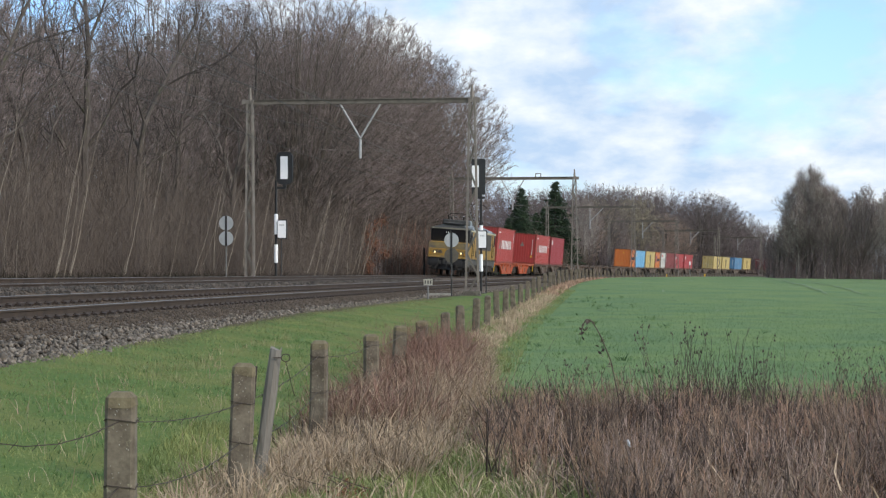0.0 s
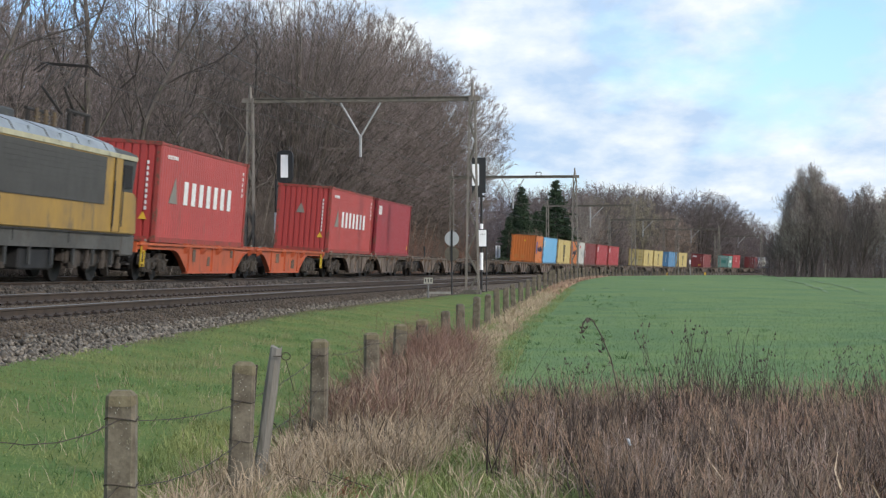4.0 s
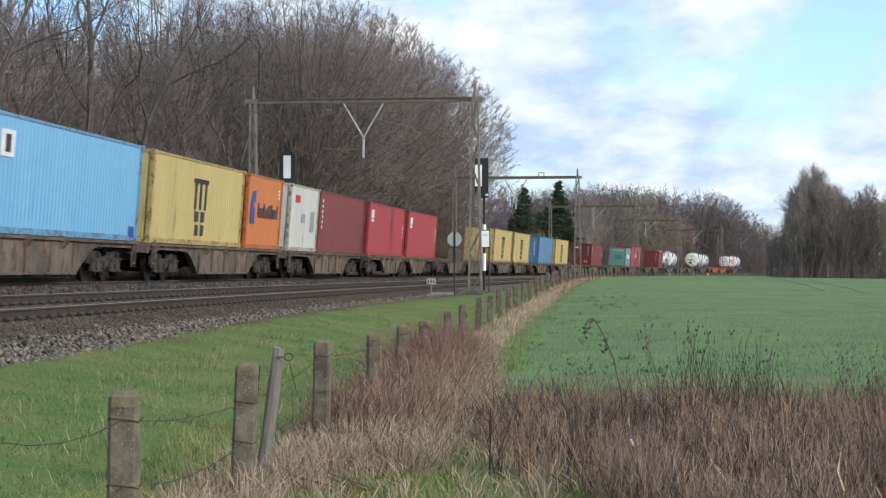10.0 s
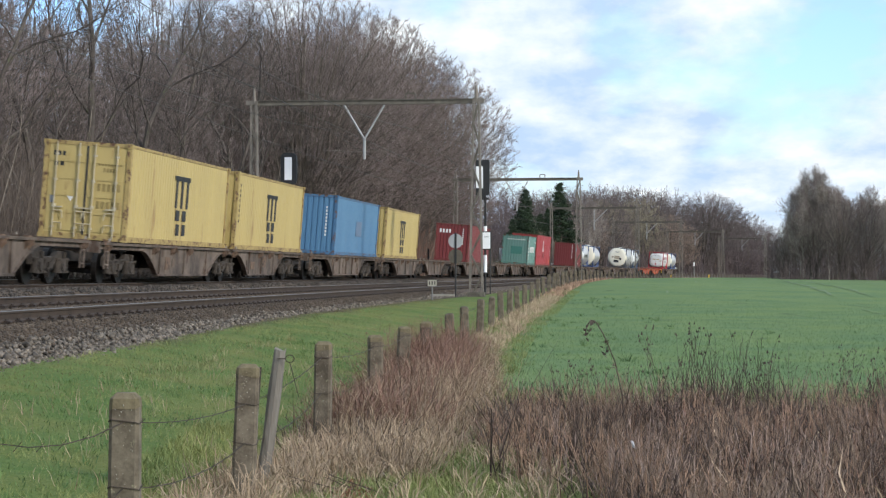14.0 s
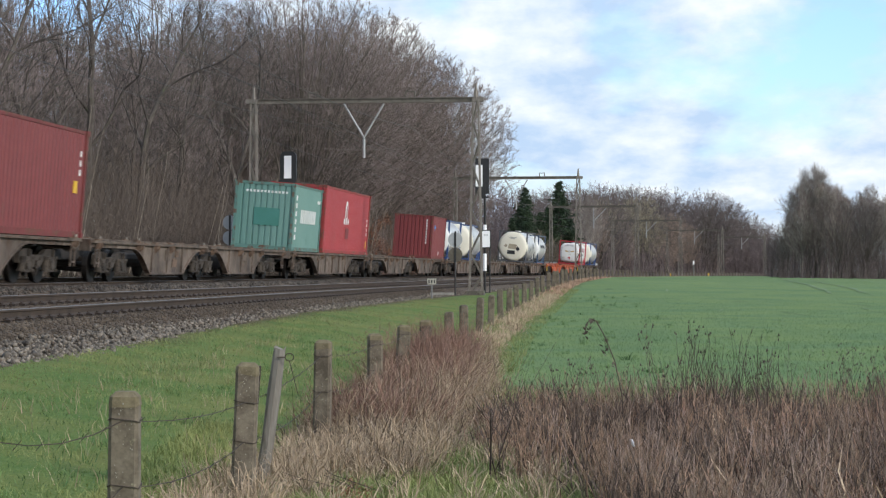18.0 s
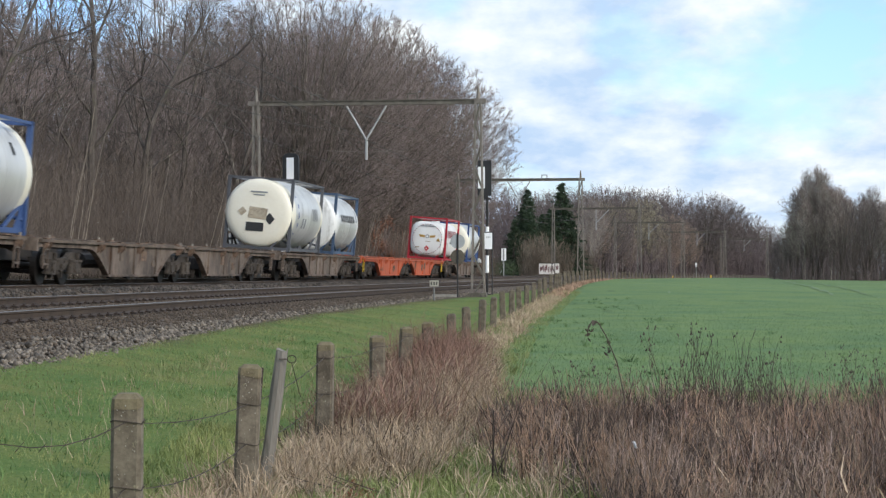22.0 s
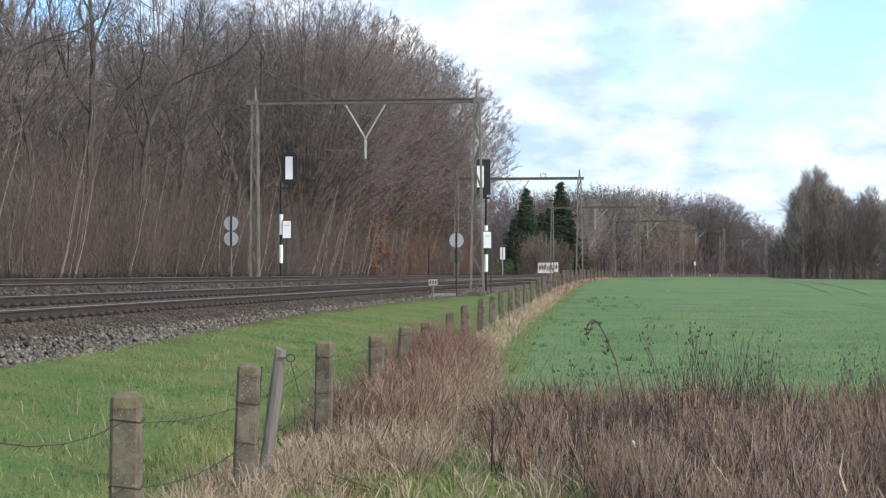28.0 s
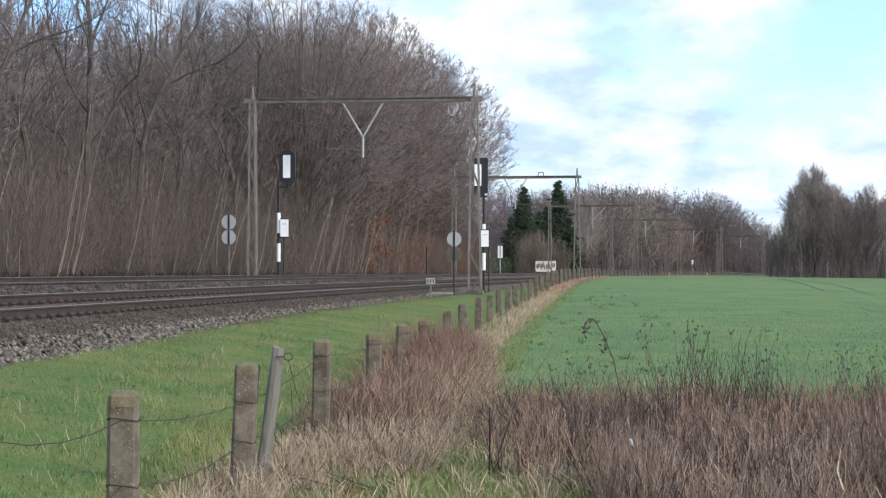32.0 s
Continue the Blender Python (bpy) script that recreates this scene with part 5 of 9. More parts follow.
    prism(bm, ((-W, 3.4), (W, 3.4), (W - 0.14, 3.62), (0.7, 3.82), (-0.7, 3.82), (-W + 0.14, 3.62)), front + 2.4, back - 2.4, "Y")
    part("roof", bm, loco_roof, e, "pale blue-grey roof")
    for sgn, f0 in ((1, front), (-1, back)):
        bm = bmesh.new()
        y = sorted((f0 + sgn * 0.15, f0 + sgn * 2.395))
        prism(bm, ((-W, 3.42), (W, 3.42), (W - 0.16, 3.54), (0.8, 3.66), (-0.8, 3.66), (-W + 0.16, 3.54)), y[0], y[1], "Y")
        for v in bm.verts:
            if abs(v.co.y - f0) < 0.3 and v.co.z > 3.5:
                v.co.y += sgn * 0.25
        part("cab_roof", bm, loco_grey, e, "sooty grey cab roof")
    for side in (-1, 1):
        bm = bmesh.new(); box(bm, side * (W + 0.005), 0, 3.36, 0.04, 15.4, 0.12)
        part("roof_strip", bm, cream_strip, e, "cream strip along the roof edge")
        bm = bmesh.new(); box(bm, side * (W + 0.005), 0.4, 2.65, 0.04, 8.6, 1.22)
        g = part("side_grille", bm, grille_mat, e, "wide dark grey ventilation grille")
        bm = bmesh.new()
        for k in range(10):
            box(bm, side * (W + 0.026), 0.4, 2.12 + k * 0.117, 0.012, 8.5, 0.112)
        part("louvre", bm, grille_mat, g)
        for i in range(4):
            bm = bmesh.new(); box(bm, side * (W + 0.008), -4.5 + i * 0.36, 1.72, 0.02, 0.16, 0.5)
            part("number_bar", bm, black_ink, e)
        for y in np.linspace(-6, 6, 8):
            bm = bmesh.new(); box(bm, side * 1.4, y, 0.72, 0.06, 0.1, 0.5)
            part("hanger_bracket", bm, loco_grey, e)
        for i, y in enumerate((-3.9, -1.5, 0.9, 3.3)):
            bm = bmesh.new(); box(bm, side * 1.36, y, 3.5, 0.1, 0.05, 0.2)
            part("roof_rib", bm, loco_roof, e)
        for y in (-5.2, -2.7, -0.2, 2.3, 4.8):
            bm = bmesh.new()
            prism(bm, ((side * (W + 0.006), 3.42), (side * (W - 0.134), 3.632), (side * 0.7, 3.832), (side * 0.7, 3.80), (side * (W - 0.15), 3.6)), y - 0.03, y + 0.03, "Y")
            part("roof_seam", bm, skirt_mat, e)
        bm = bmesh.new(); box(bm, side * (W + 0.012), -0.2, 1.29, 0.03, 15.8, 0.035)
        part("sill_line", bm, gear_mat, e)
        for y in (-2.2, 2.0):
            bm = bmesh.new(); box(bm, side * 1.3, y, 1.16, 0.3, 0.05, 0.3)
            part("jacking_plate", bm, loco_grey, e)
        bm = bmesh.new(); box(bm, side * 1.02, 0, 0.6, 0.6, 2.6, 0.52)
        bmesh.ops.bevel(bm, geom=bm.edges[:], offset=0.05, segments=1, affect="EDGES")
        part("battery_box", bm, soot_mat, e)
        for y in (-6.9, -5.3, -3.9, -2.6, 2.6, 3.9, 5.3, 6.9):
            bm = bmesh.new()
            tube(bm, (side * 1.33, y, 0.42), (side * 1.33, y + 0.12, 0.9), 0.055, n=8)
            tube(bm, (side * 1.33, y, 0.38), (side * 1.33, y, 0.52), 0.1, n=8)
            part("damper", bm, under_mat, e)
    for nm, y, sx, sy, sz, mt in (("roof_box", -5.3, 1.75, 2.3, 0.36, loco_grey), ("roof_box", -6.75, 1.2, 0.4, 0.14, loco_grey), ("roof_box", -2.9, 1.45, 2.0, 0.4, loco_roof), ("roof_box", -0.9, 1.2, 1.4, 0.26, loco_grey)):
        bm = bmesh.new(); box(bm, 0, y, 3.78 + sz / 2, sx, sy, sz)
        bmesh.ops.bevel(bm, geom=bm.edges[:], offset=0.05, segments=1, affect="EDGES")
        part(nm, bm, mt, e)
    for y0, up in ((-4.9, 0.0), (5.0, 1.0)):
        bm = bmesh.new()
        h = 4.35
        for x in (-0.55, 0.55):
            tube(bm, (x, y0 - 1.0, h), (x, y0 + 1.0, h), 0.05, n=6)
            for k in (-0.8, 0.8):
                tube(bm, (x, y0 + k, 3.85), (x, y0 + k, h), 0.06, n=8)
        top = h + 0.2 + 1.0 * up
        for x in (-0.3, 0.3):
            tube(bm, (x * 0.6, y0 + 0.9, h), (x, y0 - 0.8 + 0.2 * up, (h + top) / 2), 0.035, n=6)
            tube(bm, (x, y0 - 0.8 + 0.2 * up, (h + top) / 2), (x, y0 + 0.5, top), 0.025, n=6)
        for k in (-0.18, 0.18):
            pts = [(-0.85, -0.25), (-0.6, -0.02), (0.6, -0.02), (0.85, -0.25)]
            for p, q in zip(pts, pts[1:]):
                tube(bm, (p[0], y0 + 0.5 + k, top + 0.1 + p[1]), (q[0], y0 + 0.5 + k, top + 0.1 + q[1]), 0.025, n=6)
        part("pantograph", bm, gear_mat, e, "raised pantograph" if up else "folded pantograph")
    for y in (2.2, 2.9, 3.6, 6.3):
        bm = bmesh.new()
        for k in range(4):
            tube(bm, (0.35, y, 3.8 + k * 0.1), (0.35, y, 3.84 + k * 0.1), 0.09, n=10)
        tube(bm, (0.35, y, 3.8), (0.35, y, 4.25), 0.05, n=8)
        part("insulator", bm, lens_mat, e)
    for yb in (-4.6, 4.6):
        bm = bmesh.new()
        for side in (-1, 1):
            prism(bm, ((yb - 2.3, 0.55), (yb - 2.2, 0.85), (yb + 2.2, 0.85), (yb + 2.3, 0.55), (yb + 0.7, 0.42), (yb - 0.7, 0.42)), side * 1.12 - 0.08, side * 1.12 + 0.08)
            for dy in (-1.6, 1.6):
                box(bm, side * 1.22, yb + dy, 0.62, 0.2, 0.5, 0.42)
                for k in (-0.42, 0.42):
                    tube(bm, (side * 1.2, yb + dy + k, 0.5), (side * 1.2, yb + dy + k, 0.95), 0.11, n=10)
            tube(bm, (side * 1.2, yb - 0.3, 0.35), (side * 1.2, yb + 0.3, 0.8), 0.06, n=8)
        b = part("bogie", bm, under_mat, e)
        for dy in (-1.6, 1.6):
            bm = bmesh.new()
            for side in (-1, 1):
                tube(bm, (side * 0.68, yb + dy, 0.6), (side * 0.82, yb + dy, 0.6), 0.6, n=24)
            tube(bm, (-1.05, yb + dy, 0.6), (1.05, yb + dy, 0.6), 0.1, n=10)
            part("wheelset", bm, wheel_mat, b)
    MOVERS.append((e, -143.6))


locomotive()


# ---- overhead line ----
mast_mat = mat("mast_steel", (0.1667, 0.1472, 0.1242), (0.2702, 0.238, 0.2047), rough=0.7, metal=0.2, scale=2, fine=20, stain=(0.14, 0.09, 0.05), stain_at=0.62)
lace_mat = mat("rusty_lacing", (0.1064, 0.09551, 0.07903), (0.1848, 0.1654, 0.138), rough=0.8, metal=0.1, scale=3, fine=20)
PORTALS = (-45.0, 30.0, 104.0, 176.0, 241.0, 310.0, 385.0, 460.0)


def lattice_mast(parent, base, top, w0, w1, n=9):
    bm = bmesh.new()
    b, t = Vector(base), Vector(top)
    corners = [(-1, -1), (1, -1), (1, 1), (-1, 1)]
    for i, j in corners:
        p, q = b + Vector((i * w0, j * 0.1, 0)), t + Vector((i * w1, j * 0.1, 0))
        tube(bm, p, q, 0.058, n=4)
    mast = part("mast", bm, mast_mat, parent)
    for k in range(n):
        u, v = k / n, (k + 1) / n
        for j in (-1, 1):
            wu, wv = w0 + (w1 - w0) * u, w0 + (w1 - w0) * v
            sgn = 1 if k % 2 else -1
            bm = bmesh.new()
            tube(bm, b.lerp(t, u) + Vector((sgn * wu, j * 0.1, 0)), b.lerp(t, v) + Vector((-sgn * wv, j * 0.1, 0)), 0.05, n=4)
            part("lacing_bar", bm, lace_mat, mast)


def portal(s):
    L, R, top = -3.3, 7.3, 8.3
    m = Matrix.Translation(at(s)) @ Matrix.Rotation(-heading(s), 4, "Z")
    g = thing("catenary_portal", "weathered grey steel lattice portal spanning two tracks", "portal", "portals of the overhead line", m)
    for x, foot in ((L, -0.7), (R, -0.95)):
        lattice_mast(g, (x, 0, foot), (x, 0, top), 0.2 if x < 0 else 0.3, 0.12)
        bm = bmesh.new(); box(bm, x, 0, foot + 0.05 if x > 0 else -0.25, 0.8 if x > 0 else 1.2, 0.8, 0.5)
        part("footing", bm, mat("concrete", (0.08, 0.07, 0.056), (0.16, 0.142, 0.115), scale=3, fine=30, stain=(0.05, 0.045, 0.035), stain_at=0.52), g, "dark weathered concrete footing")
    bm = bmesh.new()
    for z in (-0.1, 0.1):
        box(bm, (L + R) / 2, 0, top + z, R - L + 0.7, 0.16, 0.04)
    box(bm, (L + R) / 2, 0, top, R - L + 0.7, 0.02, 0.2)
    part("beam", bm, lace_mat, g, "dark steel cross beam")
    for x in (L - 0.1, R + 0.1):
        bm = bmesh.new()
        box(bm, x, 0, top, 0.55, 0.2, 0.2)
        part("end_plate", bm, mast_mat, g, "pale bracket at the end of the beam")
    bm = bmesh.new()
    cx = 2.0
    for k in ((-0.95, 0.95) if s < 150 else (0.0, 1.6)):
        tube(bm, (cx + k, 0, top - 0.15), (cx, 0, top - 1.75), 0.05, n=6)
    tube(bm, (cx, 0, top - 1.7), (cx, 0, top - 2.7), 0.07, n=6)
    part("hanger", bm, mat("zinc", (0.34, 0.35, 0.35), (0.44, 0.44, 0.44), rough=0.6, metal=0.2), g, "pale galvanised V-shaped hanger")
    for x in (L, R):
        bm = bmesh.new()
        tube(bm, (x, 0, top), (x, 0, top + 0.75), 0.12, 0.05, n=6)
        part("finial", bm, mast_mat, g)
    for x in (-0.44, 4.2):
        bm = bmesh.new()
        for k in (-0.22, 0.22):
            box(bm, x + k, 0, top + 0.24, 0.06, 0.07, 0.3)
        box(bm, x, 0, top + 0.4, 0.46, 0.07, 0.06)
        part("bracket", bm, lace_mat, g)
    for x in (0.0, 4.0):
        bm = bmesh.new()
        tube(bm, (cx, 0, top - 2.35), (x, 0, top - 2.25), 0.016, n=5)
        part("registration_arm", bm, mast_mat, g)


for s in PORTALS:
    portal(s)


def line_wire(name, lat, z, sag, r, label):
    mtl = mat("wire", (0.03, 0.03, 0.03), (0.05, 0.05, 0.05), rough=0.6, metal=0.5)
    bm = bmesh.new()
    last = None
    for s0, s1 in zip(PORTALS, PORTALS[1:]):
        for k in range(1 if last else 0, 9):
            p = at(s0 + (s1 - s0) * k / 8, lat, z - sag * 4 * (k / 8) * (1 - k / 8))
            a = heading(s0 + (s1 - s0) * k / 8)
            side = Vector((math.cos(a), -math.sin(a), 0)) * r
            ring = [bm.verts.new(p + d) for d in (side, Vector((0, 0, r)), -side, Vector((0, 0, -r)))]
            if last:
                for j in range(4):
                    bm.faces.new((last[j], last[(j + 1) % 4], ring[(j + 1) % 4], ring[j]))
            last = ring
    return tagged(part(name, bm, mtl), label, "wire")


for lat in (0.0, 4.0):
    line_wire("contact_wire", lat + (0.3 if lat else 0.3), 5.5, 0.0, 0.010, "dark contact wire over the track")
    line_wire("messenger_wire", lat + 0.3, 7.0, 0.9, 0.011, "dark messenger wire carrying the contact wire")
for lat in (-3.0,):
    line_wire("feeder_wire", lat, 9.0, 0.7, 0.010, "dark feeder wire on top of the portals")


# ---- signals and signs beside the track ----
signal_black = mat("signal_black", (0.012, 0.012, 0.013), (0.022, 0.022, 0.022), rough=0.5, scale=4, bump=0.1)
signal_white = mat("signal_white", (0.93, 0.93, 0.93), (0.88, 0.88, 0.88), rough=0.5, scale=4, bump=0)
sign_grey = mat("sign_grey", (0.36, 0.37, 0.37), (0.44, 0.45, 0.45), rough=0.5, metal=0.3, scale=4, bump=0.05)
concrete_mat = MATS["concrete"]


def upright(s, lat, drop):
    """A pose beside the track, x along the picture, standing drop under the rails."""
    return Matrix.Translation(at(s, lat, -drop)) @ Matrix.Rotation(-heading(s) * 0.3, 4, "Z")


def signal(s, lat, drop, label, oval=True, dz=0.0, dx=0.3):
    g = thing("railway_signal", label, "signal", "signals", upright(s, lat, drop))
    top = 4.75 + drop
    bm = bmesh.new()
    tube(bm, (0, 0, 0), (0, 0, top), 0.06, n=10)
    box(bm, 0, 0, 0.06, 0.4, 0.4, 0.12)
    part("mast", bm, signal_black, g)
    hx, hz = (0.42, 5.36 + drop) if oval else (-0.14, 5.2 + drop)
    bm = bmesh.new()
    w, h = (0.40, 0.80) if oval else (0.36, 0.92)
    if oval:
        pts = [(hx + sx * (w - 0.26) + 0.26 * math.cos(radians(a)), hz + sz * (h - 0.26) + 0.26 * math.sin(radians(a)))
               for sx, sz, a0 in ((1, 1, 0), (-1, 1, 90), (-1, -1, 180), (1, -1, 270)) for a in (a0, a0 + 30, a0 + 60, a0 + 90)]
    else:
        pts = [(hx - w, hz - h), (hx + w, hz - h), (hx + w, hz + h), (hx - w, hz + h)]
    prism(bm, pts, -0.05, 0.22, "Y")
    part("signal_head", bm, signal_black, g, "black signal head")
    bm = bmesh.new()
    px = hx - 0.02 if oval else hx - 0.16
    box(bm, px, -0.075, hz + 0.02, 0.36, 0.03, 1.12)
    part("white_panel", bm, signal_white, g, "bright white upright panel")
    for k in (0.34, 0.0, -0.34):
        bm = bmesh.new()
        tube(bm, (hx, 0.22, hz + k), (hx, 0.45, hz + k), 0.12, n=14)
        part("lamp_hood", bm, signal_black, g)
    bm = bmesh.new()
    box(bm, hx * 0.5 + 0.04, 0, hz - h - 0.18, 0.45, 0.1, 0.1); box(bm, hx, 0, hz - h - 0.05, 0.16, 0.16, 0.3)
    part("bracket", bm, signal_black, g)
    drop += dz
    for z0, z1 in ((1.0 + drop - 0.3, 1.9 + drop - 0.3), (2.4 + drop - 0.3, 3.4 + drop - 0.3)):
        bm = bmesh.new()
        tube(bm, (0, 0, z0), (0, 0, z1), 0.095, n=12)
        part("white_band", bm, signal_white, g)
    bm = bmesh.new()
    box(bm, dx, -0.13, 2.65 + drop - 0.3, 0.4, 0.05, 0.85)
    plate = part("white_plate", bm, signal_white, g, "white plate with rounded edge")
    bm = bmesh.new()
    box(bm, dx + 0.02, 0.0, 2.65 + drop - 0.3, 0.46, 0.2, 0.95)
    part("cabinet", bm, signal_black, g)
    bm = bmesh.new()
    tube(bm, (0.26, 0, 0.0), (0.26, 0, 2.2 + drop - 0.3), 0.035, n=8)
    part("conduit", bm, signal_black, g)
    for i in range(3):
        bm = bmesh.new(); box(bm, dx - 0.08 + i * 0.08, -0.16, 2.85 + drop - 0.3, 0.04, 0.01, 0.08)
        part("number_bar", bm, sign_grey, plate)


signal(33.4, -2.75, 0.45, "black railway signal with white panels on a banded mast")
signal(39.8, 6.75, 0.95, "black square railway signal beside the portal mast", oval=False, dz=-0.42, dx=0.06)


def disc_sign(s, lat, drop, heights, label, dark=()):
    g = thing("disc_sign", label, "railway sign", "disc signs", upright(s, lat, drop))
    bm = bmesh.new(); tube(bm, (0, 0, 0), (0, 0, heights[0] + drop + 0.38), 0.03 if not dark else 0.04, n=8)
    part("pole", bm, mat("pole_grey", (0.13, 0.13, 0.125), (0.19, 0.19, 0.18), rough=0.6, scale=4) if not dark else signal_black, g)
    for i, z in enumerate(heights):
        bm = bmesh.new(); tube(bm, (0, -0.03, z + drop), (0, -0.05, z + drop), 0.33, n=28)
        d = part("disc", bm, sign_grey if i not in dark else mat("disc_brown", (0.075, 0.064, 0.048), (0.11, 0.095, 0.07), rough=0.7), g)
        bm = bmesh.new(); box(bm, 0, -0.065, z + drop, 0.09, 0.02, 0.66)
        part("stripe", bm, signal_black, d)


disc_sign(26.4, -3.6, 0.4, (2.47, 1.77), "two grey discs with dark stripes on a thin pole")
disc_sign(27.6, 6.6, 0.85, (1.7, 1.0), "grey disc over a brown disc on a dark pole", dark=(1,))


def small_things():
    # distance marker
    g = thing("distance_marker", "small white distance marker on a post at the ballast edge", "railway sign", "", upright(18.0, 6.7, 0.95))
    bm = bmesh.new(); tube(bm, (0, 0, 0), (0, 0, 0.62), 0.035, n=8)
    part("post", bm, MATS["pole_grey"], g)
    bm = bmesh.new(); box(bm, 0, 0, 0.78, 0.36, 0.06, 0.24)
    part("plate", bm, mat("marker_white", (0.45, 0.43, 0.36), (0.36, 0.34, 0.28), rough=0.7, scale=6), g)
    for i in range(3):
        bm = bmesh.new(); box(bm, -0.11 + i * 0.11, -0.035, 0.78, 0.045, 0.012, 0.14)
        part("number_bar", bm, black_ink, g)
    b = thing("cable_duct_lid", "pale concrete slab lying across the ballast shoulder", "concrete slab", "", upright(19.5, 6.6, 0.68))
    bm = bmesh.new(); box(bm, 0.35, 0, 0.0, 1.0, 0.3, 0.09)
    part("slab", bm, mat("slab_concrete", (0.2, 0.19, 0.165), (0.3, 0.28, 0.25), scale=4, fine=30), b)
    # white board by the trees
    g = thing("white_board", "narrow white board on a thin post beside the track", "railway sign", "", upright(136.7, -3.6, -0.05))
    bm = bmesh.new(); tube(bm, (0, 0, 0), (0, 0, 1.7), 0.05, n=8)
    part("post", bm, sign_grey, g)
    bm = bmesh.new(); box(bm, 0, -0.05, 2.2, 0.5, 0.04, 1.25)
    p = part("board", bm, signal_white, g)
    bm = bmesh.new(); box(bm, 0, -0.08, 2.2, 0.1, 0.02, 1.2)
    part("stripe", bm, grey_ink, p)
    # relay cabinet with spray paint
    g = thing("relay_cabinet", "white trackside cabinet sprayed with dark red paint", "cabinet", "", upright(184.5, -5.0, -0.15))
    bm = bmesh.new(); box(bm, 0, 0, 0.75, 2.6, 0.8, 1.4)
    bmesh.ops.bevel(bm, geom=bm.edges[:], offset=0.04, segments=1, affect="EDGES")
    part("body", bm, mat("cabinet_white", (0.78, 0.75, 0.7), (0.66, 0.62, 0.56), rough=0.7, scale=3), g)
    bm = bmesh.new(); box(bm, 0, 0, 1.49, 2.75, 0.95, 0.08)
    part("lid", bm, concrete_mat, g)
    spray = mat("spray_paint", (0.2, 0.085, 0.08), (0.13, 0.07, 0.07), rough=0.7, scale=6)
    rnd = random.Random(3)
    for i in range(12):
        x, z = -1.1 + i * 0.2, 0.78 + rnd.uniform(-0.15, 0.15)
        bm = bmesh.new()
        a = rnd.uniform(0, 3)
        prism(bm, [(x + rnd.uniform(0.03, 0.12) * math.cos(a + k * 1.05), z + rnd.uniform(0.25, 0.55) * math.sin(a + k * 1.05)) for k in range(6)], -0.415, -0.402, "Y")
        part("spray_blotch", bm, spray, g)
    # low pale slab by the mast, a thin dark post, a far white marker
    g = thing("concrete_slab", "long pale concrete slab by the mast foot", "concrete slab", "", upright(28.2, -3.2, 0.3))
    bm = bmesh.new(); box(bm, 0, 0, 0.1, 0.95, 0.3, 0.14)
    part("slab", bm, signal_white, g)
    g = thing("marker_post", "thin dark post at the edge of the wood", "post", "", upright(90.3, -3.5, 0.5))
    bm = bmesh.new(); tube(bm, (0, 0, 0), (0, 0, 2.7), 0.07, n=8)
    part("shaft", bm, signal_black, g)
    for s, lat, up, ink, label in ((249.0, 8.6, 2.75, signal_white, "thin marker post with a small white plate by the far fence"), (272.0, 8.8, 0.75, yellow_ink, "short marker post with a yellow plate by the far fence"), (212.0, 8.6, 0.75, yellow_ink, "short marker post with a yellow plate by the far fence")):
        g = thing("far_marker", label, "post", "far marker posts", upright(s, lat, 1.0))
        bm = bmesh.new(); tube(bm, (0, 0, 0), (0, 0, up), 0.07, n=8)
        part("shaft", bm, MATS["pole_grey"], g)
        bm = bmesh.new(); box(bm, 0, 0, up, 0.24, 0.12, 0.62)
        part("plate", bm, ink, g)


small_things()

# ---- woods ----
bark_mat = mat("bark", (0.0561, 0.04692, 0.04063), (0.1266, 0.1062, 0.0918), rough=0.95, scale=3, fine=30, bump=0.6, stain=(0.10, 0.12, 0.05), stain_at=0.58, vary=0.15)
twig_mat = mat("twigs", (0.2393, 0.189, 0.1754), (0.3505, 0.2813, 0.263), rough=0.95, scale=0.25, fine=3, bump=0, vary=0.25)
beech_twig = mat("beech_twigs", (0.182, 0.1414, 0.13), (0.2787, 0.2205, 0.2049), rough=0.95, scale=0.25, fine=3, bump=0, vary=0.3)
beech_bark = mat("beech_bark", (0.077, 0.0647, 0.0521), (0.146, 0.124, 0.0995), rough=0.95, scale=1.5, fine=20, bump=0.3, vary=0.2)
thicket_mat = mat("thicket_stems", (0.09615, 0.0751, 0.06106), (0.1749, 0.1379, 0.1108), rough=0.95, scale=0.3, fine=4, bump=0, vary=0.3)
dark_twig = mat("dark_twigs", (0.13, 0.09939, 0.09696), (0.2, 0.1563, 0.1515), rough=0.95, scale=0.2, fine=3, bump=0, vary=0.25)
pale_mat = mat("pale_stems", (0.117, 0.09293, 0.07454), (0.189, 0.152, 0.1218), rough=0.95, scale=2, fine=12, bump=0, vary=0.25)
pale_bark = mat("sapling_bark", (0.34, 0.29, 0.225), (0.52, 0.45, 0.36), rough=0.9, scale=2, fine=12, bump=0.2)
birch_mat = mat("birch_bark", (0.29, 0.261, 0.2248), (0.493, 0.4495, 0.3987), rough=0.9, scale=2, fine=12, bump=0.2, stain=(0.1, 0.09, 0.08), stain_at=0.55)
needle_mat = mat("needles", (0.018, 0.035, 0.016), (0.035, 0.06, 0.025), rough=0.9, scale=2, fine=12, bump=0, vary=0.25)
red_leaf = mat("copper_leaves", (0.20, 0.085, 0.045), (0.28, 0.125, 0.065), rough=0.8, scale=3, fine=12, bump=0, vary=0.25)
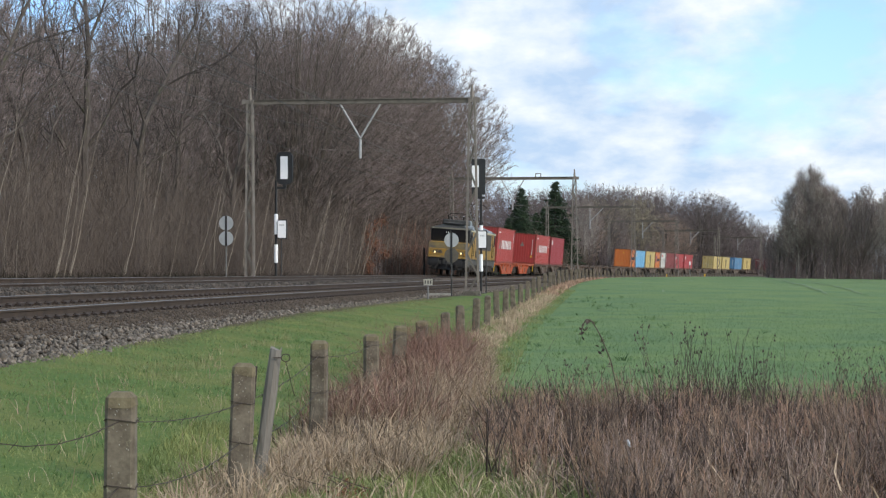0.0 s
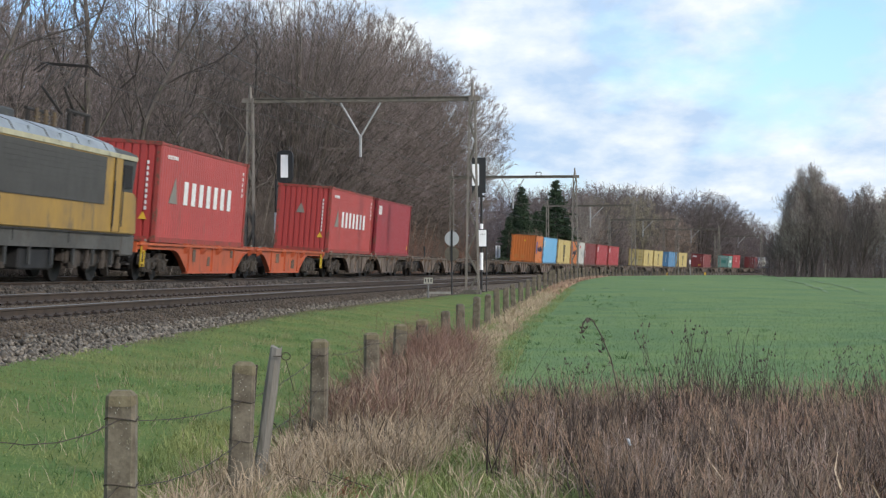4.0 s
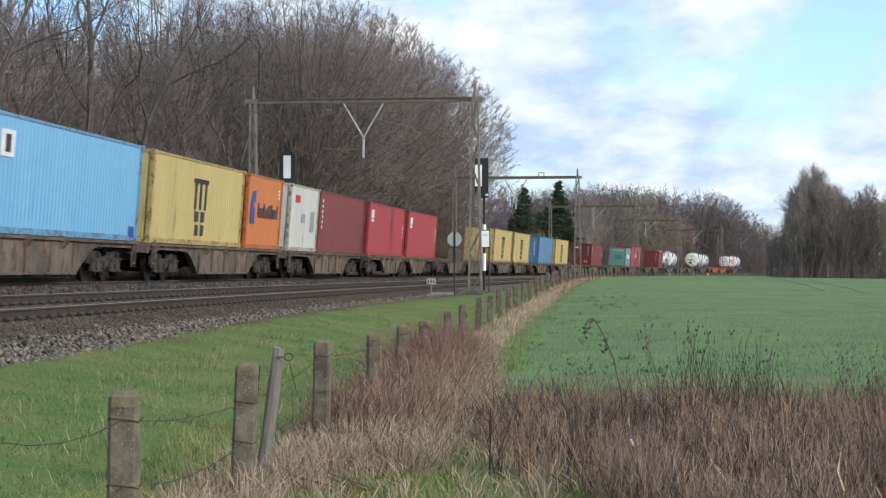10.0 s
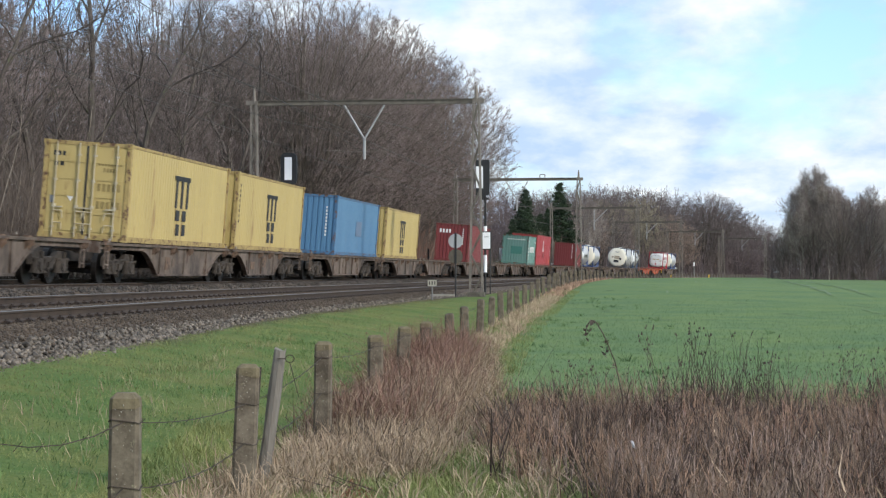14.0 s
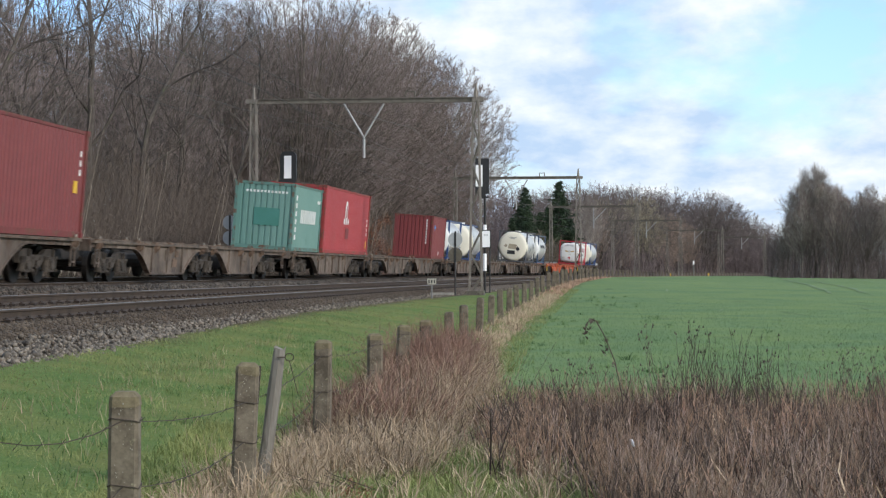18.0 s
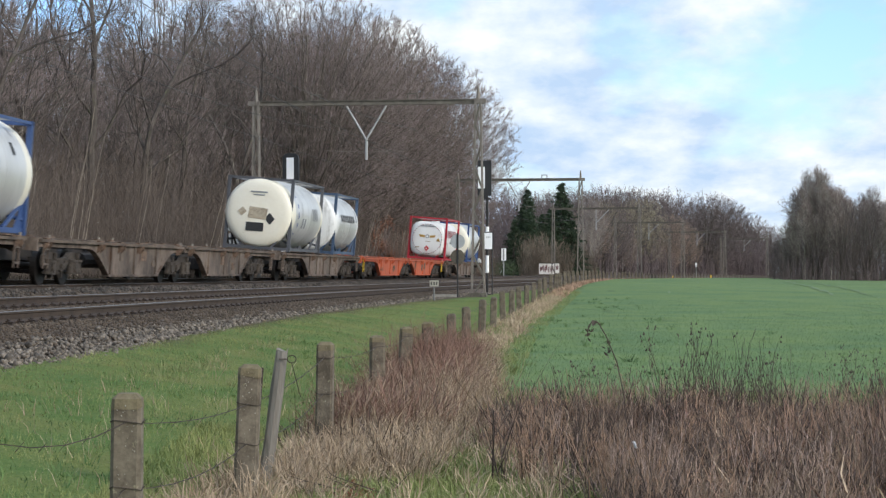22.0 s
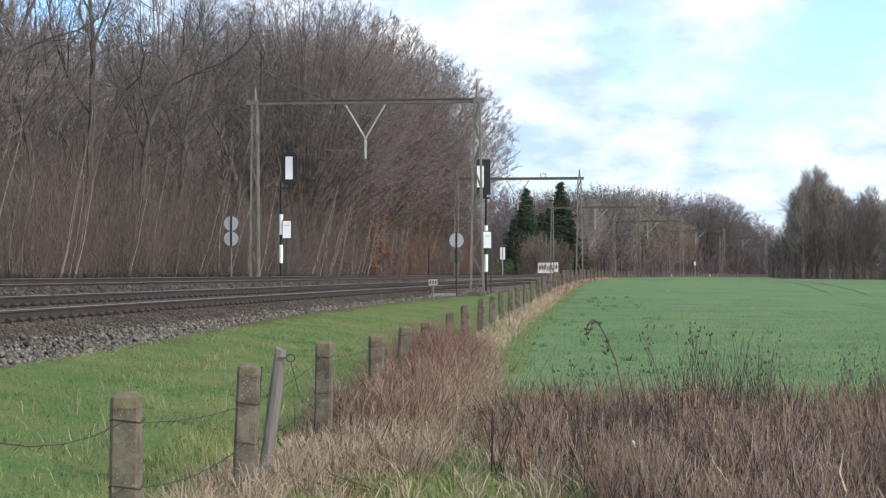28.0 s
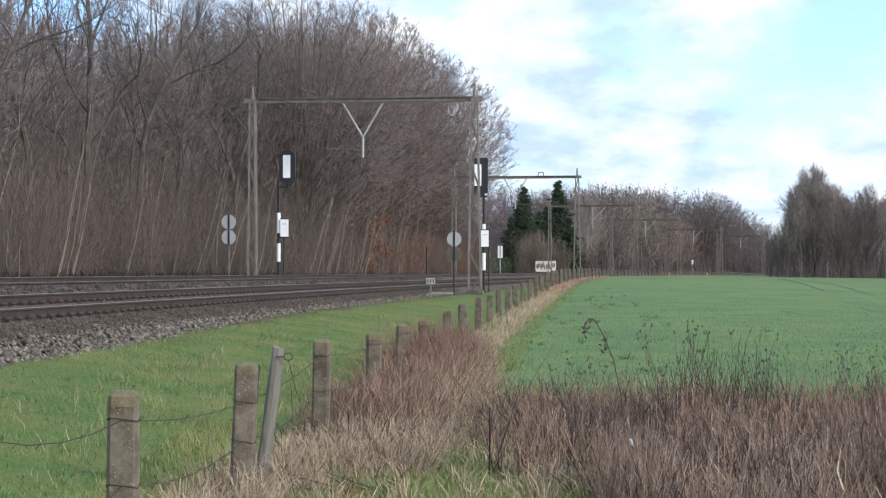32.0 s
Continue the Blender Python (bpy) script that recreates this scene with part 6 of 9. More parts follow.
ivy_mat = mat("evergreen_leaves", (0.03, 0.055, 0.02), (0.06, 0.09, 0.03), rough=0.7, scale=3, fine=12, bump=0, vary=0.3)


def stick(V, F, p, q, r0, r1, n=3):
    d = (q - p)
    if d.length < 1e-6:
        return
    d.normalize()
    a = d.orthogonal().normalized(); b = d.cross(a)
    i0 = len(V)
    for o, r in ((p, r0), (q, r1)):
        for k in range(n):
            t = k * math.tau / n
            V.append(tuple(o + (a * math.cos(t) + b * math.sin(t)) * r))
    for k in range(n):
        F.append((i0 + k, i0 + (k + 1) % n, i0 + n + (k + 1) % n, i0 + n + k))


def shred(V, F, p, q, w, rnd):
    """A twig too thin to show its roundness."""
    d = (q - p).normalized()
    a = d.cross(Vector((rnd.uniform(-1, 1), rnd.uniform(-1, 1), rnd.uniform(-1, 1)))).normalized() * w
    i0 = len(V)
    V.extend((tuple(p - a), tuple(p + a), tuple(q)))
    F.append((i0, i0 + 1, i0 + 2))


def bent(V, F, pts, radii, n=4):
    """One stem through the points, with shared rings."""
    i0 = len(V)
    for p, r in zip(pts, radii):
        for k in range(n):
            a = k * math.tau / n
            V.append((p.x + r * math.cos(a), p.y + r * math.sin(a), p.z))
    for j in range(len(pts) - 1):
        for k in range(n):
            F.append((i0 + j * n + k, i0 + j * n + (k + 1) % n, i0 + (j + 1) * n + (k + 1) % n, i0 + (j + 1) * n + k))


def spike(V, F, p, q, r):
    d = (q - p).normalized()
    a = d.orthogonal().normalized(); b = d.cross(a)
    i0 = len(V)
    for k in range(3):
        t = k * math.tau / 3
        V.append(tuple(p + (a * math.cos(t) + b * math.sin(t)) * r))
    V.append(tuple(q))
    for k in range(3):
        F.append((i0 + k, i0 + (k + 1) % 3, i0 + 3))


def grown_tree(seed, h, reach, r0, first=0.25, per=1.5, up0=0.8, crook=0.22, kids=(2, 2), twigs=10, twig=0.55, r_twig=0.007, top=0.8, thick=0.5, droop=0.0, sway=0.07):
    """Verts and faces of trunk with limbs, and of twigs, for a leafless tree that forks from limb to branch to branchlet."""
    rnd = random.Random(seed)
    TV, TF, CV, CF = [], [], [], []

    def jit(k):
        return Vector((rnd.uniform(-k, k), rnd.uniform(-k, k), rnd.uniform(-k, k)))

    def aside(d, lo, hi):
        a = rnd.uniform(lo, hi)
        w = d.cross(Vector((rnd.uniform(-1, 1), rnd.uniform(-1, 1), rnd.uniform(-1, 1)))).normalized()
        return (d * math.cos(a) + w * math.sin(a) + Vector((0, 0, 0.16))).normalized()

    def branchlet(p, d, length, r):
        q = p + d * length * 0.5
        d2 = (d + jit(0.25) + Vector((0, 0, 0.1 - droop))).normalized()
        e = q + d2 * length * 0.5
        stick(TV, TF, p, q, r, r * 0.7)
        spike(TV, TF, q, e, r * 0.7)
        for k in range(twigs):
            u = rnd.uniform(0.15, 1.0)
            o = p.lerp(q, u * 2) if u < 0.5 else q.lerp(e, u * 2 - 1)
            w = aside(d2, 0.2, 0.85) - Vector((0, 0, droop))
            shred(CV, CF, o, o + w * twig * rnd.uniform(0.5, 1.25), r_twig, rnd)

    def grow(p, d, length, r, level):
        n = (7, 4)[level]
        for i in range(n):
            q = p + d * (length / n)
            r1 = r * (0.8 if level == 0 else 0.74)
            stick(TV, TF, p, q, r, r1, (5, 3)[level])
            p, r = q, r1
            d = (d + jit(crook) + Vector((0, 0, 0.13))).normalized()
            if level == 0 and (i == 0 or i == 2):
                continue
            for _ in range(kids[level] if i < n - 1 else kids[level] + 1):
                side = aside(d, 0.35, 1.05) if i < n - 1 else aside(d, 0.05, 0.5)
                ln = length * rnd.uniform(0.34, 0.56) * (1.15 - 0.45 * i / n)
                if level == 0:
                    grow(p, side, ln * 1.15, max(r * 0.6, 0.014), 1)
                else:
                    branchlet(p, side, max(ln * 1.2, 0.9), max(r * 0.62, r_twig * 1.5))
    p, d, r = Vector((0, 0, -0.3)), Vector((0, 0, 1)), r0
    n, turn, due = 10, rnd.uniform(0, 6), 0.0
    for i in range(n):
        q = p + d * (h * top / n)
        r1 = r * 0.86
        stick(TV, TF, p, q, r, r1, 7)
        u = (i + 1) / n
        if u > first:
            due += per
            while due >= 1:
                due -= 1
                turn += 2.4 + rnd.uniform(-0.5, 0.5)
                grow(q, Vector((math.cos(turn), math.sin(turn), up0 + 0.8 * u)).normalized(), reach * (1.2 - 0.6 * u) * rnd.uniform(0.75, 1.1), r1 * thick * rnd.uniform(0.75, 1.1), 0)
        p, r = q, r1
        d = (d + jit(sway) + Vector((0, 0, 0.3 * sway))).normalized()
    grow(p, d, h * (1 - top), r, 0)
    return TV, TF, CV, CF


def dome_tree(seed, h, rad, low, limbs, subs, twigs, r_twig, r0=0.24):
    """A leafless tree whose limbs all end on a rounded, slightly lumpy crown."""
    rnd = random.Random(seed)
    TV, TF, CV, CF = [], [], [], []

    def jit(k):
        return Vector((rnd.uniform(-k, k), rnd.uniform(-k, k), rnd.uniform(-k, k)))
    zc = h * 0.58
    stick(TV, TF, Vector((0, 0, -0.3)), Vector((0, 0, h * 0.35)), r0, r0 * 0.7, 7)
    stick(TV, TF, Vector((0, 0, h * 0.35)), Vector((rnd.uniform(-0.4, 0.4), rnd.uniform(-0.4, 0.4), h * 0.8)), r0 * 0.7, r0 * 0.2, 6)
    for i in range(limbs):
        up = -0.75 + 1.75 * (i + 0.5) / limbs
        a = i * 2.39996 + rnd.uniform(-0.3, 0.3)
        c = math.sqrt(max(0.0, 1 - up * up))
        way = Vector((c * math.cos(a), c * math.sin(a), up))
        lump = 0.93 + 0.07 * math.sin(3 * a + seed) * c + rnd.uniform(-0.05, 0.03)
        end = Vector((way.x * rad * lump, way.y * rad * lump, zc + way.z * ((h - zc) if up > 0 else (zc - low)) * lump))
        p = Vector((way.x * 0.5, way.y * 0.5, min(h * 0.45, max(0.2, end.z * rnd.uniform(0.05, 0.4)))))
        start, r = p, r0 * 0.34 * rnd.uniform(0.7, 1.1)
        bow = Vector((end.x * 0.45, end.y * 0.45, start.z + (end.z - start.z) * 0.72 + 0.4))
        for k in range(1, 6):
            u = k / 5
            q = start * (1 - u) ** 2 + bow * 2 * u * (1 - u) + end * u * u + jit(0.22 * (1 - u * 0.6))
            stick(TV, TF, p, q, r, r * 0.72, 4)
            r *= 0.72
            if k > 1:
                for _ in range(subs + (k > 3) * subs):
                    m = p.lerp(q, rnd.random())
                    w = jit(1.0)
                    if k > 3:
                        w -= way * w.dot(way)
                    w = (w + way * 0.35 + Vector((0, 0, 0.3))).normalized()
                    e = m + w * rad * rnd.uniform(0.12, 0.27)
                    d = Vector((e.x / rad, e.y / rad, (e.z - zc) / (h - zc)))
                    if d.length > 0.97:
                        e = m + (e - m) * 0.3
                    knee = m.lerp(e, 0.5) + jit(0.16 * (e - m).length)
                    stick(TV, TF, m, knee, max(r * 0.45, r_twig), max(r * 0.25, r_twig * 0.7), 3)
                    spike(TV, TF, knee, e, max(r * 0.25, r_twig * 0.7))
                    for _ in range(twigs):
                        u = rnd.uniform(0.15, 1.0)
                        o = m.lerp(knee, u * 2) if u < 0.5 else knee.lerp(e, u * 2 - 1)
                        v = (way * 0.2 + w * 0.3 + jit(0.75) + Vector((0, 0, 0.6))).normalized()
                        ln = rnd.uniform(0.2, 0.55)
                        t = o + v * ln
                        if Vector((t.x / rad, t.y / rad, (t.z - zc) / (h - zc))).length > 0.98:
                            ln *= 0.3
                        shred(CV, CF, o, o + v * ln, r_twig, rnd)
            p = q
    return TV, TF, CV, CF


def as_triangles(V, F):
    T = []
    for f in F:
        T.append(f[:3])
        if len(f) == 4:
            T.append((f[0], f[2], f[3]))
    return np.array(V, float), np.array(T)


def merged(name, sets, material, label, category):
    """Many copies joined into one mesh. sets: (verts, triangles, list of poses)."""
    VV, TT, n = [], [], 0
    for V, T, poses in sets:
        for m in poses:
            a = np.array(m)
            VV.append(V @ a[:3, :3].T + a[:3, 3])
            TT.append(T + n)
            n += len(V)
    V, T = np.concatenate(VV), np.concatenate(TT)
    me = bpy.data.meshes.new(name)
    me.vertices.add(len(V)); me.vertices.foreach_set("co", V.ravel().astype(np.float32))
    me.loops.add(len(T) * 3); me.polygons.add(len(T))
    me.loops.foreach_set("vertex_index", T.ravel().astype(np.int32))
    me.polygons.foreach_set("loop_start", (np.arange(len(T)) * 3).astype(np.int32))
    me.update(calc_edges=True)
    me.materials.append(material)
    return tagged(new(name, me), label, category, kind="stuff")


def set_pose(p, rnd, lo, hi, lean=3, turn=math.pi):
    k = rnd.uniform(lo, hi)
    return Matrix.Translation(p) @ Matrix.Rotation(rnd.uniform(-turn, turn), 4, "Z") @ Matrix.Rotation(radians(rnd.uniform(-lean, lean)), 4, "X") @ Matrix.Diagonal((k, k, k * rnd.uniform(0.94, 1.06), 1))


def tree_thing(name, label, category, data, group, trunk_mat=None, crown_mat=None):
    t = thing(name, label, category, group)
    raw("trunk", data[0], data[1], trunk_mat or bark_mat, t)
    raw("crown", data[2], data[3], crown_mat or twig_mat, t)
    return t


def ground_at(x, y):
    return Vector((x, y, float(ground_z(x, y))))


def wood_place(s, lat):
    p = at(s, lat)
    return ground_at(p.x, p.y)


def plant_at(proto, p, rnd, lo=0.85, hi=1.15, lean=3):
    k = rnd.uniform(lo, hi)
    m = Matrix.Translation(p) @ Matrix.Rotation(rnd.uniform(0, math.tau), 4, "Z") @ Matrix.Rotation(radians(rnd.uniform(-lean, lean)), 4, "X")
    c = copy_thing(proto, m)
    c.scale = (k, k, k * rnd.uniform(0.94, 1.06))
    return c


def brush(seed, stems, h, width, r=0.012, lean=0.12, twigs=14, r_twig=0.008, tilt=0.0):
    rnd = random.Random(seed)
    V, F = [], []
    for _ in range(stems):
        a, d = rnd.uniform(0, math.tau), width * math.sqrt(rnd.random())
        p = Vector((d * math.cos(a), d * math.sin(a), -0.1))
        w = Vector((rnd.gauss(tilt, lean), rnd.gauss(0, lean), 1)).normalized()
        hh = h * rnd.uniform(0.4, 1.0)
        rr = r * rnd.uniform(0.6, 1.7) * (0.5 + hh / h)
        pts = [p]
        for i in range(4):
            q = p + w * (hh / 4)
            stick(V, F, p, q, rr, rr * 0.75)
            p, rr = q, rr * 0.75
            pts.append(q)
            w = (w + Vector((rnd.gauss(0, 0.07), rnd.gauss(0, 0.07), 0.02))).normalized()
        for _ in range(twigs):
            i = rnd.randrange(1, 5)
            q = pts[i - 1].lerp(pts[i], rnd.random())
            e = q + Vector((rnd.uniform(-1, 1), rnd.uniform(-1, 1), rnd.uniform(0.6, 2.2))).normalized() * rnd.uniform(0.35, 1.2)
            shred(V, F, q, e, r_twig * 1.2, rnd)
    return V, F


def leaf_cloud(V, F, rnd, centre, size, n, leaf, stretch=1.0):
    for _ in range(n):
        d = Vector((rnd.gauss(0, 1), rnd.gauss(0, 1), rnd.gauss(0, 1) * stretch))
        p = Vector(centre) + d * size * 0.45
        a = Vector((rnd.uniform(-1, 1), rnd.uniform(-1, 1), rnd.uniform(-1, 1))).normalized()
        b = a.orthogonal().normalized()
        c = a.cross(b) * 0.35
        i0 = len(V)
        V.extend([tuple(p - b * leaf), tuple(p + c * leaf), tuple(p + b * leaf), tuple(p - c * leaf + a * leaf * 0.3)])
        F.append((i0, i0 + 1, i0 + 2, i0 + 3))


def spruce(seed, h, w):
    """Trunk, and whorls of drooping boughs set with needle sprays."""
    rnd = random.Random(seed)
    TV, TF, CV, CF = [], [], [], []
    stick(TV, TF, Vector((0, 0, -0.2)), Vector((0, 0, h)), 0.16, 0.02, 7)
    z = h * 0.04
    while z < h * 0.98:
        u = z / h
        for k in range(4):
            a = rnd.uniform(0, math.tau)
            ln = w * (1 - u) ** 0.9 * rnd.uniform(0.5, 1.15) + 0.15
            p = Vector((0, 0, z + rnd.uniform(-0.3, 0.3)))
            e = p + Vector((math.cos(a) * ln, math.sin(a) * ln, -0.18 * ln + 0.25 * u))
            stick(TV, TF, p, e, 0.03, 0.008)
            for _ in range(13):
                t = rnd.uniform(0.2, 1.0)
                q = p.lerp(e, t)
                f = q + Vector((rnd.gauss(0, 0.3), rnd.gauss(0, 0.3), rnd.uniform(-0.5, 0.2)))
                spike(CV, CF, q, f, 0.085)
        z += h * 0.0125
    return TV, TF, CV, CF


def make_woods():
    rnd = random.Random(5)
    near = [tree_thing("bare_tree", "tall leafless oak with crooked dark limbs and fine twigs", "tree", grown_tree(i, 19.0, 8.6, 0.33, first=0.18, per=0.95, crook=0.46, kids=(2, 1), thick=0.7, twigs=3, r_twig=0.0055, sway=0.17), "trees of the wood") for i in range(4)]
    mid = [tree_thing("bare_tree", "leafless tree with a haze of fine twigs", "tree", grown_tree(5 + i, 11.6, 6.4, 0.2, first=0.12, per=1.4, crook=0.36, twigs=7, r_twig=0.0075), "trees of the wood") for i in range(3)]
    deep = [tree_thing("bare_tree", "leafless deciduous tree deep in the wood", "tree", grown_tree(10 + i, 13.6, 5.4, 0.16, first=0.15, per=1.2, up0=0.7, kids=(2, 1), twigs=8, twig=0.7, r_twig=0.012), "trees of the wood") for i in range(3)]
    beech = [tree_thing("bare_tree", "broad leafless beech with a dense rounded crown of upright twigs", "tree", dome_tree(30 + i, 20.0, 8.15, 1.5, 150, 4, 21, 0.0072), "trees of the wood", beech_bark, beech_twig) for i in range(3)]
    back = [tree_thing("bare_tree", "leafless beech behind the dome of the wood", "tree", dome_tree(35 + i, 20.0, 8.15, 1.5, 80, 3, 6, 0.013), "trees of the wood", beech_bark, beech_twig) for i in range(2)]
    mats = (thicket_mat, thicket_mat, pale_mat, thicket_mat)
    packs = [as_triangles(*brush(20 + i, (44, 44, 20, 46)[i], 7.2, 2.0, r=0.0105, twigs=18, r_twig=0.0065, tilt=(0.08, 0.16, 0.12, 0.06)[i])) for i in range(4)]
    # tall trees, row behind row beside the train's track
    for row, lat in enumerate((-12.5, -17.5, -23.0, -29.5, -37)):
        s = -30 + rnd.uniform(0, 4)
        while s < (93 if row == 0 else 84 if row == 1 else 76):
            plant_at(near[rnd.randrange(4)] if row == 0 else (mid if row == 1 else deep)[rnd.randrange(3)], wood_place(s, lat + rnd.uniform(-1.6, 1.6)), rnd, 0.86, 1.14)
            s += rnd.uniform(7.0, 10.0) if row < 2 else rnd.uniform(4.6, 6.6) if row < 3 else rnd.uniform(5.0, 7.5)
    # broad crowns that end the wood in a dome
    for lat, s0, s1 in ((-11.5, 82, 143), (-20, 76, 156), (-29, 72, 160)):
        s = s0
        while s < s1:
            k = float(np.interp(s, (95, 110, 125, 140), (1.12, 1.18, 1.19, 1.16)))
            plant_at(beech[rnd.randrange(3)] if lat > -25 else back[rnd.randrange(2)], wood_place(s, lat + rnd.uniform(-1.0, 1.0)), rnd, 0.97 * k, 1.02 * k, 1)
            s += rnd.uniform(6.8, 7.6) if lat > -15 else rnd.uniform(9, 10)
    # thicket along the ballast
    for lat, step in ((-6.6, 2.2), (-8.6, 2.4), (-11.0, 2.8), (-14.0, 3.6), (-19.0, 4.2), (-27.0, 7.0), (-37.0, 9.0)):
        poses = [[], [], [], []]
        s = -44 + rnd.uniform(0, 2)
        while s < (150 if lat > -20 else 168):
            k = rnd.random()
            i = 0 if k < 0.36 else 1 if k < 0.72 else 2 if k < 0.84 else 3
            z = 0.62 if lat > -8 else 0.85 if lat > -10 else 1.05 if lat > -17 else 1.2 if lat > -30 else 1.3
            poses[i if lat > -17 else 3].append(set_pose(wood_place(s, lat + rnd.uniform(-0.7, 0.7)), rnd, 0.8 * z, 1.1 * z, 4, 0.6))
            s += step * rnd.uniform(0.8, 1.2)
        for i in (0, 2, 3):
            sets = [(*packs[q], poses[q]) for q in ((0, 1) if i == 0 else (i,)) if poses[q]]
            if sets:
                merged("thicket", sets, mats[i], ("dense leafless brown thicket at the edge of the wood", "", "pale upright stems in the thicket", "dark tangled thicket deeper in the wood")[i], "thicket")
    # pale leaning saplings before the thicket
    rs = random.Random(31)
    saps = []
    for i in range(4):
        SV, SF, KV, KF = [], [], [], []
        p, w, r = Vector((0, 0, -0.1)), Vector((rs.uniform(0.08, 0.26), rs.uniform(-0.05, 0.05), 1)).normalized(), 0.017
        way, girth = [p], [r]
        for k in range(9):
            q = p + w * 0.78
            way.append(q); girth.append(r * 0.88)
            if k > 1:
                for _ in range(3):
                    o = p.lerp(q, rs.random())
                    v = (w + Vector((rs.uniform(-0.6, 0.6), rs.uniform(-0.6, 0.6), 0.2))).normalized()
                    spike(KV, KF, o, o + v * rs.uniform(0.5, 1.3), 0.007)
            p, r = q, r * 0.88
            w = (w + Vector((rs.gauss(0, 0.07), rs.gauss(0, 0.07), 0.0))).normalized()
        bent(SV, SF, way, girth)
        saps.append(tree_thing("birch_sapling", "slim pale birch sapling leaning over the thicket", "sapling", (SV, SF, KV, KF), "birch saplings", pale_bark, thicket_mat))
    spots = [(rs.uniform(-5, 108), rs.uniform(-6.6, -5.2)) for _ in range(38)] + [(rs.uniform(15, 105), rs.uniform(-7.2, -5.4)) for _ in range(26)]
    for i, (s, lat) in enumerate(spots):
        m = Matrix.Translation(wood_place(s, lat)) @ Matrix.Rotation(rs.uniform(-0.7, 0.7), 4, "Z")
        c = copy_thing(saps[i % 4], m) if i > 3 else saps[i]
        c.matrix_world = m
        k = rs.uniform(0.5, 1.0)
        c.scale = (k, k, k)
    # reddish young growth
    pack = as_triangles(*brush(140, 30, 6.0, 1.6, r=0.011, lean=0.13, tilt=0.15, twigs=14))
    rust_twig = mat("reddish_twigs", (0.17, 0.085, 0.06), (0.26, 0.145, 0.105), rough=0.95, scale=0.5, fine=6, bump=0, vary=0.3)
    merged("thicket", [(*pack, [set_pose(wood_place(rs.uniform(88, 126), rs.uniform(-8.0, -5.6)), rs, 0.6, 0.95, 4, 0.6) for _ in range(15)])], rust_twig, "reddish young growth before the wood", "thicket")
    # copper-leaved shrub
    rn = random.Random(8)
    g = thing("copper_beech_shrub", "shrub holding dry copper-brown leaves", "shrub", "", Matrix.Translation(wood_place(79.0, -5.4)))
    V, F = brush(77, 16, 5.2, 0.7, lean=0.1, twigs=10)
    raw("stem", V, F, twig_mat, g)
    V, F = [], []
    for z in (0.6, 1.2, 1.8, 2.4, 3.0, 3.6, 4.3):
        for _ in range(3):
            leaf_cloud(V, F, rn, (rn.uniform(-0.75, 0.75), rn.uniform(-0.5, 0.5), z + rn.uniform(-0.3, 0.3)), 0.5, 60, 0.09)
    raw("leaves", V, F, red_leaf, g)
    # spruces and evergreen scrub past the wood
    spr = [tree_thing("spruce", "dark green spruce behind the line", "conifer", spruce(40 + i, 12.0, 5.2), "spruces", crown_mat=needle_mat) for i in range(2)]
    for s, lat, k in ((219, -13.4, 1.08), (228, -9.9, 1.17), (214, -14.5, 0.7), (216, -12.8, 0.8), (224, -12.0, 0.76), (230, -8.4, 0.76), (226, -11.0, 0.82), (233, -10.4, 0.86), (222, -14.6, 0.84)):
        plant_at(spr[rnd.randrange(2)], wood_place(s, lat), rnd, k, k, 1)
    for i, (s, lat, k) in enumerate(((150, -8.5, 1.0), (158, -9.5, 0.9), (166, -8.5, 1.1), (240, -8.0, 1.1), (174, -9.5, 1.0), (250, -9.0, 0.8))):
        V, F = [], []
        for _ in range(30):
            leaf_cloud(V, F, rn, (rn.uniform(-2.2, 2.2), rn.uniform(-1.0, 1.0), rn.uniform(0.2, 1.6)), 0.7, 26, 0.11)
        for _ in range(12):
            spike(V, F, Vector((rn.uniform(-1.5, 1.5), 0, 0)), Vector((rn.uniform(-1.8, 1.8), 0, 1.5)), 0.03)
        o = tagged(raw("evergreen_bush", V, F, ivy_mat), "low evergreen bush beside the line", "bush", "evergreen bushes")
        o.matrix_world = Matrix.Translation(wood_place(s, lat)) @ Matrix.Diagonal((k, k, k, 1))
    # brown round shrubs by the cabinet
    V, F = brush(90, 130, 7.0, 2.3, r=0.013, lean=0.17, twigs=34, r_twig=0.016)
    big = tagged(raw("hazel_bush", V, F, mat("hazel_twigs", (0.13, 0.102, 0.075), (0.22, 0.176, 0.132), rough=0.95, scale=0.4, fine=5, bump=0, vary=0.3)), "broad leafless hazel bush behind the cabinet", "bush", "hazel bushes")
    for s, lat, k in ((196, -8.5, 0.95), (200, -5.8, 0.8), (205, -9.5, 0.85), (236, -7.0, 0.7)):
        plant_at(big, wood_place(s, lat), rnd, k, k, 2)
    # woods far behind the bend
    far_twig = mat("far_twigs", (0.1437, 0.1115, 0.1115), (0.2242, 0.1759, 0.1748), rough=0.95, scale=0.2, fine=3, bump=0, vary=0.3)
    fd = [dome_tree(50 + i, 16, 7.2, 1.0, 84, 2, 9, 0.014, 0.2) for i in range(3)]
    lite = [dome_tree(55 + i, 16, 6.8, 1.0, 28, 3, 5, 0.032, 0.2) for i in range(3)]
    far = [tree_thing("bare_tree", "distant leafless tree of the far wood", "tree", fd[i], "trees of the far wood", crown_mat=(far_twig, dark_twig, far_twig)[i]) for i in range(3)]
    fp = [as_triangles(d[0] + d[2], d[1] + [tuple(v + len(d[0]) for v in f) for f in d[3]]) for d in lite]
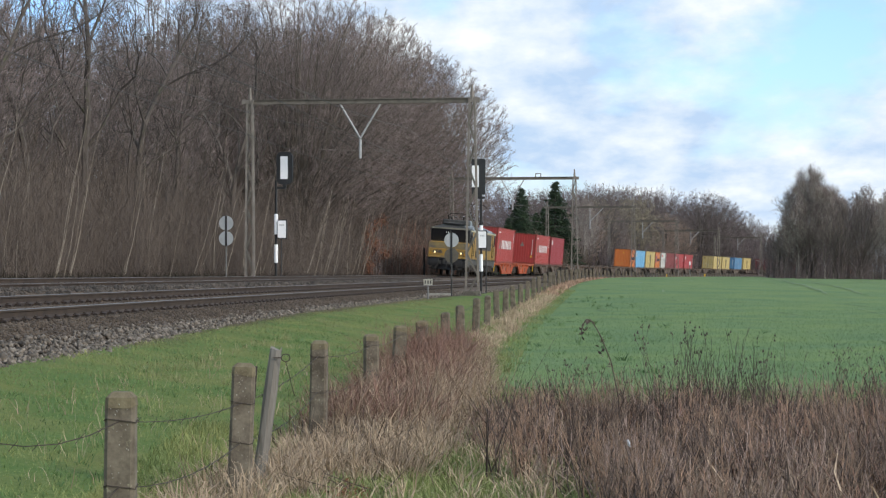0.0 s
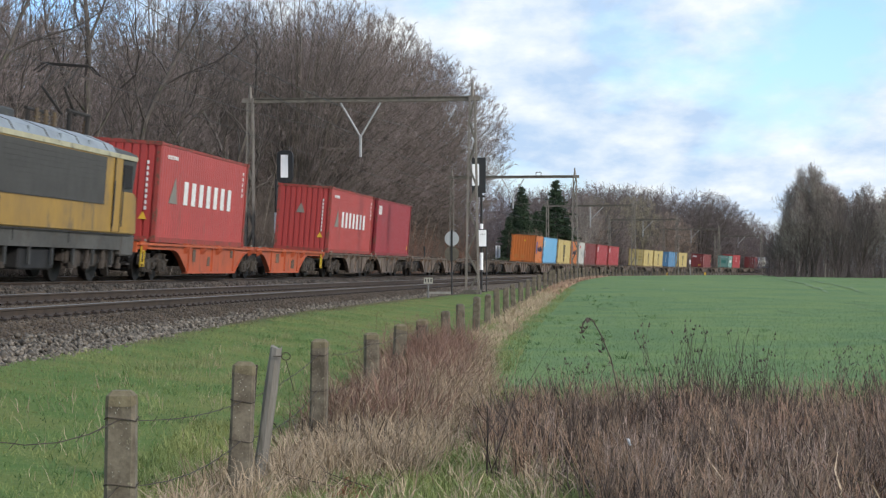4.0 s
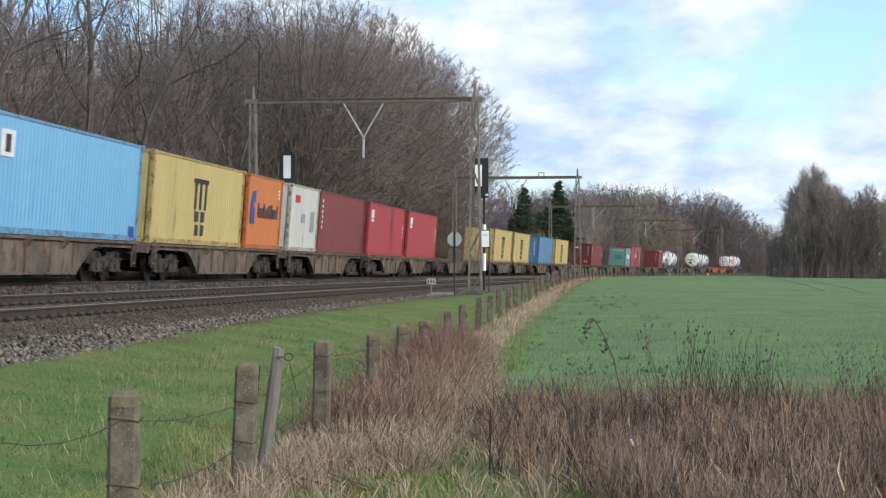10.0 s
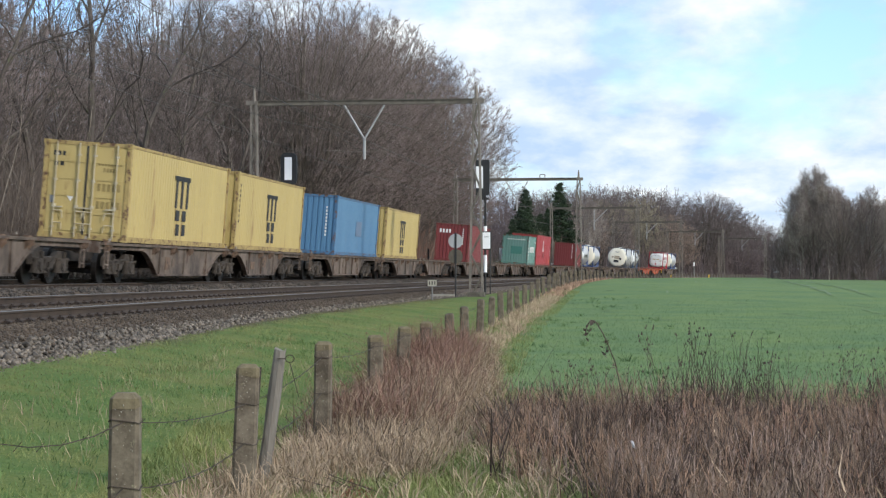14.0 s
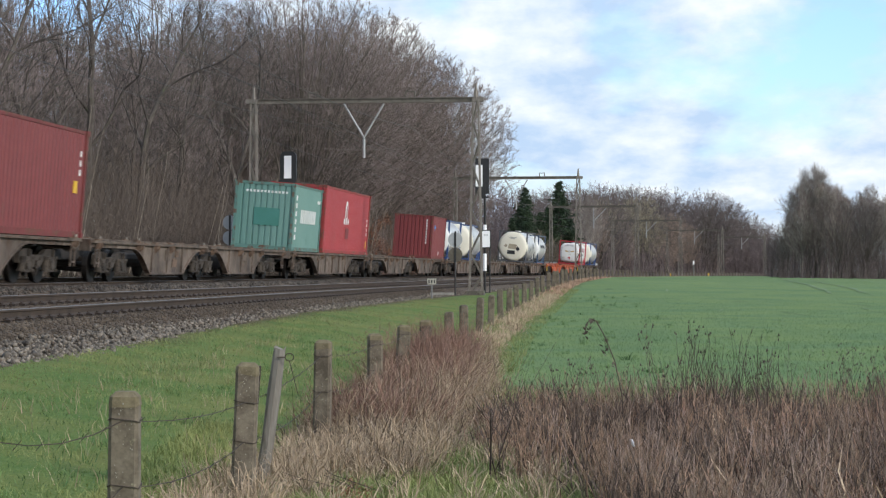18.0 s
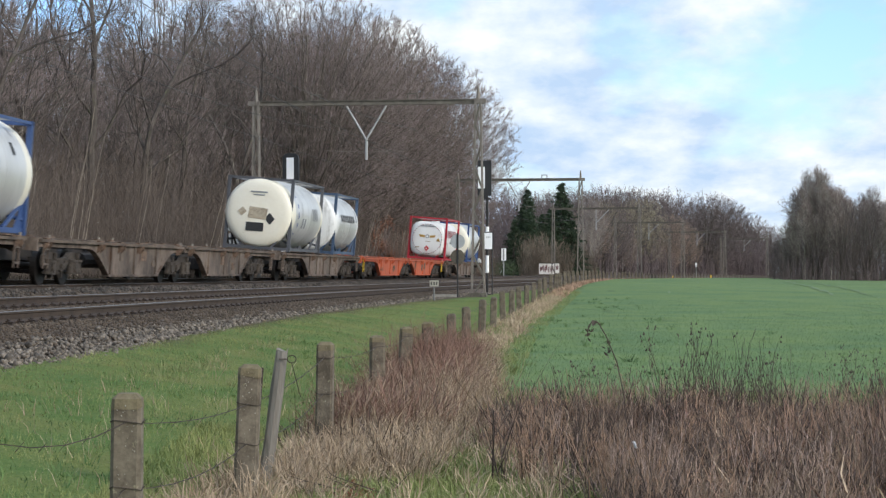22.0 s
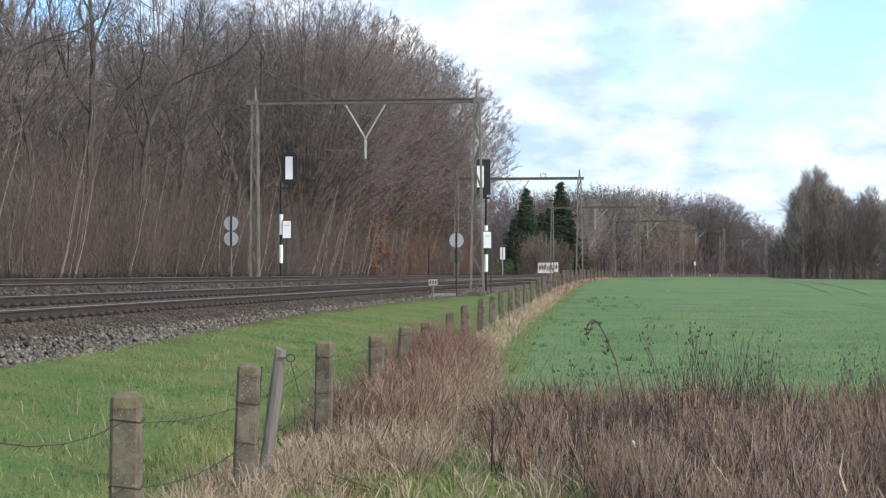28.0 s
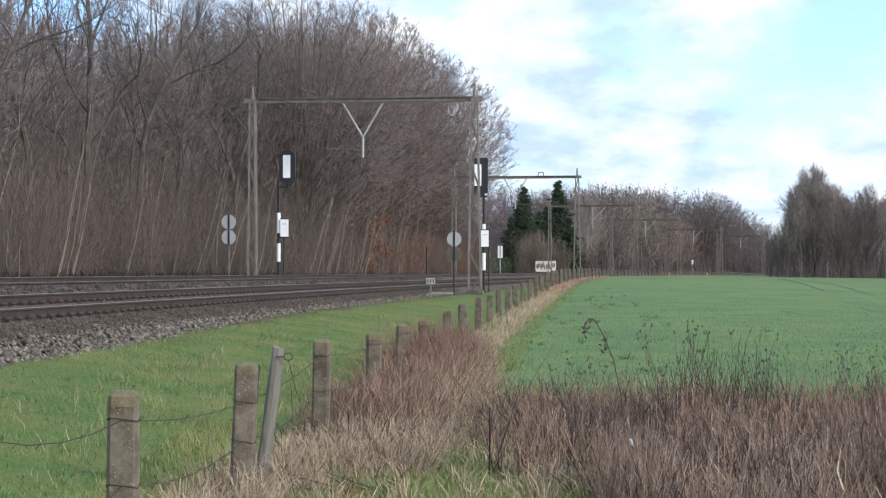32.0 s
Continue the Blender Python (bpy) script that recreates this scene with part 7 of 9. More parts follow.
    sp = as_triangles(*brush(95, 20, 9.0, 3.2, r=0.035, lean=0.16, twigs=14, r_twig=0.036))
    more, scrub = [[], [], []], []
    for row, lat in enumerate((-10, -17, -25, -35)):
        s = 258 + row * 5 + rnd.uniform(0, 5)
        while s < 515:
            k = float(np.interp(s, (250, 260, 300, 340, 386, 410, 428, 460, 485), (0.84, 0.92, 1.02, 1.15, 1.26, 1.33, 1.27, 1.08, 0.95)))
            if row > 1:
                k = min(k, 1.0)
            p = wood_place(s, lat + rnd.uniform(-2, 2) - 6.5 * (282 < s < 396) * (row < 3))
            if row < 2:
                plant_at(far[rnd.randrange(3)], p, rnd, k * 0.96, k * 1.04)
            else:
                more[rnd.randrange(3)].append(set_pose(p, rnd, k * 0.96, k * 1.04))
            s += rnd.uniform(6.5, 8.5)
    for lat, s0, s1, z in ((-7.5, 246, 530, 0.75), (-20, 250, 520, 1.1), (-32, 260, 480, 1.2)):
        s = s0
        while s < s1:
            scrub.append(set_pose(wood_place(s, lat + rnd.uniform(-1.5, 1.5)), rnd, 0.85 * z, 1.15 * z))
            s += rnd.uniform(4.5, 6.5)
    for row, lat in enumerate((-24, -32, -40)):
        s = 172 + rnd.uniform(0, 6)
        while s < 256:
            more[rnd.randrange(3)].append(set_pose(wood_place(s, lat + rnd.uniform(-2, 2)), rnd, 0.6, 0.7))
            s += rnd.uniform(8, 11)
    # paler trees before the far wood
    for i, (name, a, b, label, spots) in enumerate((
            ("olive_twigs", (0.27, 0.235, 0.155), (0.41, 0.36, 0.245), "leafless willow with a haze of olive twigs", ((316, -9.2, 1.0), (272, -10.0, 0.85), (282, -12.0, 0.9), (302, -10.5, 0.86), (322, -13.0, 0.98), (474, -6.5, 0.5), (486, -8.0, 0.55), (458, -9.0, 0.6))),
            ("tan_twigs", (0.32, 0.228, 0.175), (0.46, 0.34, 0.265), "leafless tree with a haze of reddish-tan twigs", ((350, -9.0, 0.86), (258, -9.8, 0.78), (288, -9.6, 0.72), (362, -8.6, 0.80), (376, -8.8, 0.72), (290, -8.8, 0.5), (338, -7.6, 0.45), (410, -7.8, 0.42))))):
        ob = tree_thing("bare_tree", label, "tree", dome_tree(70 + i, 16, 5.2, 0.4, 90, 3, 9, 0.016, 0.16), "pale trees before the far wood", crown_mat=mat(name, a, b, rough=0.95, scale=0.2, fine=3, bump=0, vary=0.3))
        for k, (s, lat, size) in enumerate(spots):
            c = ob if k == 0 else copy_thing(ob, Matrix.Identity(4))
            c.matrix_world = Matrix.Translation(wood_place(s, lat)) @ Matrix.Rotation(k * 1.7, 4, "Z") @ Matrix.Diagonal((size, size, size, 1))
    # trees beyond the field
    bir = [tree_thing("birch", "tall bare birch with pale stems beyond the field", "tree", grown_tree(60 + i, 12.4, 4.4, 0.11, first=0.14, per=1.6, up0=0.9, kids=(2, 2), twigs=9, twig=0.6, r_twig=0.009, top=0.78, crook=0.16, thick=0.42, droop=0.12), "birches beyond the field", birch_mat, mat("birch_twigs", (0.183, 0.1464, 0.1318), (0.2806, 0.2281, 0.205), rough=0.95, scale=0.25, fine=3, bump=0, vary=0.3)) for i in range(2)]
    for x, y, k in ((41.2, 214, 0.95), (42.4, 216, 0.88), (39.9, 212, 0.66), (41.6, 221, 0.86), (44.2, 217, 0.78), (38.7, 214, 0.46), (43.0, 213, 0.80), (45.6, 215, 0.66), (40.2, 215, 0.8), (47.5, 214, 0.66), (50.2, 216, 0.7)):
        plant_at(bir[rnd.randrange(2)], ground_at(x, y), rnd, k * 0.98, k * 1.02, 2)
    for s, lat, k in ((250, -8.6, 0.9), (256, -9.4, 0.85), (263, -8.4, 0.8), (284, -8.2, 0.86)):
        plant_at(bir[rnd.randrange(2)], wood_place(s, lat), rnd, k, k, 2)
    for row in range(4):
        y0 = 212 + row * 9
        x = 38.1 * y0 / 212
        while x < 78 + row * 6:
            k = float(0.33 + 0.26 * smooth((x * 212 / y0 - 38) / 5) + 0.03 * row / 4)
            p = ground_at(x, y0 + rnd.uniform(-3, 3))
            if x > 44 and (row == 1 or rnd.random() < 0.75):
                plant_at(bir[rnd.randrange(2)], p, rnd, k * 1.15, k * 1.35, 2)
                x += 0.5
            elif row < 3:
                plant_at(far[rnd.randrange(3)], p, rnd, k * 0.9, k * 1.1)
            else:
                more[rnd.randrange(3)].append(set_pose(p, rnd, k * 0.9, k * 1.1))
            x += rnd.uniform(2.7, 3.9)
    for row, z in ((0, 0.3), (0.4, 0.4), (1, 0.45), (2, 0.55), (2.6, 0.5), (3.4, 0.6), (4.4, 0.6)):
        x = 36.8 * (207 + row * 8) / 207
        while x < 76:
            scrub.append(set_pose(ground_at(x, 207 + row * 8 + rnd.uniform(-2, 2)), rnd, 0.8 * z, 1.2 * z, 4))
            x += rnd.uniform(1.7, 2.4)
    x = 45.5
    while x < 110:
        scrub.append(set_pose(ground_at(x, 252 + rnd.uniform(-2, 2)), rnd, 0.4, 0.6, 4))
        x += rnd.uniform(1.1, 1.6)
    # low far line in the gap
    for row in range(3):
        x = 60.0
        while x < 112:
            more[rnd.randrange(3)].append(set_pose(ground_at(x, 470 + row * 14 + rnd.uniform(-4, 4)), rnd, 0.66, 0.8))
            scrub.append(set_pose(ground_at(x + 3, 465 + row * 14), rnd, 0.7, 0.9))
            x += rnd.uniform(5, 8)
    merged("far_wood", [(*fp[i], more[i]) for i in range(3)], far_twig, "distant leafless brown wood", "wood")
    merged("far_scrub", [(*sp, scrub)], dark_twig, "dark bare scrub under the far trees", "scrub")
    # the first of each kind stands deep in the wood
    for i, ob in enumerate(near + mid + deep + beech + back + far + bir + spr):
        ob.matrix_world = Matrix.Translation(wood_place(-30 + i * 9, -48 - (i % 3) * 4))
    for i, ob in enumerate([big]):
        ob.matrix_world = Matrix.Translation(wood_place(0 + i * 12, -30 - i))


make_woods()


# ---- fence along the verge ----
post_mat = mat("concrete_post", (0.08, 0.064, 0.045), (0.18, 0.15, 0.11), rough=0.95, scale=7, fine=45, bump=0.5, stain=(0.34, 0.32, 0.21), stain_at=0.61, vary=0.12)
old_wood = mat("weathered_wood", (0.12, 0.105, 0.085), (0.25, 0.23, 0.2), rough=0.95, scale=4, fine=50, bump=0.6, stretch=(1, 1, 0.12), stain=(0.10, 0.09, 0.07), stain_at=0.6)
wire_mat = mat("rusty_wire", (0.05, 0.04, 0.035), (0.09, 0.07, 0.055), rough=0.8, metal=0.4, scale=8)

lichen_mat = mat("lichen", (0.36, 0.3384, 0.288), (0.2592, 0.2376, 0.1872), rough=0.95, scale=20, bump=0, vary=0.3)
moss_mat = mat("post_moss", (0.114, 0.09177, 0.05344), (0.1995, 0.1661, 0.1009), rough=0.95, scale=14, fine=70, bump=0.6)


def make_fence():
    rnd = random.Random(12)
    f = thing("fence", "old barbed wire fence on weathered concrete posts", "fence")
    near = [-48.65, -44.8, -40.2, -35.1, -31.4, -26.8, -20.6, -15.25, -8.6]
    places = near + [-3.6 + 5.0 * i for i in range(68)]
    tops = []
    lean = {0: (0.5, 0), 1: (2.2, -1), 2: (1.0, 1)}
    for i, s in enumerate(places):
        p = at(s, float(fence_lat(s)))
        z = float(ground_z(p.x, p.y))
        hgt = 1.04 if i < 3 else 0.93 if i < 5 else 0.9 + rnd.uniform(-0.04, 0.06)
        if i == 0:
            hgt = 1.07
        a, b = lean.get(i, (rnd.uniform(-2.5, 2.5), rnd.uniform(-2, 2)))
        m = Matrix.Translation((p.x, p.y, z)) @ Matrix.Rotation(radians(a), 4, "Y") @ Matrix.Rotation(radians(b), 4, "X") @ Matrix.Rotation(rnd.uniform(-0.15, 0.15), 4, "Z")
        bm = bmesh.new()
        w = 0.083 if i < 3 else 0.094
        if i == 1:
            w = 0.088
        rings = []
        for k, (h, sc) in enumerate(((-0.25, 1.03), (hgt * 0.5, 1.0), (hgt - 0.07, 0.98), (hgt - 0.025, 0.9), (hgt, 0.55))):
            ring = []
            c = 0.75
            oct_ = [(-w, -w * c), (-w * c, -w), (w * c, -w), (w, -w * c), (w, w * c), (w * c, w), (-w * c, w), (-w, w * c)]
            for x, y in oct_:
                ring.append(bm.verts.new(m @ Vector((x * sc + rnd.uniform(-0.003, 0.003), y * sc + rnd.uniform(-0.003, 0.003), h + rnd.uniform(-0.006, 0.006)))))
            rings.append(ring)
        for r0, r1 in zip(rings, rings[1:]):
            for j in range(8):
                bm.faces.new((r0[j], r0[(j + 1) % 8], r1[(j + 1) % 8], r1[j]))
        bm.faces.new(rings[-1])
        post = part("fence_post", bm, post_mat, f)
        tops.append((m, hgt))
        if i > 5:
            continue
        # lichen flakes, mossy cap and wire ties on the nearest posts
        V, F = [], []
        for _ in range(70):
            u, h = rnd.uniform(-0.85, 0.85) * w * 0.8, hgt * rnd.random() ** 0.6 * 0.97
            q = Vector((u, -w - 0.002, h)) if rnd.random() < 0.6 else Vector((w + 0.002, u, h)) if rnd.random() < 0.6 else Vector((-w - 0.002, u, h))
            e1, e2 = (Vector((1, 0, 0)) if abs(q.y) > w else Vector((0, 1, 0))), Vector((0, 0, 1))
            r, i0 = rnd.uniform(0.0016, 0.005), len(V)
            out = Vector((0, -0.003, 0)) if abs(q.y) > w else Vector((math.copysign(0.003, q.x), 0, 0))
            V.append(tuple(m @ (q + out)))
            for k in range(5):
                g = r * rnd.uniform(0.6, 1.2)
                V.append(tuple(m @ (q + e1 * g * math.cos(k * 1.257) + e2 * g * 1.3 * math.sin(k * 1.257))))
            F += [(i0, i0 + 1 + k, i0 + 1 + (k + 1) % 5) for k in range(5)]
        tagged(raw("lichen", V, F, lichen_mat, post), "pale lichen specks", kind="stuff")
        bm = bmesh.new()
        caps = []
        for h, sc in ((hgt - 0.075, 0.99), (hgt - 0.022, 0.93), (hgt + 0.006, 0.58)):
            caps.append([bm.verts.new(m @ Vector((x * sc * 1.03, y * sc * 1.03, h + (rnd.uniform(-0.03, 0.012) if sc > 0.95 else 0)))) for x, y in oct_])
        for r0, r1 in zip(caps, caps[1:]):
            for j in range(8):
                bm.faces.new((r0[j], r0[(j + 1) % 8], r1[(j + 1) % 8], r1[j]))
        bm.faces.new(caps[-1])
        part("moss_cap", bm, moss_mat, post, "olive moss on the top of the post")
        for frac in (0.86, 0.52):
            bm = bmesh.new()
            h = hgt * frac * (0.84 if i == 1 else 1.0)
            ring = [m @ Vector((x * 1.05, y * 1.05, h + 0.012 * math.sin(j * 1.7 + i))) for j, (x, y) in enumerate(oct_)]
            for j in range(8):
                tube(bm, ring[j], ring[(j + 1) % 8], 0.0035, n=4, cap=False)
            part("wire_tie", bm, wire_mat, post)
    # wires with a little sag; the two nearest lines hang loose
    for frac, sag in ((0.86, 0.05), (0.52, 0.09), (0.2, 0.06)):
        bm = bmesh.new()
        prev = Vector((-2.4, 8.6, 1.12 * frac / 0.86))
        for i, (m, h) in enumerate(tops[:40]):
            q = m @ Vector((0.0, -0.085, h * frac * (0.84 if i == 1 else 1.0)))
            n = 6 if i < 8 else 2
            last = prev
            for k in range(1, n + 1):
                u = k / n
                pt = prev.lerp(q, u) - Vector((0, 0, sag * (3 if i == 0 else 1) * 4 * u * (1 - u)))
                tube(bm, last, pt, 0.0035 if i < 8 else 0.005, n=4, cap=False)
                last = pt
            if i < 4:
                for k in range(1, 9):
                    pt = prev.lerp(q, k / 9) - Vector((0, 0, sag * (3 if i == 0 else 1) * 4 * (k / 9) * (1 - k / 9)))
                    d = Vector((0.02, 0.01, 0.025))
                    tube(bm, pt - d, pt + d, 0.002, n=3, cap=False)
            prev = q
        part("wire", bm, wire_mat, f)
    # split wooden stake tied beside the second post
    p = at(-44.0, float(fence_lat(-44.0)) + 0.02)
    z = float(ground_z(p.x, p.y))
    stake = thing("wooden_stake", "weathered grey split wooden stake leaning beside a post", "stake")
    bm = bmesh.new()
    n = 9
    rings = []
    for k in range(5):
        u = k / 4
        c = Vector((p.x - 0.035 + 0.17 * u, p.y + 0.05, z - 0.2 + 1.32 * u))
        rings.append([bm.verts.new(c + Vector((math.cos(j * math.tau / n) * (0.062 - 0.01 * u) * rnd.uniform(0.85, 1.1), math.sin(j * math.tau / n) * 0.06, 0.0 if k < 4 else rnd.uniform(-0.02, 0.03)))) for j in range(n)])
    for r0, r1 in zip(rings, rings[1:]):
        for j in range(n):
            bm.faces.new((r0[j], r0[(j + 1) % n], r1[(j + 1) % n], r1[j]))
    bm.faces.new(rings[-1])
    part("shaft", bm, old_wood, stake)
    bm = bmesh.new()
    c = Vector((p.x + 0.12, p.y - 0.03, z + 1.05))
    for j in range(12):
        a, b = j * math.tau / 12, (j + 1) * math.tau / 12
        tube(bm, c + Vector((0.10 + 0.035 * math.cos(a), 0, 0.03 * math.sin(a))), c + Vector((0.10 + 0.035 * math.cos(b), 0, 0.03 * math.sin(b))), 0.005, n=4, cap=False)
    tube(bm, c, c + Vector((0.07, 0, 0)), 0.006, n=4)
    tube(bm, c + Vector((0.1, 0, -0.03)), c + Vector((0.17, 0, -0.3)), 0.004, n=4)
    part("wire_loop", bm, wire_mat, stake)
    bm = bmesh.new()
    tube(bm, (p.x - 0.1, p.y + 0.02, z - 0.1), (p.x - 0.02, p.y + 0.02, z + 0.98), 0.014, n=6)
    part("thin_rod", bm, wire_mat, stake)


make_fence()


# ---- grasses and weeds ----
def blade_field(name, xy, h, w, lean, material, label, category, rng, bias=(0.0, 0.0), bend=0.5, z=None):
    """Bent blades, one per ground point, joined into one mesh."""
    n = len(xy)
    if z is None:
        z = ground_z(xy[:, 0], xy[:, 1])
    base = np.column_stack([xy, z - 0.02])
    a = rng.uniform(0, math.tau, n)
    side = np.column_stack([np.cos(a), np.sin(a), np.zeros(n)]) * (w * rng.uniform(0.7, 1.3, n))[:, None]
    d = np.column_stack([rng.normal(bias[0], lean, n), rng.normal(bias[1], lean, n), np.ones(n)])
    d /= np.linalg.norm(d, axis=1)[:, None]
    hh = h * rng.uniform(0.55, 1.2, n)
    mid = base + d * (hh * 0.55)[:, None]
    d2 = d + np.column_stack([rng.normal(0, bend, n), rng.normal(0, bend, n), -np.abs(rng.normal(0, bend * 0.6, n))])
    d2 /= np.linalg.norm(d2, axis=1)[:, None]
    tip = mid + d2 * (hh * 0.5)[:, None]
    V = np.stack([base - side, base + side, mid + side * 0.7, mid - side * 0.7, tip], 1).reshape(-1, 3)
    i = np.arange(n) * 5
    quads = np.stack([i, i + 1, i + 2, i + 3], 1)
    tris = np.stack([i + 3, i + 2, i + 4], 1)
    me = bpy.data.meshes.new(name)
    me.vertices.add(n * 5)
    me.vertices.foreach_set("co", V.ravel().astype(np.float32))
    loops = np.concatenate([quads, tris], 1).ravel()
    me.loops.add(len(loops)); me.polygons.add(n * 2)
    me.loops.foreach_set("vertex_index", loops.astype(np.int32))
    start = (np.arange(n)[:, None] * 7 + np.array([[0, 4]])).ravel()
    me.polygons.foreach_set("loop_start", start.astype(np.int32))
    me.update(calc_edges=True)
    me.validate()
    me.materials.append(material)
    return tagged(new(name, me), label, category, kind="stuff")


grass_mat = mat("fresh_grass", (0.125, 0.187, 0.055), (0.255, 0.27, 0.095), rough=0.75, scale=0.7, fine=5, bump=0, vary=0.3)
crop_mat = mat("winter_crop", (0.1212, 0.2134, 0.08536), (0.1892, 0.291, 0.1067), rough=0.7, scale=0.3, fine=3, bump=0, vary=0.25)
straw_mat = mat("dry_grass", (0.2756, 0.2014, 0.1325), (0.5724, 0.4452, 0.3074), rough=0.85, scale=1.2, fine=8, bump=0, vary=0.5)
russet_mat = mat("russet_stems", (0.162, 0.08785, 0.0648), (0.324, 0.1905, 0.1404), rough=0.9, scale=1.5, fine=9, bump=0, vary=0.45)
grey_weed = mat("grey_weed", (0.1305, 0.0927, 0.0675), (0.2565, 0.1908, 0.1422), rough=0.9, scale=1.2, fine=9, bump=0, vary=0.5)
weed_mat = mat("withered_weed", (0.1932, 0.1239, 0.08433), (0.4057, 0.2708, 0.1874), rough=0.9, scale=1.2, fine=9, bump=0, vary=0.5)
# dark dead plants; also the stems that stand in for shade in the gaps
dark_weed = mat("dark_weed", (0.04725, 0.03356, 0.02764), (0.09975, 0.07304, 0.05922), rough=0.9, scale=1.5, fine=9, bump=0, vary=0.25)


def along(rng, n, s0, s1, l0, l1):
    """Random ground points in a band beside the track; lateral limits are offsets from the fence."""
    s = rng.uniform(s0, s1, n)
    lat = fence_lat(s) + rng.uniform(l0, l1, n)
    th = np.interp(s, _s, _th)
    return np.column_stack([np.interp(s, _s, _X) + lat * np.cos(th), np.interp(s, _s, _Y) - lat * np.sin(th)])


def patch(rng, n, x0, x1, y0, y1):
    return np.column_stack([rng.uniform(x0, x1, n), rng.uniform(y0, y1, n)])


def clump(rng, xy, cells, keep):
    """Thins points by a smooth pattern, so that growth is uneven."""
    v = np.sin(xy[:, 0] * cells + 1.3 * np.sin(xy[:, 1] * cells * 0.6)) * np.sin(xy[:, 1] * cells * 0.8 + 0.7) + rng.normal(0, 0.45, len(xy))
    return xy[v > np.quantile(v, 1 - keep)]


def tussocks(name, centres, per, h, spread, w, material, label, category, rng, lean=0.3, droop=0.6, kink=0.3):
    """Blades that rise from common feet and arch outwards, joined into one mesh. h may be one height for each foot."""
    n = len(centres) * per
    i = np.repeat(np.arange(len(centres)), per)
    a = rng.uniform(0, math.tau, n)
    out = np.column_stack([np.cos(a), np.sin(a), np.zeros(n)])
    foot = centres[i] + out[:, :2] * (np.abs(rng.normal(0, spread, n)))[:, None]
    p0 = np.column_stack([foot, ground_z(foot[:, 0], foot[:, 1]) - 0.02])
    own = rng.normal(0, 0.16, (len(centres), 2))
    hh = (np.broadcast_to(h, (len(centres),)) * rng.uniform(0.7, 1.25, len(centres)))[i] * rng.uniform(0.45, 1.15, n)
    up = np.array([0.0, 0.0, 1.0])

    def unit(v):
        return v / np.linalg.norm(v, axis=1)[:, None]
    d = unit(out * (0.06 + np.abs(rng.normal(0, lean, n)))[:, None] + np.column_stack([own[i], np.zeros(n)]) + up)
    bow = (droop * rng.random(n))[:, None]
    q = rng.uniform(0.25, 0.6, n)
    p1 = p0 + d * (hh * q)[:, None]
    d = unit(d + out * bow * 0.7 - up * bow * 0.25 + rng.normal(0, kink, (n, 3)))
    p2 = p1 + d * (hh * (0.85 - q) * 0.8)[:, None]
    d = unit(d + out * bow - up * bow * 0.9 + rng.normal(0, kink * 1.6, (n, 3)))
    p3 = p2 + d * (hh * 0.3)[:, None]
    c = rng.uniform(0, math.tau, n)
    side = np.column_stack([np.cos(c), np.sin(c), np.zeros(n)]) * (w * rng.uniform(0.6, 1.3, n))[:, None]
    V = np.stack([p0 - side, p0 + side, p1 + side * 0.9, p1 - side * 0.9, p2 + side * 0.6, p2 - side * 0.6, p3], 1).reshape(-1, 3)
    k = np.arange(n) * 7
    loops = np.stack([k, k + 1, k + 2, k + 3, k + 3, k + 2, k + 4, k + 5, k + 5, k + 4, k + 6], 1).ravel()
    me = bpy.data.meshes.new(name)
    me.vertices.add(n * 7)
    me.vertices.foreach_set("co", V.ravel().astype(np.float32))
    me.loops.add(len(loops)); me.polygons.add(n * 3)
    me.loops.foreach_set("vertex_index", loops.astype(np.int32))
    me.polygons.foreach_set("loop_start", (np.arange(n)[:, None] * 11 + np.array([[0, 4, 8]])).ravel().astype(np.int32))
    me.update(calc_edges=True)
    me.validate()
    me.materials.append(material)
    return tagged(new(name, me), label, category, kind="stuff")


def weed_ground(rng, n, x1, y0, y1):
    """Points in the weedy strip between the camera and the crop, uneven on its grassy side."""
    xy = patch(rng, n, 0.2, x1, y0, y1)
    return xy[xy[:, 0] > np.interp(xy[:, 1], (10, 14, 16, 19, 22), (1.2, 1.0, 0.72, 0.5, 0.45)) + 0.14 * np.sin(xy[:, 1] * 2.3) + rng.normal(0, 0.12, n)]


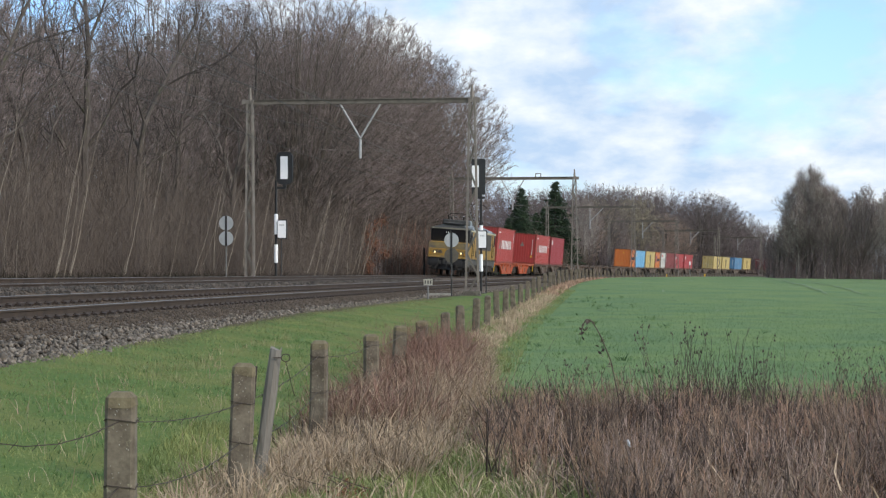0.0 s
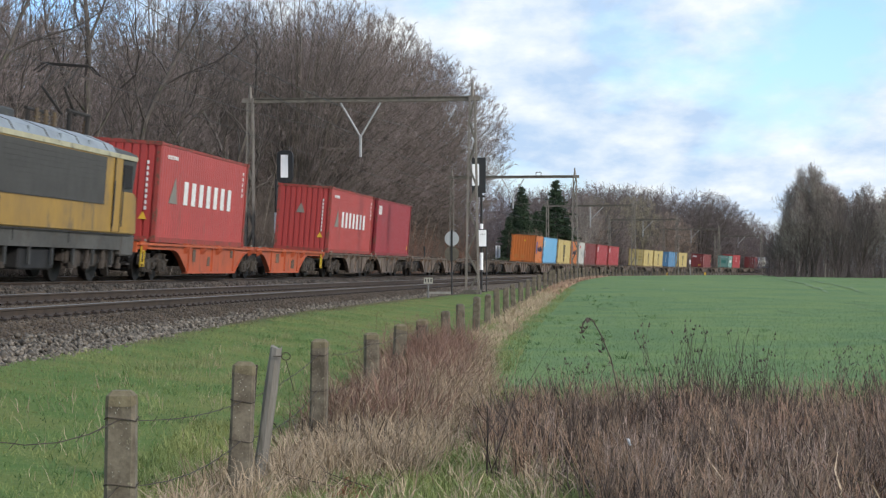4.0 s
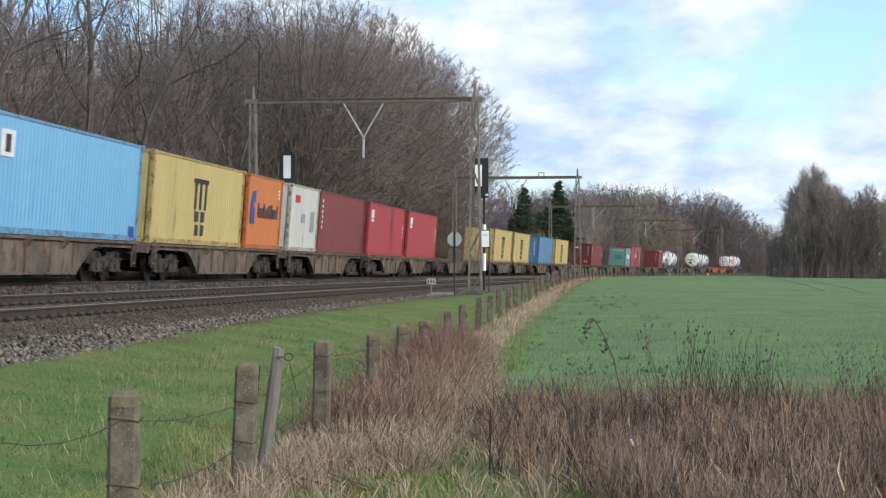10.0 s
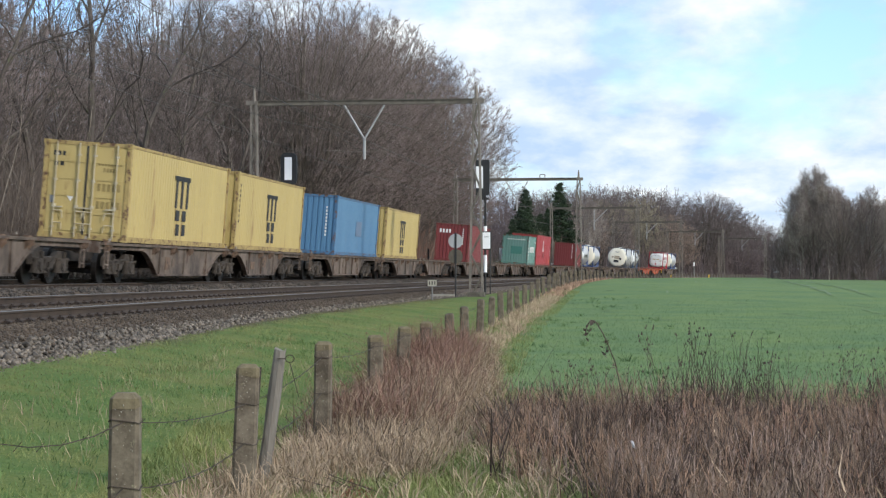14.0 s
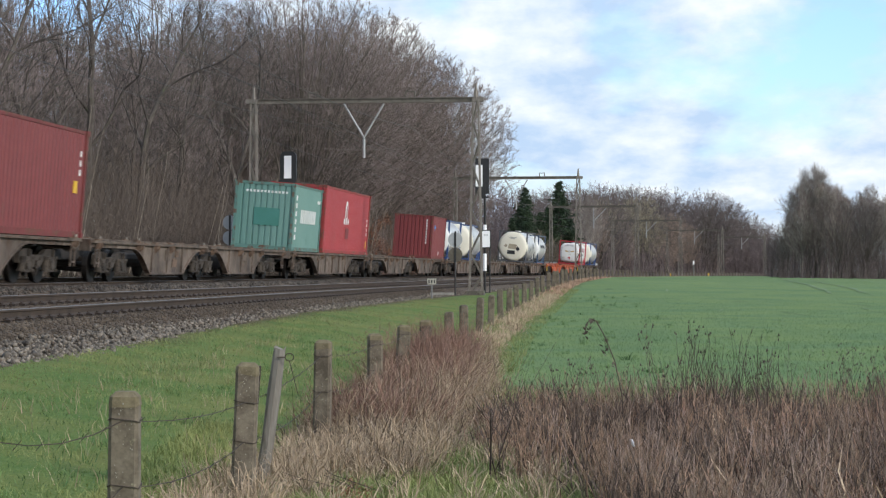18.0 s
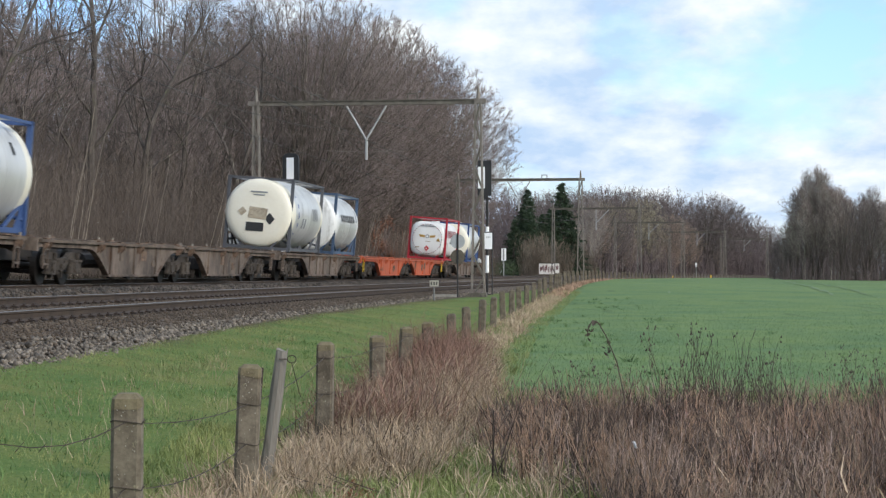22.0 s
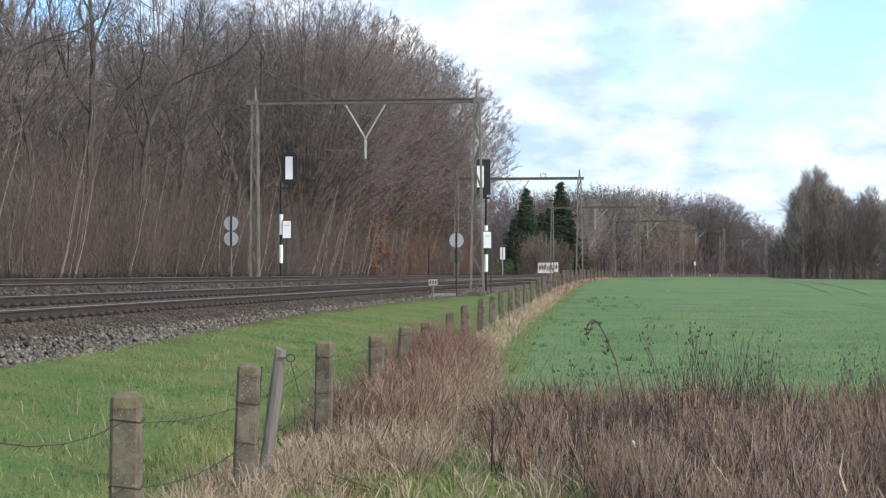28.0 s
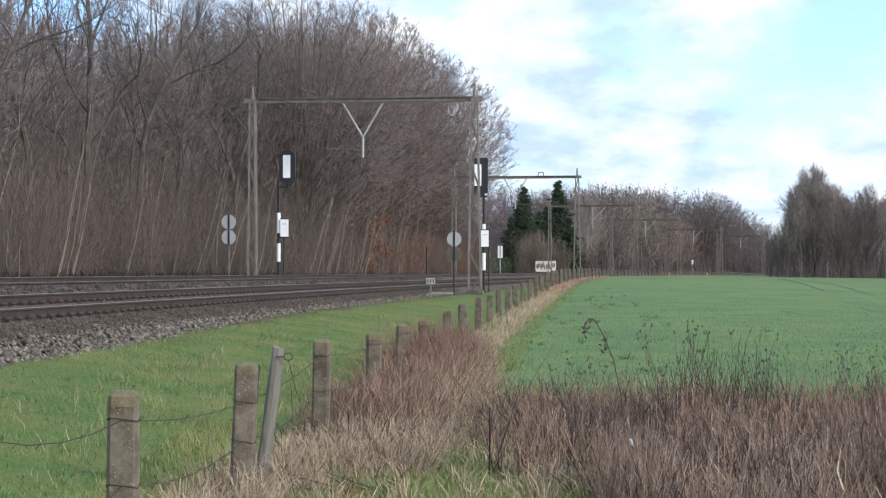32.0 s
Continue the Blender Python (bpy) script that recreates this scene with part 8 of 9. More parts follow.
def make_growth():
    rng = np.random.default_rng(4)
    # short turf of the verge
    s = -52 + 75 * rng.beta(1.0, 1.7, 90000)
    lat = np.minimum(rng.uniform(6.9, 12.0, 90000), fence_lat(s) + 0.6)
    th = np.interp(s, _s, _th)
    xy = np.column_stack([np.interp(s, _s, _X) + lat * np.cos(th), np.interp(s, _s, _Y) - lat * np.sin(th)])
    k = 0.035 + 0.035 * (np.sin(xy[:, 0] * 1.9 + np.sin(xy[:, 1] * 1.1)) * np.sin(xy[:, 1] * 1.4) > 0.1) + 0.03 * rng.random(len(xy))
    blade_field("verge_turf", xy, k, 0.0036, 0.6, grass_mat, "short fresh green turf on the railway verge", "grass", rng)
    blade_field("foreground_turf", clump(rng, patch(rng, 44000, -2.6, 1.2, 11, 20), 1.3, 0.85), 0.14, 0.005, 0.35, grass_mat, "longer green grass in the foreground", "grass", rng)
    blade_field("dark_turf", clump(rng, along(rng, 14000, -50, -10, -4.4, -0.2), 0.9, 0.4), 0.08, 0.005, 0.55, mat("dark_grass", (0.055, 0.11, 0.035), (0.10, 0.16, 0.05), rough=0.8, scale=0.7, fine=5, bump=0, vary=0.3), "darker tufts in the verge turf", "grass", rng)
    pale = mat("pale_green_grass", (0.17, 0.2, 0.075), (0.30, 0.29, 0.14), rough=0.85, scale=1.5, fine=8, bump=0, vary=0.4)
    tussocks("pale_tufts", np.concatenate([along(rng, 46, -50, -12, -3.6, -0.3), rng.normal(0, 1, (12, 2)) * (0.45, 1.2) + (-3.7, 27.0)]), 34, 0.17, 0.12, 0.004, pale, "pale coarse tufts in the verge turf", "grass", rng, lean=0.5)
    blade_field("moss_turf", along(rng, 34000, -50, 20, -4.95, -2.9), 0.05, 0.006, 0.7, mat("olive_moss", (0.105, 0.112, 0.04), (0.18, 0.165, 0.07), rough=0.9, scale=1.2, fine=8, bump=0, vary=0.4), "olive moss and short grass by the ballast", "grass", rng)
    soil = mat("brown_moss", (0.075, 0.062, 0.036), (0.14, 0.115, 0.065), rough=0.95, scale=1.2, fine=8, bump=0, vary=0.4)
    blade_field("brown_moss", clump(rng, along(rng, 26000, -50, 10, -5.1, -4.0), 1.6, 0.75), 0.04, 0.006, 0.9, soil, "brown moss and dead grass where the stones end", "moss", rng)
    tussocks("verge_tufts", clump(rng, along(rng, 700, -50, -22, -3.9, -0.3), 1.1, 0.6), 20, 0.11, 0.13, 0.0042, mat("deep_green_grass", (0.075, 0.15, 0.045), (0.16, 0.25, 0.08), rough=0.8, scale=0.9, fine=6, bump=0, vary=0.4), "uneven deep green tufts in the verge turf", "grass", rng, lean=0.5, droop=0.7)
    tussocks("pale_stems", along(rng, 150, -50, -24, -3.4, -0.2), 4, 0.26, 0.1, 0.0028, straw_mat, "single pale dry stems standing in the verge turf", "grass", rng, lean=0.3, droop=0.5)
    # young crop
    xy = np.column_stack([rng.uniform(1.0, 24, 80000), 26 + 70 * rng.beta(1.0, 2.4, 80000)])
    sl, la = side_of(xy[:, 0], xy[:, 1])
    xy = xy[(la > fence_lat(sl) + 0.9)]
    blade_field("winter_crop", xy, 0.09, 0.0055, 0.55, crop_mat, "young green winter crop", "crop", rng)
    sl = rng.uniform(-34, 30, 70)
    spots = np.array([at(float(u), float(fence_lat(u) + 1.2 + abs(rng.normal(0, 2.2))))[:2] for u in sl])
    tussocks("field_weeds", spots, 26, 0.19, 0.1, 0.008, mat("field_weed", (0.07, 0.14, 0.06), (0.16, 0.25, 0.09), rough=0.8, scale=0.8, fine=6, bump=0, vary=0.4), "broad-leaved green weeds at the edge of the crop", "weeds", rng, lean=0.7, droop=0.9)
    # dry grass that follows the fence
    faded = mat("faded_grass", (0.25, 0.178, 0.117), (0.49, 0.372, 0.25), rough=0.9, scale=1.6, fine=9, bump=0, vary=0.5)
    tussocks("dry_grass", np.concatenate([along(rng, 190, -43.5, -33, -0.1, 1.3), along(rng, 46, -47.5, -42, -0.3, 0.5)]), 50, 0.36, 0.1, 0.0042, straw_mat, "bleached dry grass tangled along the fence", "grass", rng, lean=0.5, droop=1.2, kink=0.5)
    tussocks("dry_grass", np.concatenate([along(rng, 210, -43.5, -30, -0.1, 1.4), along(rng, 30, -47.5, -42, -0.3, 0.5)]), 46, 0.4, 0.12, 0.0042, faded, "faded reddish-tan grass tangled along the fence", "grass", rng, lean=0.5, droop=1.1, kink=0.5)
    # the shade between the tussocks, put into dark stems
    tussocks("dry_grass", along(rng, 90, -43, -30, 0.0, 1.4), 30, 0.3, 0.14, 0.005, dark_weed, "dark stems that stand in for shade under the dry grass", "grass", rng, lean=0.5, droop=0.9, kink=0.5)
    tussocks("green_tussocks", along(rng, 80, -43, -20, 0.2, 1.6), 36, 0.22, 0.1, 0.005, grass_mat, "green grass tussocks between the dry ones", "grass", rng, lean=0.4, droop=0.9, kink=0.3)
    tussocks("dry_grass", along(rng, 260, -33, 30, 0.0, 0.95), 34, 0.27, 0.12, 0.006, straw_mat, "bleached dry grass tussocks along the fence", "grass", rng, lean=0.4, droop=0.9)
    blade_field("dry_grass", along(rng, 9000, 30, 330, -0.1, 1.0), 0.28, 0.022, 0.4, weed_mat, "bleached dry grass along the far fence", "grass", rng)
    tussocks("dry_grass", np.concatenate([patch(rng, 60, -1.4, 1.1, 12.0, 19.5), patch(rng, 60, 0.1, 1.5, 14.5, 21.0)]), 32, 0.3, 0.1, 0.004, straw_mat, "bleached tussocks among green grass", "grass", rng, lean=0.45, droop=1.0)
    blade_field("fence_turf", clump(rng, along(rng, 20000, -36, 40, -0.3, 1.5), 1.7, 0.7), 0.13, 0.005, 0.4, grass_mat, "green grass among the dry blades by the fence", "grass", rng)
    # russet brambles heaped round the posts
    feet = np.concatenate([along(rng, 85, -39.8, -31.0, -0.1, 0.85), along(rng, 85, -31.5, -23.5, -0.2, 0.6)])
    tussocks("russet_undergrowth", feet, 75, np.where(np.arange(len(feet)) < 85, 0.74, 1.0), 0.2, 0.0036, russet_mat, "russet withered brambles heaped around the posts", "undergrowth", rng, lean=0.48, droop=1.1, kink=0.75)
    tussocks("russet_undergrowth", along(rng, 150, -40, -27, 0.0, 1.1), 42, 0.66, 0.18, 0.004, faded, "bent tan stems over the russet undergrowth", "undergrowth", rng, lean=0.42, droop=1.2, kink=0.6)
    # dark stems colour in the shade inside the heap
    tussocks("russet_undergrowth", along(rng, 60, -41, -24, -0.2, 1.0), 30, 0.5, 0.16, 0.006, dark_weed, "dark stems that stand in for shade inside the russet undergrowth", "undergrowth", rng, lean=0.5, droop=0.9)
    # withered weeds between camera and field: tall and low, in patches of one kind each

    def tall(xy):
        return np.interp(xy[:, 0], (0.6, 1.6, 2.4), (0.34, 0.46, 0.58)) + 0.17 * np.sin(xy[:, 0] * 1.1 + 0.4) * np.sin(xy[:, 1] * 0.7) + 0.12 * np.sin(xy[:, 0] * 3.1 + 1.7 * np.sin(xy[:, 1] * 1.7))
    # the last row darkens the hollows: their shade as stem colour
    for n, per, k, w, mtl, label, lean, droop in ((290, 34, 0.95, 0.0046, weed_mat, "dense withered brown weeds before the field", 0.45, 1.1),
                                                  (210, 40, 0.98, 0.004, russet_mat, "reddish withered weeds before the field", 0.36, 0.9),
                                                  (230, 11, 0.95, 0.006, straw_mat, "bleached broken stalks among withered weeds", 0.95, 1.2),
                                                  (130, 40, 0.88, 0.0044, grey_weed, "grey dead stems among withered weeds", 0.42, 1.0),
                                                  (420, 36, 0.86, 0.006, dark_weed, "dark stems that stand in for shaded hollows among the weeds", 0.45, 0.9)):
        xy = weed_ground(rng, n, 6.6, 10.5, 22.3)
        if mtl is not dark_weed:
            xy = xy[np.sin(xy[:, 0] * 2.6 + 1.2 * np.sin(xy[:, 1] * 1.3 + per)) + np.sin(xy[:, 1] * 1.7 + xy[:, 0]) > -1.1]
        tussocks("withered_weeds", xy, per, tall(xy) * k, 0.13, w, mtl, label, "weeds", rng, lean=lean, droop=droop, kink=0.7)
    # low growth at the foot of the wood, its colour darkened for shade behind the wagons
    bramble = mat("shade_dark_bramble", (0.026, 0.021, 0.015), (0.058, 0.046, 0.03), rough=0.95, scale=1.5, fine=9, bump=0, vary=0.4)
    for s0, s1, n in ((-46, 40, 15000), (40, 150, 7000)):
        s = rng.uniform(s0, s1, n)
        lat = rng.uniform(-6.6, -4.4, n)
        th = np.interp(s, _s, _th)
        xy = np.column_stack([np.interp(s, _s, _X) + lat * np.cos(th), np.interp(s, _s, _Y) - lat * np.sin(th)])
        blade_field("bramble_undergrowth", xy, 0.5 + 0.5 * np.abs(np.sin(s * 0.9)), 0.02, 0.5, bramble, "bramble growth at the foot of the wood, coloured dark for shade", "undergrowth", rng, bend=1.2)
    s = rng.uniform(95, 250, 6000)
    lat = rng.uniform(-6.2, -3.2, 6000)
    th = np.interp(s, _s, _th)
    blade_field("dry_grass", np.column_stack([np.interp(s, _s, _X) + lat * np.cos(th), np.interp(s, _s, _Y) - lat * np.sin(th)]), 0.5, 0.03, 0.45, straw_mat, "bleached dry grass beside the far track", "grass", rng, bend=0.8)
    # branching dead herbs in tufts
    rt = random.Random(61)
    for k, (mt, n, label) in enumerate(((weed_mat, 90, "branching withered herbs in tufts"), (grey_weed, 90, "grey branching dead herbs in tufts"), (dark_weed, 70, "dark branching dead herbs in tufts"), (mat("faded_herb", (0.17, 0.122, 0.1), (0.40, 0.30, 0.248), rough=0.9, scale=1.2, fine=9, bump=0, vary=0.5), 55, "bleached branching dead herbs in tufts"))):
        pack = as_triangles(*brush(310 + k, 16, 7.0, 2.4, r=0.034, lean=0.22, twigs=14, r_twig=0.026))
        poses = []
        while len(poses) < n:
            y = rt.uniform(10.8, 22.0)
            x = rt.uniform(0.65 + 0.12 * max(0.0, 16 - y) + 0.15 * math.sin(y), 0.25 * y + 0.4)
            poses.append(set_pose(ground_at(x, y), rt, 0.07, 0.112, 9))
        merged("withered_herbs", [(*pack, poses)], mt, label, "weeds")


make_growth()


def stalk(rnd, V, F, p, h, heads, spread, r=0.005):
    w = Vector((rnd.gauss(0, 0.12), rnd.gauss(0, 0.12), 1)).normalized()
    pts = [p]
    for i in range(5):
        q = pts[-1] + w * (h / 5)
        stick(V, F, pts[-1], q, r, r * 0.85)
        r *= 0.85
        pts.append(q)
        w = (w + Vector((rnd.gauss(0, 0.1), rnd.gauss(0, 0.1), 0))).normalized()
    for _ in range(heads):
        i = rnd.randrange(2, 6)
        q = pts[i]
        e = q + Vector((rnd.uniform(-1, 1) * spread, rnd.uniform(-1, 1) * spread, rnd.uniform(0.1, 0.35)))
        stick(V, F, q, e, r * 0.9, r * 0.5)
        for _ in range(2):
            c = e + Vector((rnd.gauss(0, 0.015), rnd.gauss(0, 0.015), rnd.gauss(0, 0.015)))
            spike(V, F, c - Vector((0, 0, 0.012)), c + Vector((rnd.gauss(0, 0.01), 0, 0.02)), 0.011)


def make_stalks():
    rnd = random.Random(21)
    protos = []
    for i in range(4):
        V, F = [], []
        for _ in range(3):
            stalk(rnd, V, F, Vector((rnd.uniform(-0.06, 0.06), rnd.uniform(-0.06, 0.06), -0.03)), rnd.uniform(0.7, 1.05), 4, 0.12)
        protos.append(tagged(raw("dead_flower_stalk", V, F, dark_weed), "thin dead flower stalk with dark seed heads", "plant", "dead flower stalks"))
    spots = [(rnd.gauss(2.9, 0.5), rnd.uniform(16.5, 21.5)) for _ in range(4)] + [(rnd.uniform(3.8, 5.6), rnd.uniform(18, 23)) for _ in range(10)] + [(rnd.uniform(0.9, 5.0), rnd.uniform(14, 20)) for _ in range(6)]
    for i, (x, y) in enumerate(spots):
        p = ground_at(x, y)
        m = Matrix.Translation(p) @ Matrix.Rotation(rnd.uniform(0, 6), 4, "Z")
        k = rnd.uniform(0.75, 1.1) if i < 4 else rnd.uniform(0.65, 0.85)
        if i < 4:
            protos[i].matrix_world = m
        else:
            c = copy_thing(protos[rnd.randrange(4)], m)
            c.scale = (k, k, k)
    # bare stems standing higher than the weeds
    V, F = brush(301, 14, 14.0, 2.4, r=0.036, lean=0.3, twigs=16, r_twig=0.022)
    V = [(x * 0.1, y * 0.1, z * 0.1) for x, y, z in V]
    ob = tagged(raw("bare_bush", V, F, dark_weed), "bare dark twiggy bush standing above the weeds", "bush", "bare bushes")
    ob.matrix_world = Matrix.Translation(ground_at(2.75, 19.0))
    for x, y, k in ((2.8, 18.7, 0.8), (2.55, 19.3, 0.75), (3.25, 18.8, 0.7), (3.0, 19.8, 0.85), (3.1, 19.5, 0.95), (2.45, 18.6, 0.85), (3.4, 19.2, 0.85), (2.9, 18.2, 0.75), (2.6, 19.6, 0.9), (3.0, 19.0, 0.8), (4.6, 19.6, 0.6), (1.7, 18.5, 0.55), (2.7, 19.9, 0.92), (3.2, 20.2, 0.9), (2.35, 20.0, 0.7), (3.6, 19.9, 0.75), (3.0, 18.5, 0.7), (2.6, 18.9, 0.65)):
        c = copy_thing(ob, Matrix.Translation(ground_at(x, y)) @ Matrix.Rotation(k * 9, 4, "Z")); c.scale = (k, k, k)
    V, F = brush(302, 4, 0.8, 0.1, r=0.007, lean=0.12, twigs=6, r_twig=0.004)
    ob = tagged(raw("thorny_stem", V, F, dark_weed), "dark thorny stem in the dry grass", "bush", kind="stuff")
    ob.matrix_world = Matrix.Translation(ground_at(0.42, 15.5))
    V, F = [], []
    rr = random.Random(4)
    for k in range(9):
        q = Vector((rr.uniform(-0.2, 0.2), 0, 0.05))
        e = q + Vector((rr.uniform(-0.9, 0.35), rr.uniform(-0.2, 0.2), rr.uniform(0.02, 0.3)))
        stick(V, F, q, e, 0.012, 0.004)
        for _ in range(5):
            m = q.lerp(e, rr.uniform(0.3, 1))
            spike(V, F, m, m + Vector((rr.uniform(-0.3, 0.1), 0, rr.uniform(0, 0.25))), 0.005)
    ob = tagged(raw("fallen_branch", V, F, dark_weed), "dark fallen branch lying in the grass", "branch")
    ob.matrix_world = Matrix.Translation(ground_at(-0.55, 14.6)) @ Matrix.Diagonal((0.6, 0.6, 0.6, 1))
    # a withered stalk that hooks over at its tip
    g = thing("hooked_stalk", "withered dark stalk with its tip hooked over", "plant")
    V, F = [], []
    way = [Vector(c) for c in ((1.66, 17.5, 0.0), (1.63, 17.5, 0.6), (1.56, 17.5, 0.93), (1.46, 17.5, 1.17), (1.39, 17.5, 1.29), (1.34, 17.5, 1.31), (1.30, 17.5, 1.26), (1.29, 17.5, 1.19))]
    for p, q in zip(way, way[1:]):
        stick(V, F, p, q, 0.0055, 0.005, 5)
    raw("stem", V, F, dark_weed, g)
    V, F = [], []
    for p in way[2:]:
        leaf_cloud(V, F, rr, tuple(p - Vector((0, 0, 0.03))), 0.05, 4, 0.03)
    leaf_cloud(V, F, rr, (1.45, 17.5, 1.02), 0.06, 6, 0.035)
    raw("withered_leaves", V, F, dark_weed, g)
    V, F = [], []
    for _ in range(7):
        leaf_cloud(V, F, rr, (rr.uniform(-0.95, -0.45), rr.uniform(13.9, 15.2), 0.06), 0.16, 22, 0.03, 0.25)
    tagged(raw("fallen_leaves", V, F, red_leaf), "russet fallen leaves caught in the grass", "leaves", kind="stuff")
    # scrap of white paper caught in the weeds
    bm = bmesh.new()
    rows = []
    for k, (w, off, z) in enumerate(((0.014, 0.02, -0.075), (0.026, 0.008, -0.03), (0.03, 0.0, 0.02), (0.024, -0.008, 0.06), (0.01, -0.012, 0.078))):
        rows.append([bm.verts.new((off - w, 0.012 * (k % 2), z)), bm.verts.new((off, -0.014, z + 0.004)), bm.verts.new((off + w, 0.006, z - 0.004)), bm.verts.new((off, 0.022, z))])
    for a, b in zip(rows, rows[1:]):
        for j in range(4):
            bm.faces.new((a[j], a[(j + 1) % 4], b[(j + 1) % 4], b[j]))
    bm.faces.new(rows[0][::-1]); bm.faces.new(rows[-1])
    paper = part("paper_scrap", bm, mat("paper", (0.78, 0.78, 0.8), (0.7, 0.7, 0.72), rough=0.8, bump=0), None)
    tagged(paper, "scrap of white paper caught in the weeds", "litter")
    paper.matrix_world = Matrix.Translation((1.33, 13.5, 0.53)) @ Matrix.Rotation(-0.25, 4, "Y") @ Matrix.Diagonal((0.46, 0.5, 0.4, 1))


make_stalks()


# ---- stones and sleepers ----
def stones(name, n, s0, s1, l0, l1, size, rng, zf, label, material=None):
    s = s0 + (s1 - s0) * rng.beta(1.0, 1.5, n)
    lat = l0 + (l1 - l0) * (rng.beta(1.7, 1.5, n) if l1 > 7 else rng.random(n)) + 0.09 * np.sin(s * 1.3 + 2 * np.sin(s * 0.4))
    zl = zf(lat)
    th = np.interp(s, _s, _th)
    L = lat + CANT * zl
    c = np.column_stack([np.interp(s, _s, _X) + L * np.cos(th), np.interp(s, _s, _Y) - L * np.sin(th), rail_z(s) + zl - CANT * lat])
    o = np.array([(1, 0, 0), (0, 1, 0), (-1, 0, 0), (0, -1, 0), (0.2, 0.1, 0.9), (-0.1, -0.2, -0.9)], float)
    f = np.array([(0, 1, 4), (1, 2, 4), (2, 3, 4), (3, 0, 4), (1, 0, 5), (2, 1, 5), (3, 2, 5), (0, 3, 5)])
    sc = size * rng.uniform(0.6, 1.35, (n, 1, 1)) * rng.uniform(0.6, 1.2, (n, 1, 3))
    a = rng.uniform(0, math.tau, n)
    R = np.zeros((n, 3, 3)); R[:, 0, 0] = np.cos(a); R[:, 0, 1] = -np.sin(a); R[:, 1, 0] = np.sin(a); R[:, 1, 1] = np.cos(a); R[:, 2, 2] = 1
    b = rng.uniform(-1.6, 1.6, n)
    Q = np.zeros((n, 3, 3)); Q[:, 0, 0] = 1; Q[:, 1, 1] = np.cos(b); Q[:, 1, 2] = -np.sin(b); Q[:, 2, 1] = np.sin(b); Q[:, 2, 2] = np.cos(b)
    V = (o[None] + rng.normal(0, 0.16, (n, 6, 3))) * sc
    V = np.einsum("nij,njk,nvk->nvi", R, Q, V) + c[:, None]
    F = (f[None] + (np.arange(n) * 6)[:, None, None]).reshape(-1, 3)
    me = bpy.data.meshes.new(name)
    me.vertices.add(n * 6); me.vertices.foreach_set("co", V.ravel().astype(np.float32))
    me.loops.add(len(F) * 3); me.polygons.add(len(F))
    me.loops.foreach_set("vertex_index", F.ravel().astype(np.int32))
    me.polygons.foreach_set("loop_start", (np.arange(len(F)) * 3).astype(np.int32))
    me.update(calc_edges=True)
    me.validate()
    me.materials.append(material or stone_mat)
    return tagged(new(name, me), label, "ballast", kind="stuff")


stone_mat = mat("ballast_stone", (0.04, 0.033, 0.026), (0.235, 0.2, 0.16), rough=0.9, scale=9, fine=14, bump=0.3, stain=(0.13, 0.085, 0.055), stain_at=0.58, vary=0.9)


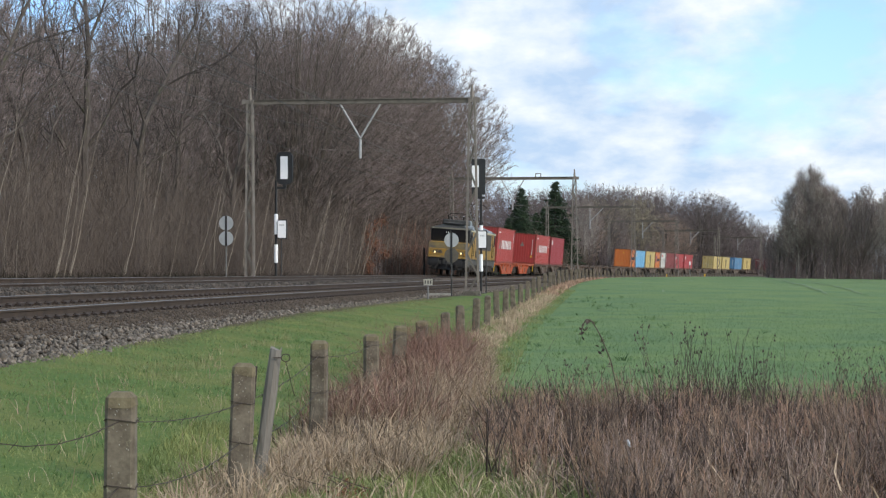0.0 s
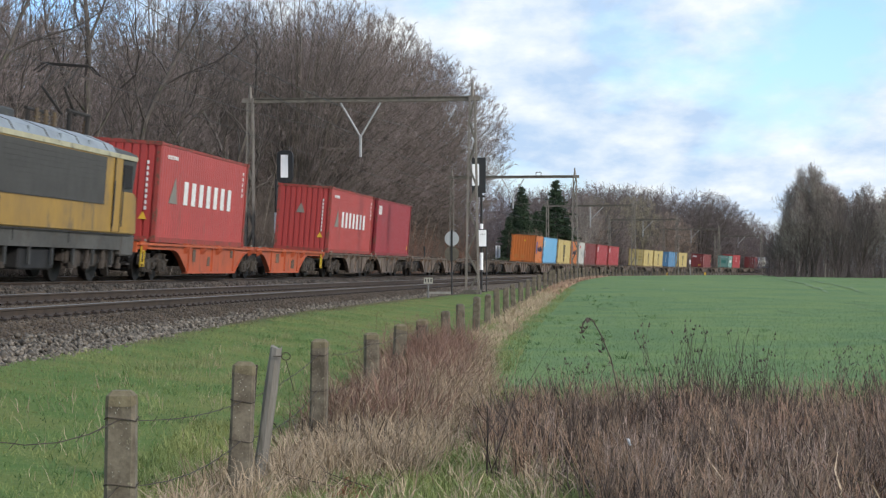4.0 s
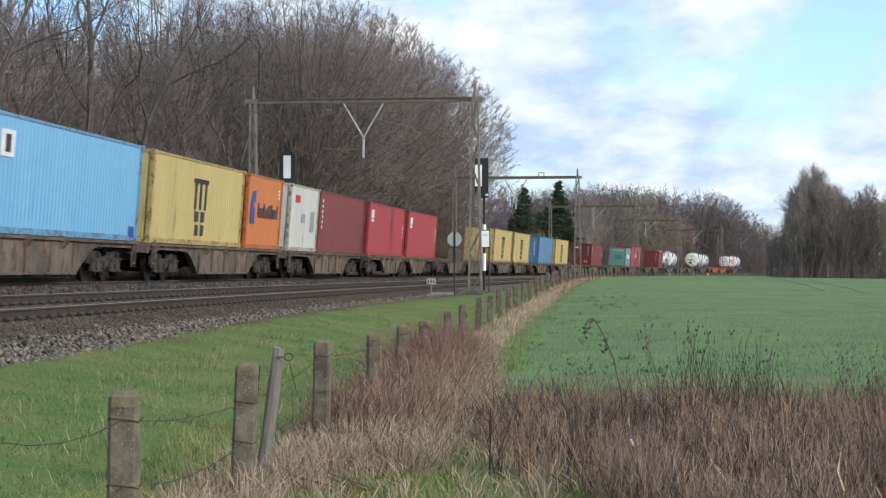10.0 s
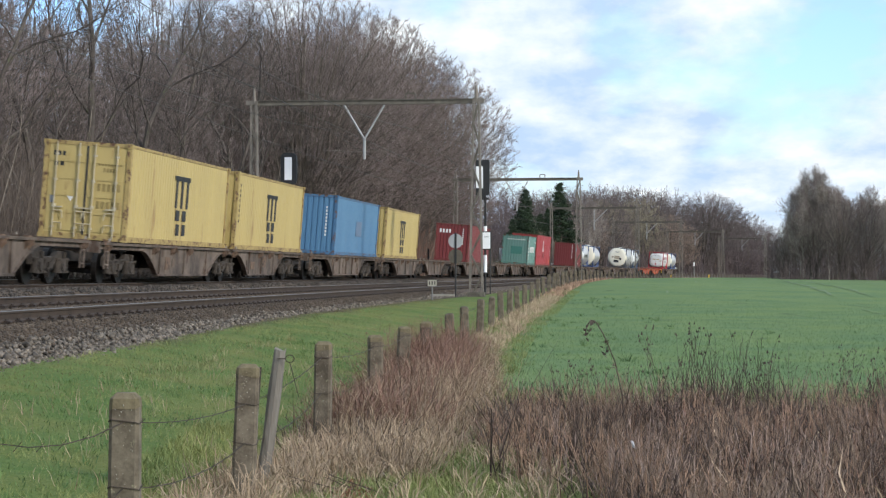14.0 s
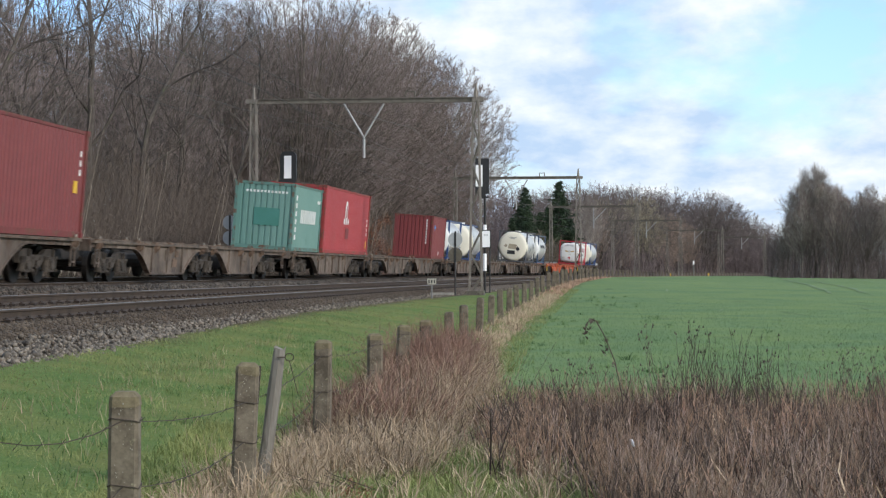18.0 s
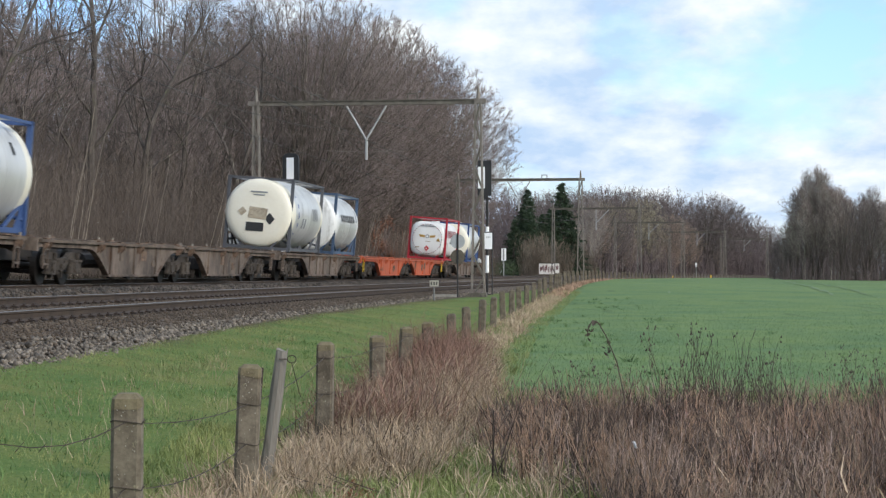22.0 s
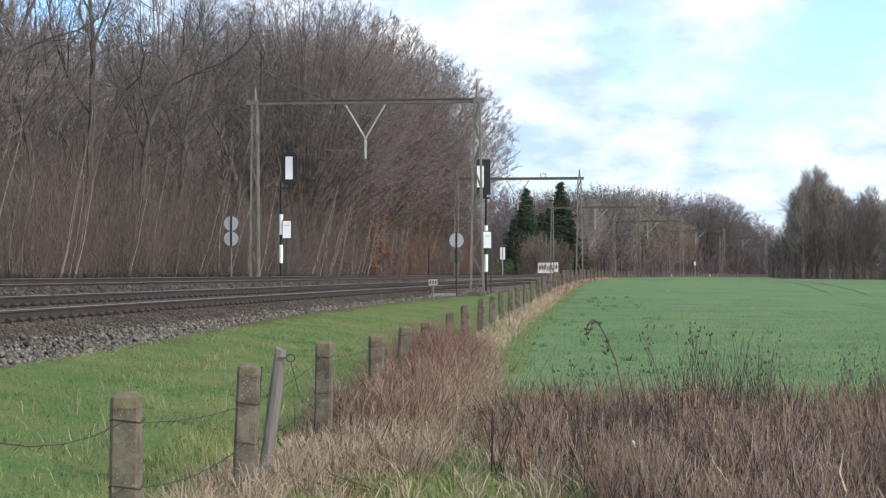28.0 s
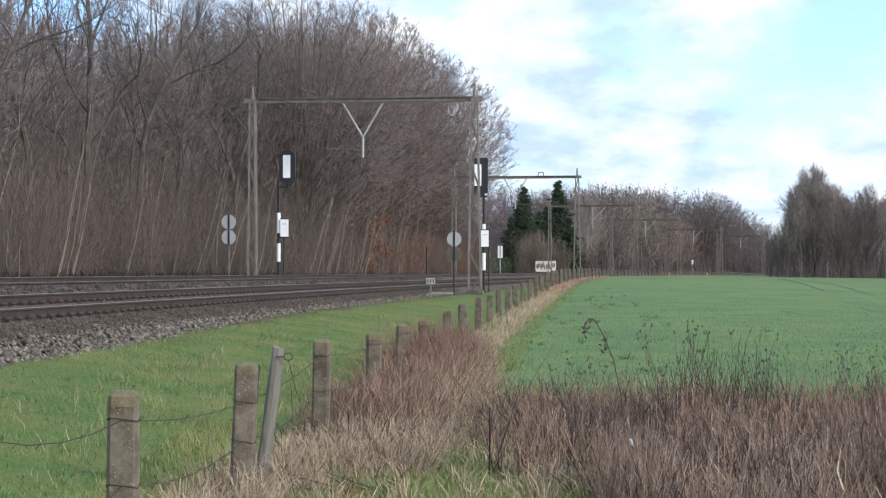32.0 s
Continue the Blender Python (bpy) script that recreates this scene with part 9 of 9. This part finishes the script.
def make_bed_detail():
    rng = np.random.default_rng(9)
    stones("ballast_stones", 21000, -44, 70, 5.95, 7.6, 0.05, rng, lambda l: np.interp(l, (5.4, 5.78, 7.6), (-0.27, -0.31, -0.62)) + 0.022 * rng.normal(0, 1, len(l)), "loose grey-brown crushed stones on the ballast slope")
    rusty = mat("rusty_stone", (0.03696, 0.0271, 0.01932), (0.0968, 0.07357, 0.05261), rough=0.95, scale=1.5, fine=9, bump=0, vary=0.7)
    stones("rusty_stones", 9000, -46, 40, 4.95, 6.3, 0.036, rng, lambda l: np.interp(l, (4.95, 5.4, 5.78, 7.6), (-0.262, -0.28, -0.325, -0.63)), "small rust-brown stones beside the rail", rusty)
    stones("rusty_stones", 6000, -46, 40, 2.6, 5.4, 0.034, rng, lambda l: -0.2 - MORE_CANT * np.maximum(l - 3.25, 0), "small rust-brown stones between the sleepers", rusty)
    stones("ballast_stones", 5000, -45, 60, 1.7, 2.4, 0.06, rng, lambda l: np.interp(l, (1.55, 2.15, 2.5), (-0.03, -0.02, -0.13)), "loose dark crushed stones between the tracks", mat("dark_stone", (0.032, 0.026, 0.021), (0.12, 0.1, 0.082), rough=0.95, scale=1.5, fine=9, bump=0, vary=0.8))
    stones("ballast_stones", 5000, -45, 60, -3.0, -1.5, 0.06, rng, lambda l: np.interp(l, (-3.5, -2.0, -1.4), (-0.9, -0.22, -0.2)), "loose grey crushed stones beside the wood")
    sleeper_mat = mat("sleeper_concrete", (0.085, 0.066, 0.05), (0.15, 0.12, 0.092), rough=0.95, scale=4, fine=30, bump=0.4, stain=(0.12, 0.06, 0.035), stain_at=0.55, vary=0.2)
    clip_mat = mat("rail_clip", (0.035, 0.028, 0.024), (0.07, 0.05, 0.04), rough=0.8, metal=0.3, scale=8)
    bm = bmesh.new()
    prism(bm, ((-1.15, -0.33), (1.15, -0.33), (1.15, -0.205), (1.1, -0.192), (-1.1, -0.192), (-1.15, -0.205)), -0.13, 0.13, "Y")
    me = mesh_of(bm, "sleeper", sleeper_mat)
    bm = bmesh.new()
    for x in (-0.7535, 0.7535):
        for side in (-1, 1):
            box(bm, x + side * 0.13, 0, -0.16, 0.12, 0.14, 0.035)
            tube(bm, (x + side * 0.1, -0.06, -0.125), (x + side * 0.1, 0.06, -0.125), 0.016, n=5)
    cme = mesh_of(bm, "rail_clip", clip_mat)
    for lat, nm in ((4.0, "track_near"), (0.0, "track_far")):
        t = tagged(new(nm), "concrete sleepers with rusty clips under the rails", "track", kind="structure")
        for i in range(270):
            s = -50 + 0.6 * i
            for name, data in (("sleeper", me), ("rail_clip", cme)):
                o = new(name, data); o.parent = t; o.matrix_world = near_pose(s) if lat else bed_pose(s)
    V, F = [], []
    for lat in (0.0, 4.0):
        for s in np.arange(112, 420, 0.6):
            m = near_pose(float(s)) if lat else bed_pose(float(s))
            i0 = len(V)
            for x in (-1.3, 1.3):
                for y in (-0.13, 0.13):
                    for z in (-0.3, -0.185):
                        V.append(tuple(m @ Vector((x, y, z))))
            F += [(i0 + a, i0 + b, i0 + c, i0 + d) for a, b, c, d in ((0, 1, 3, 2), (4, 6, 7, 5), (0, 4, 5, 1), (2, 3, 7, 6), (1, 5, 7, 3))]
    tagged(raw("far_sleepers", V, F, sleeper_mat), "far concrete sleepers in the ballast", "sleepers", kind="stuff")


make_bed_detail()

# ---- what moves ----
def motions():
    for ob, s0 in MOVERS:
        rows = []
        for k in range(0, 33):
            t = float(k)
            rows.append((t, bed_pose(s0 - SPEED * (t - 9) - ACCEL * (t - 9) ** 2)))
        walk(ob, rows)


motions()
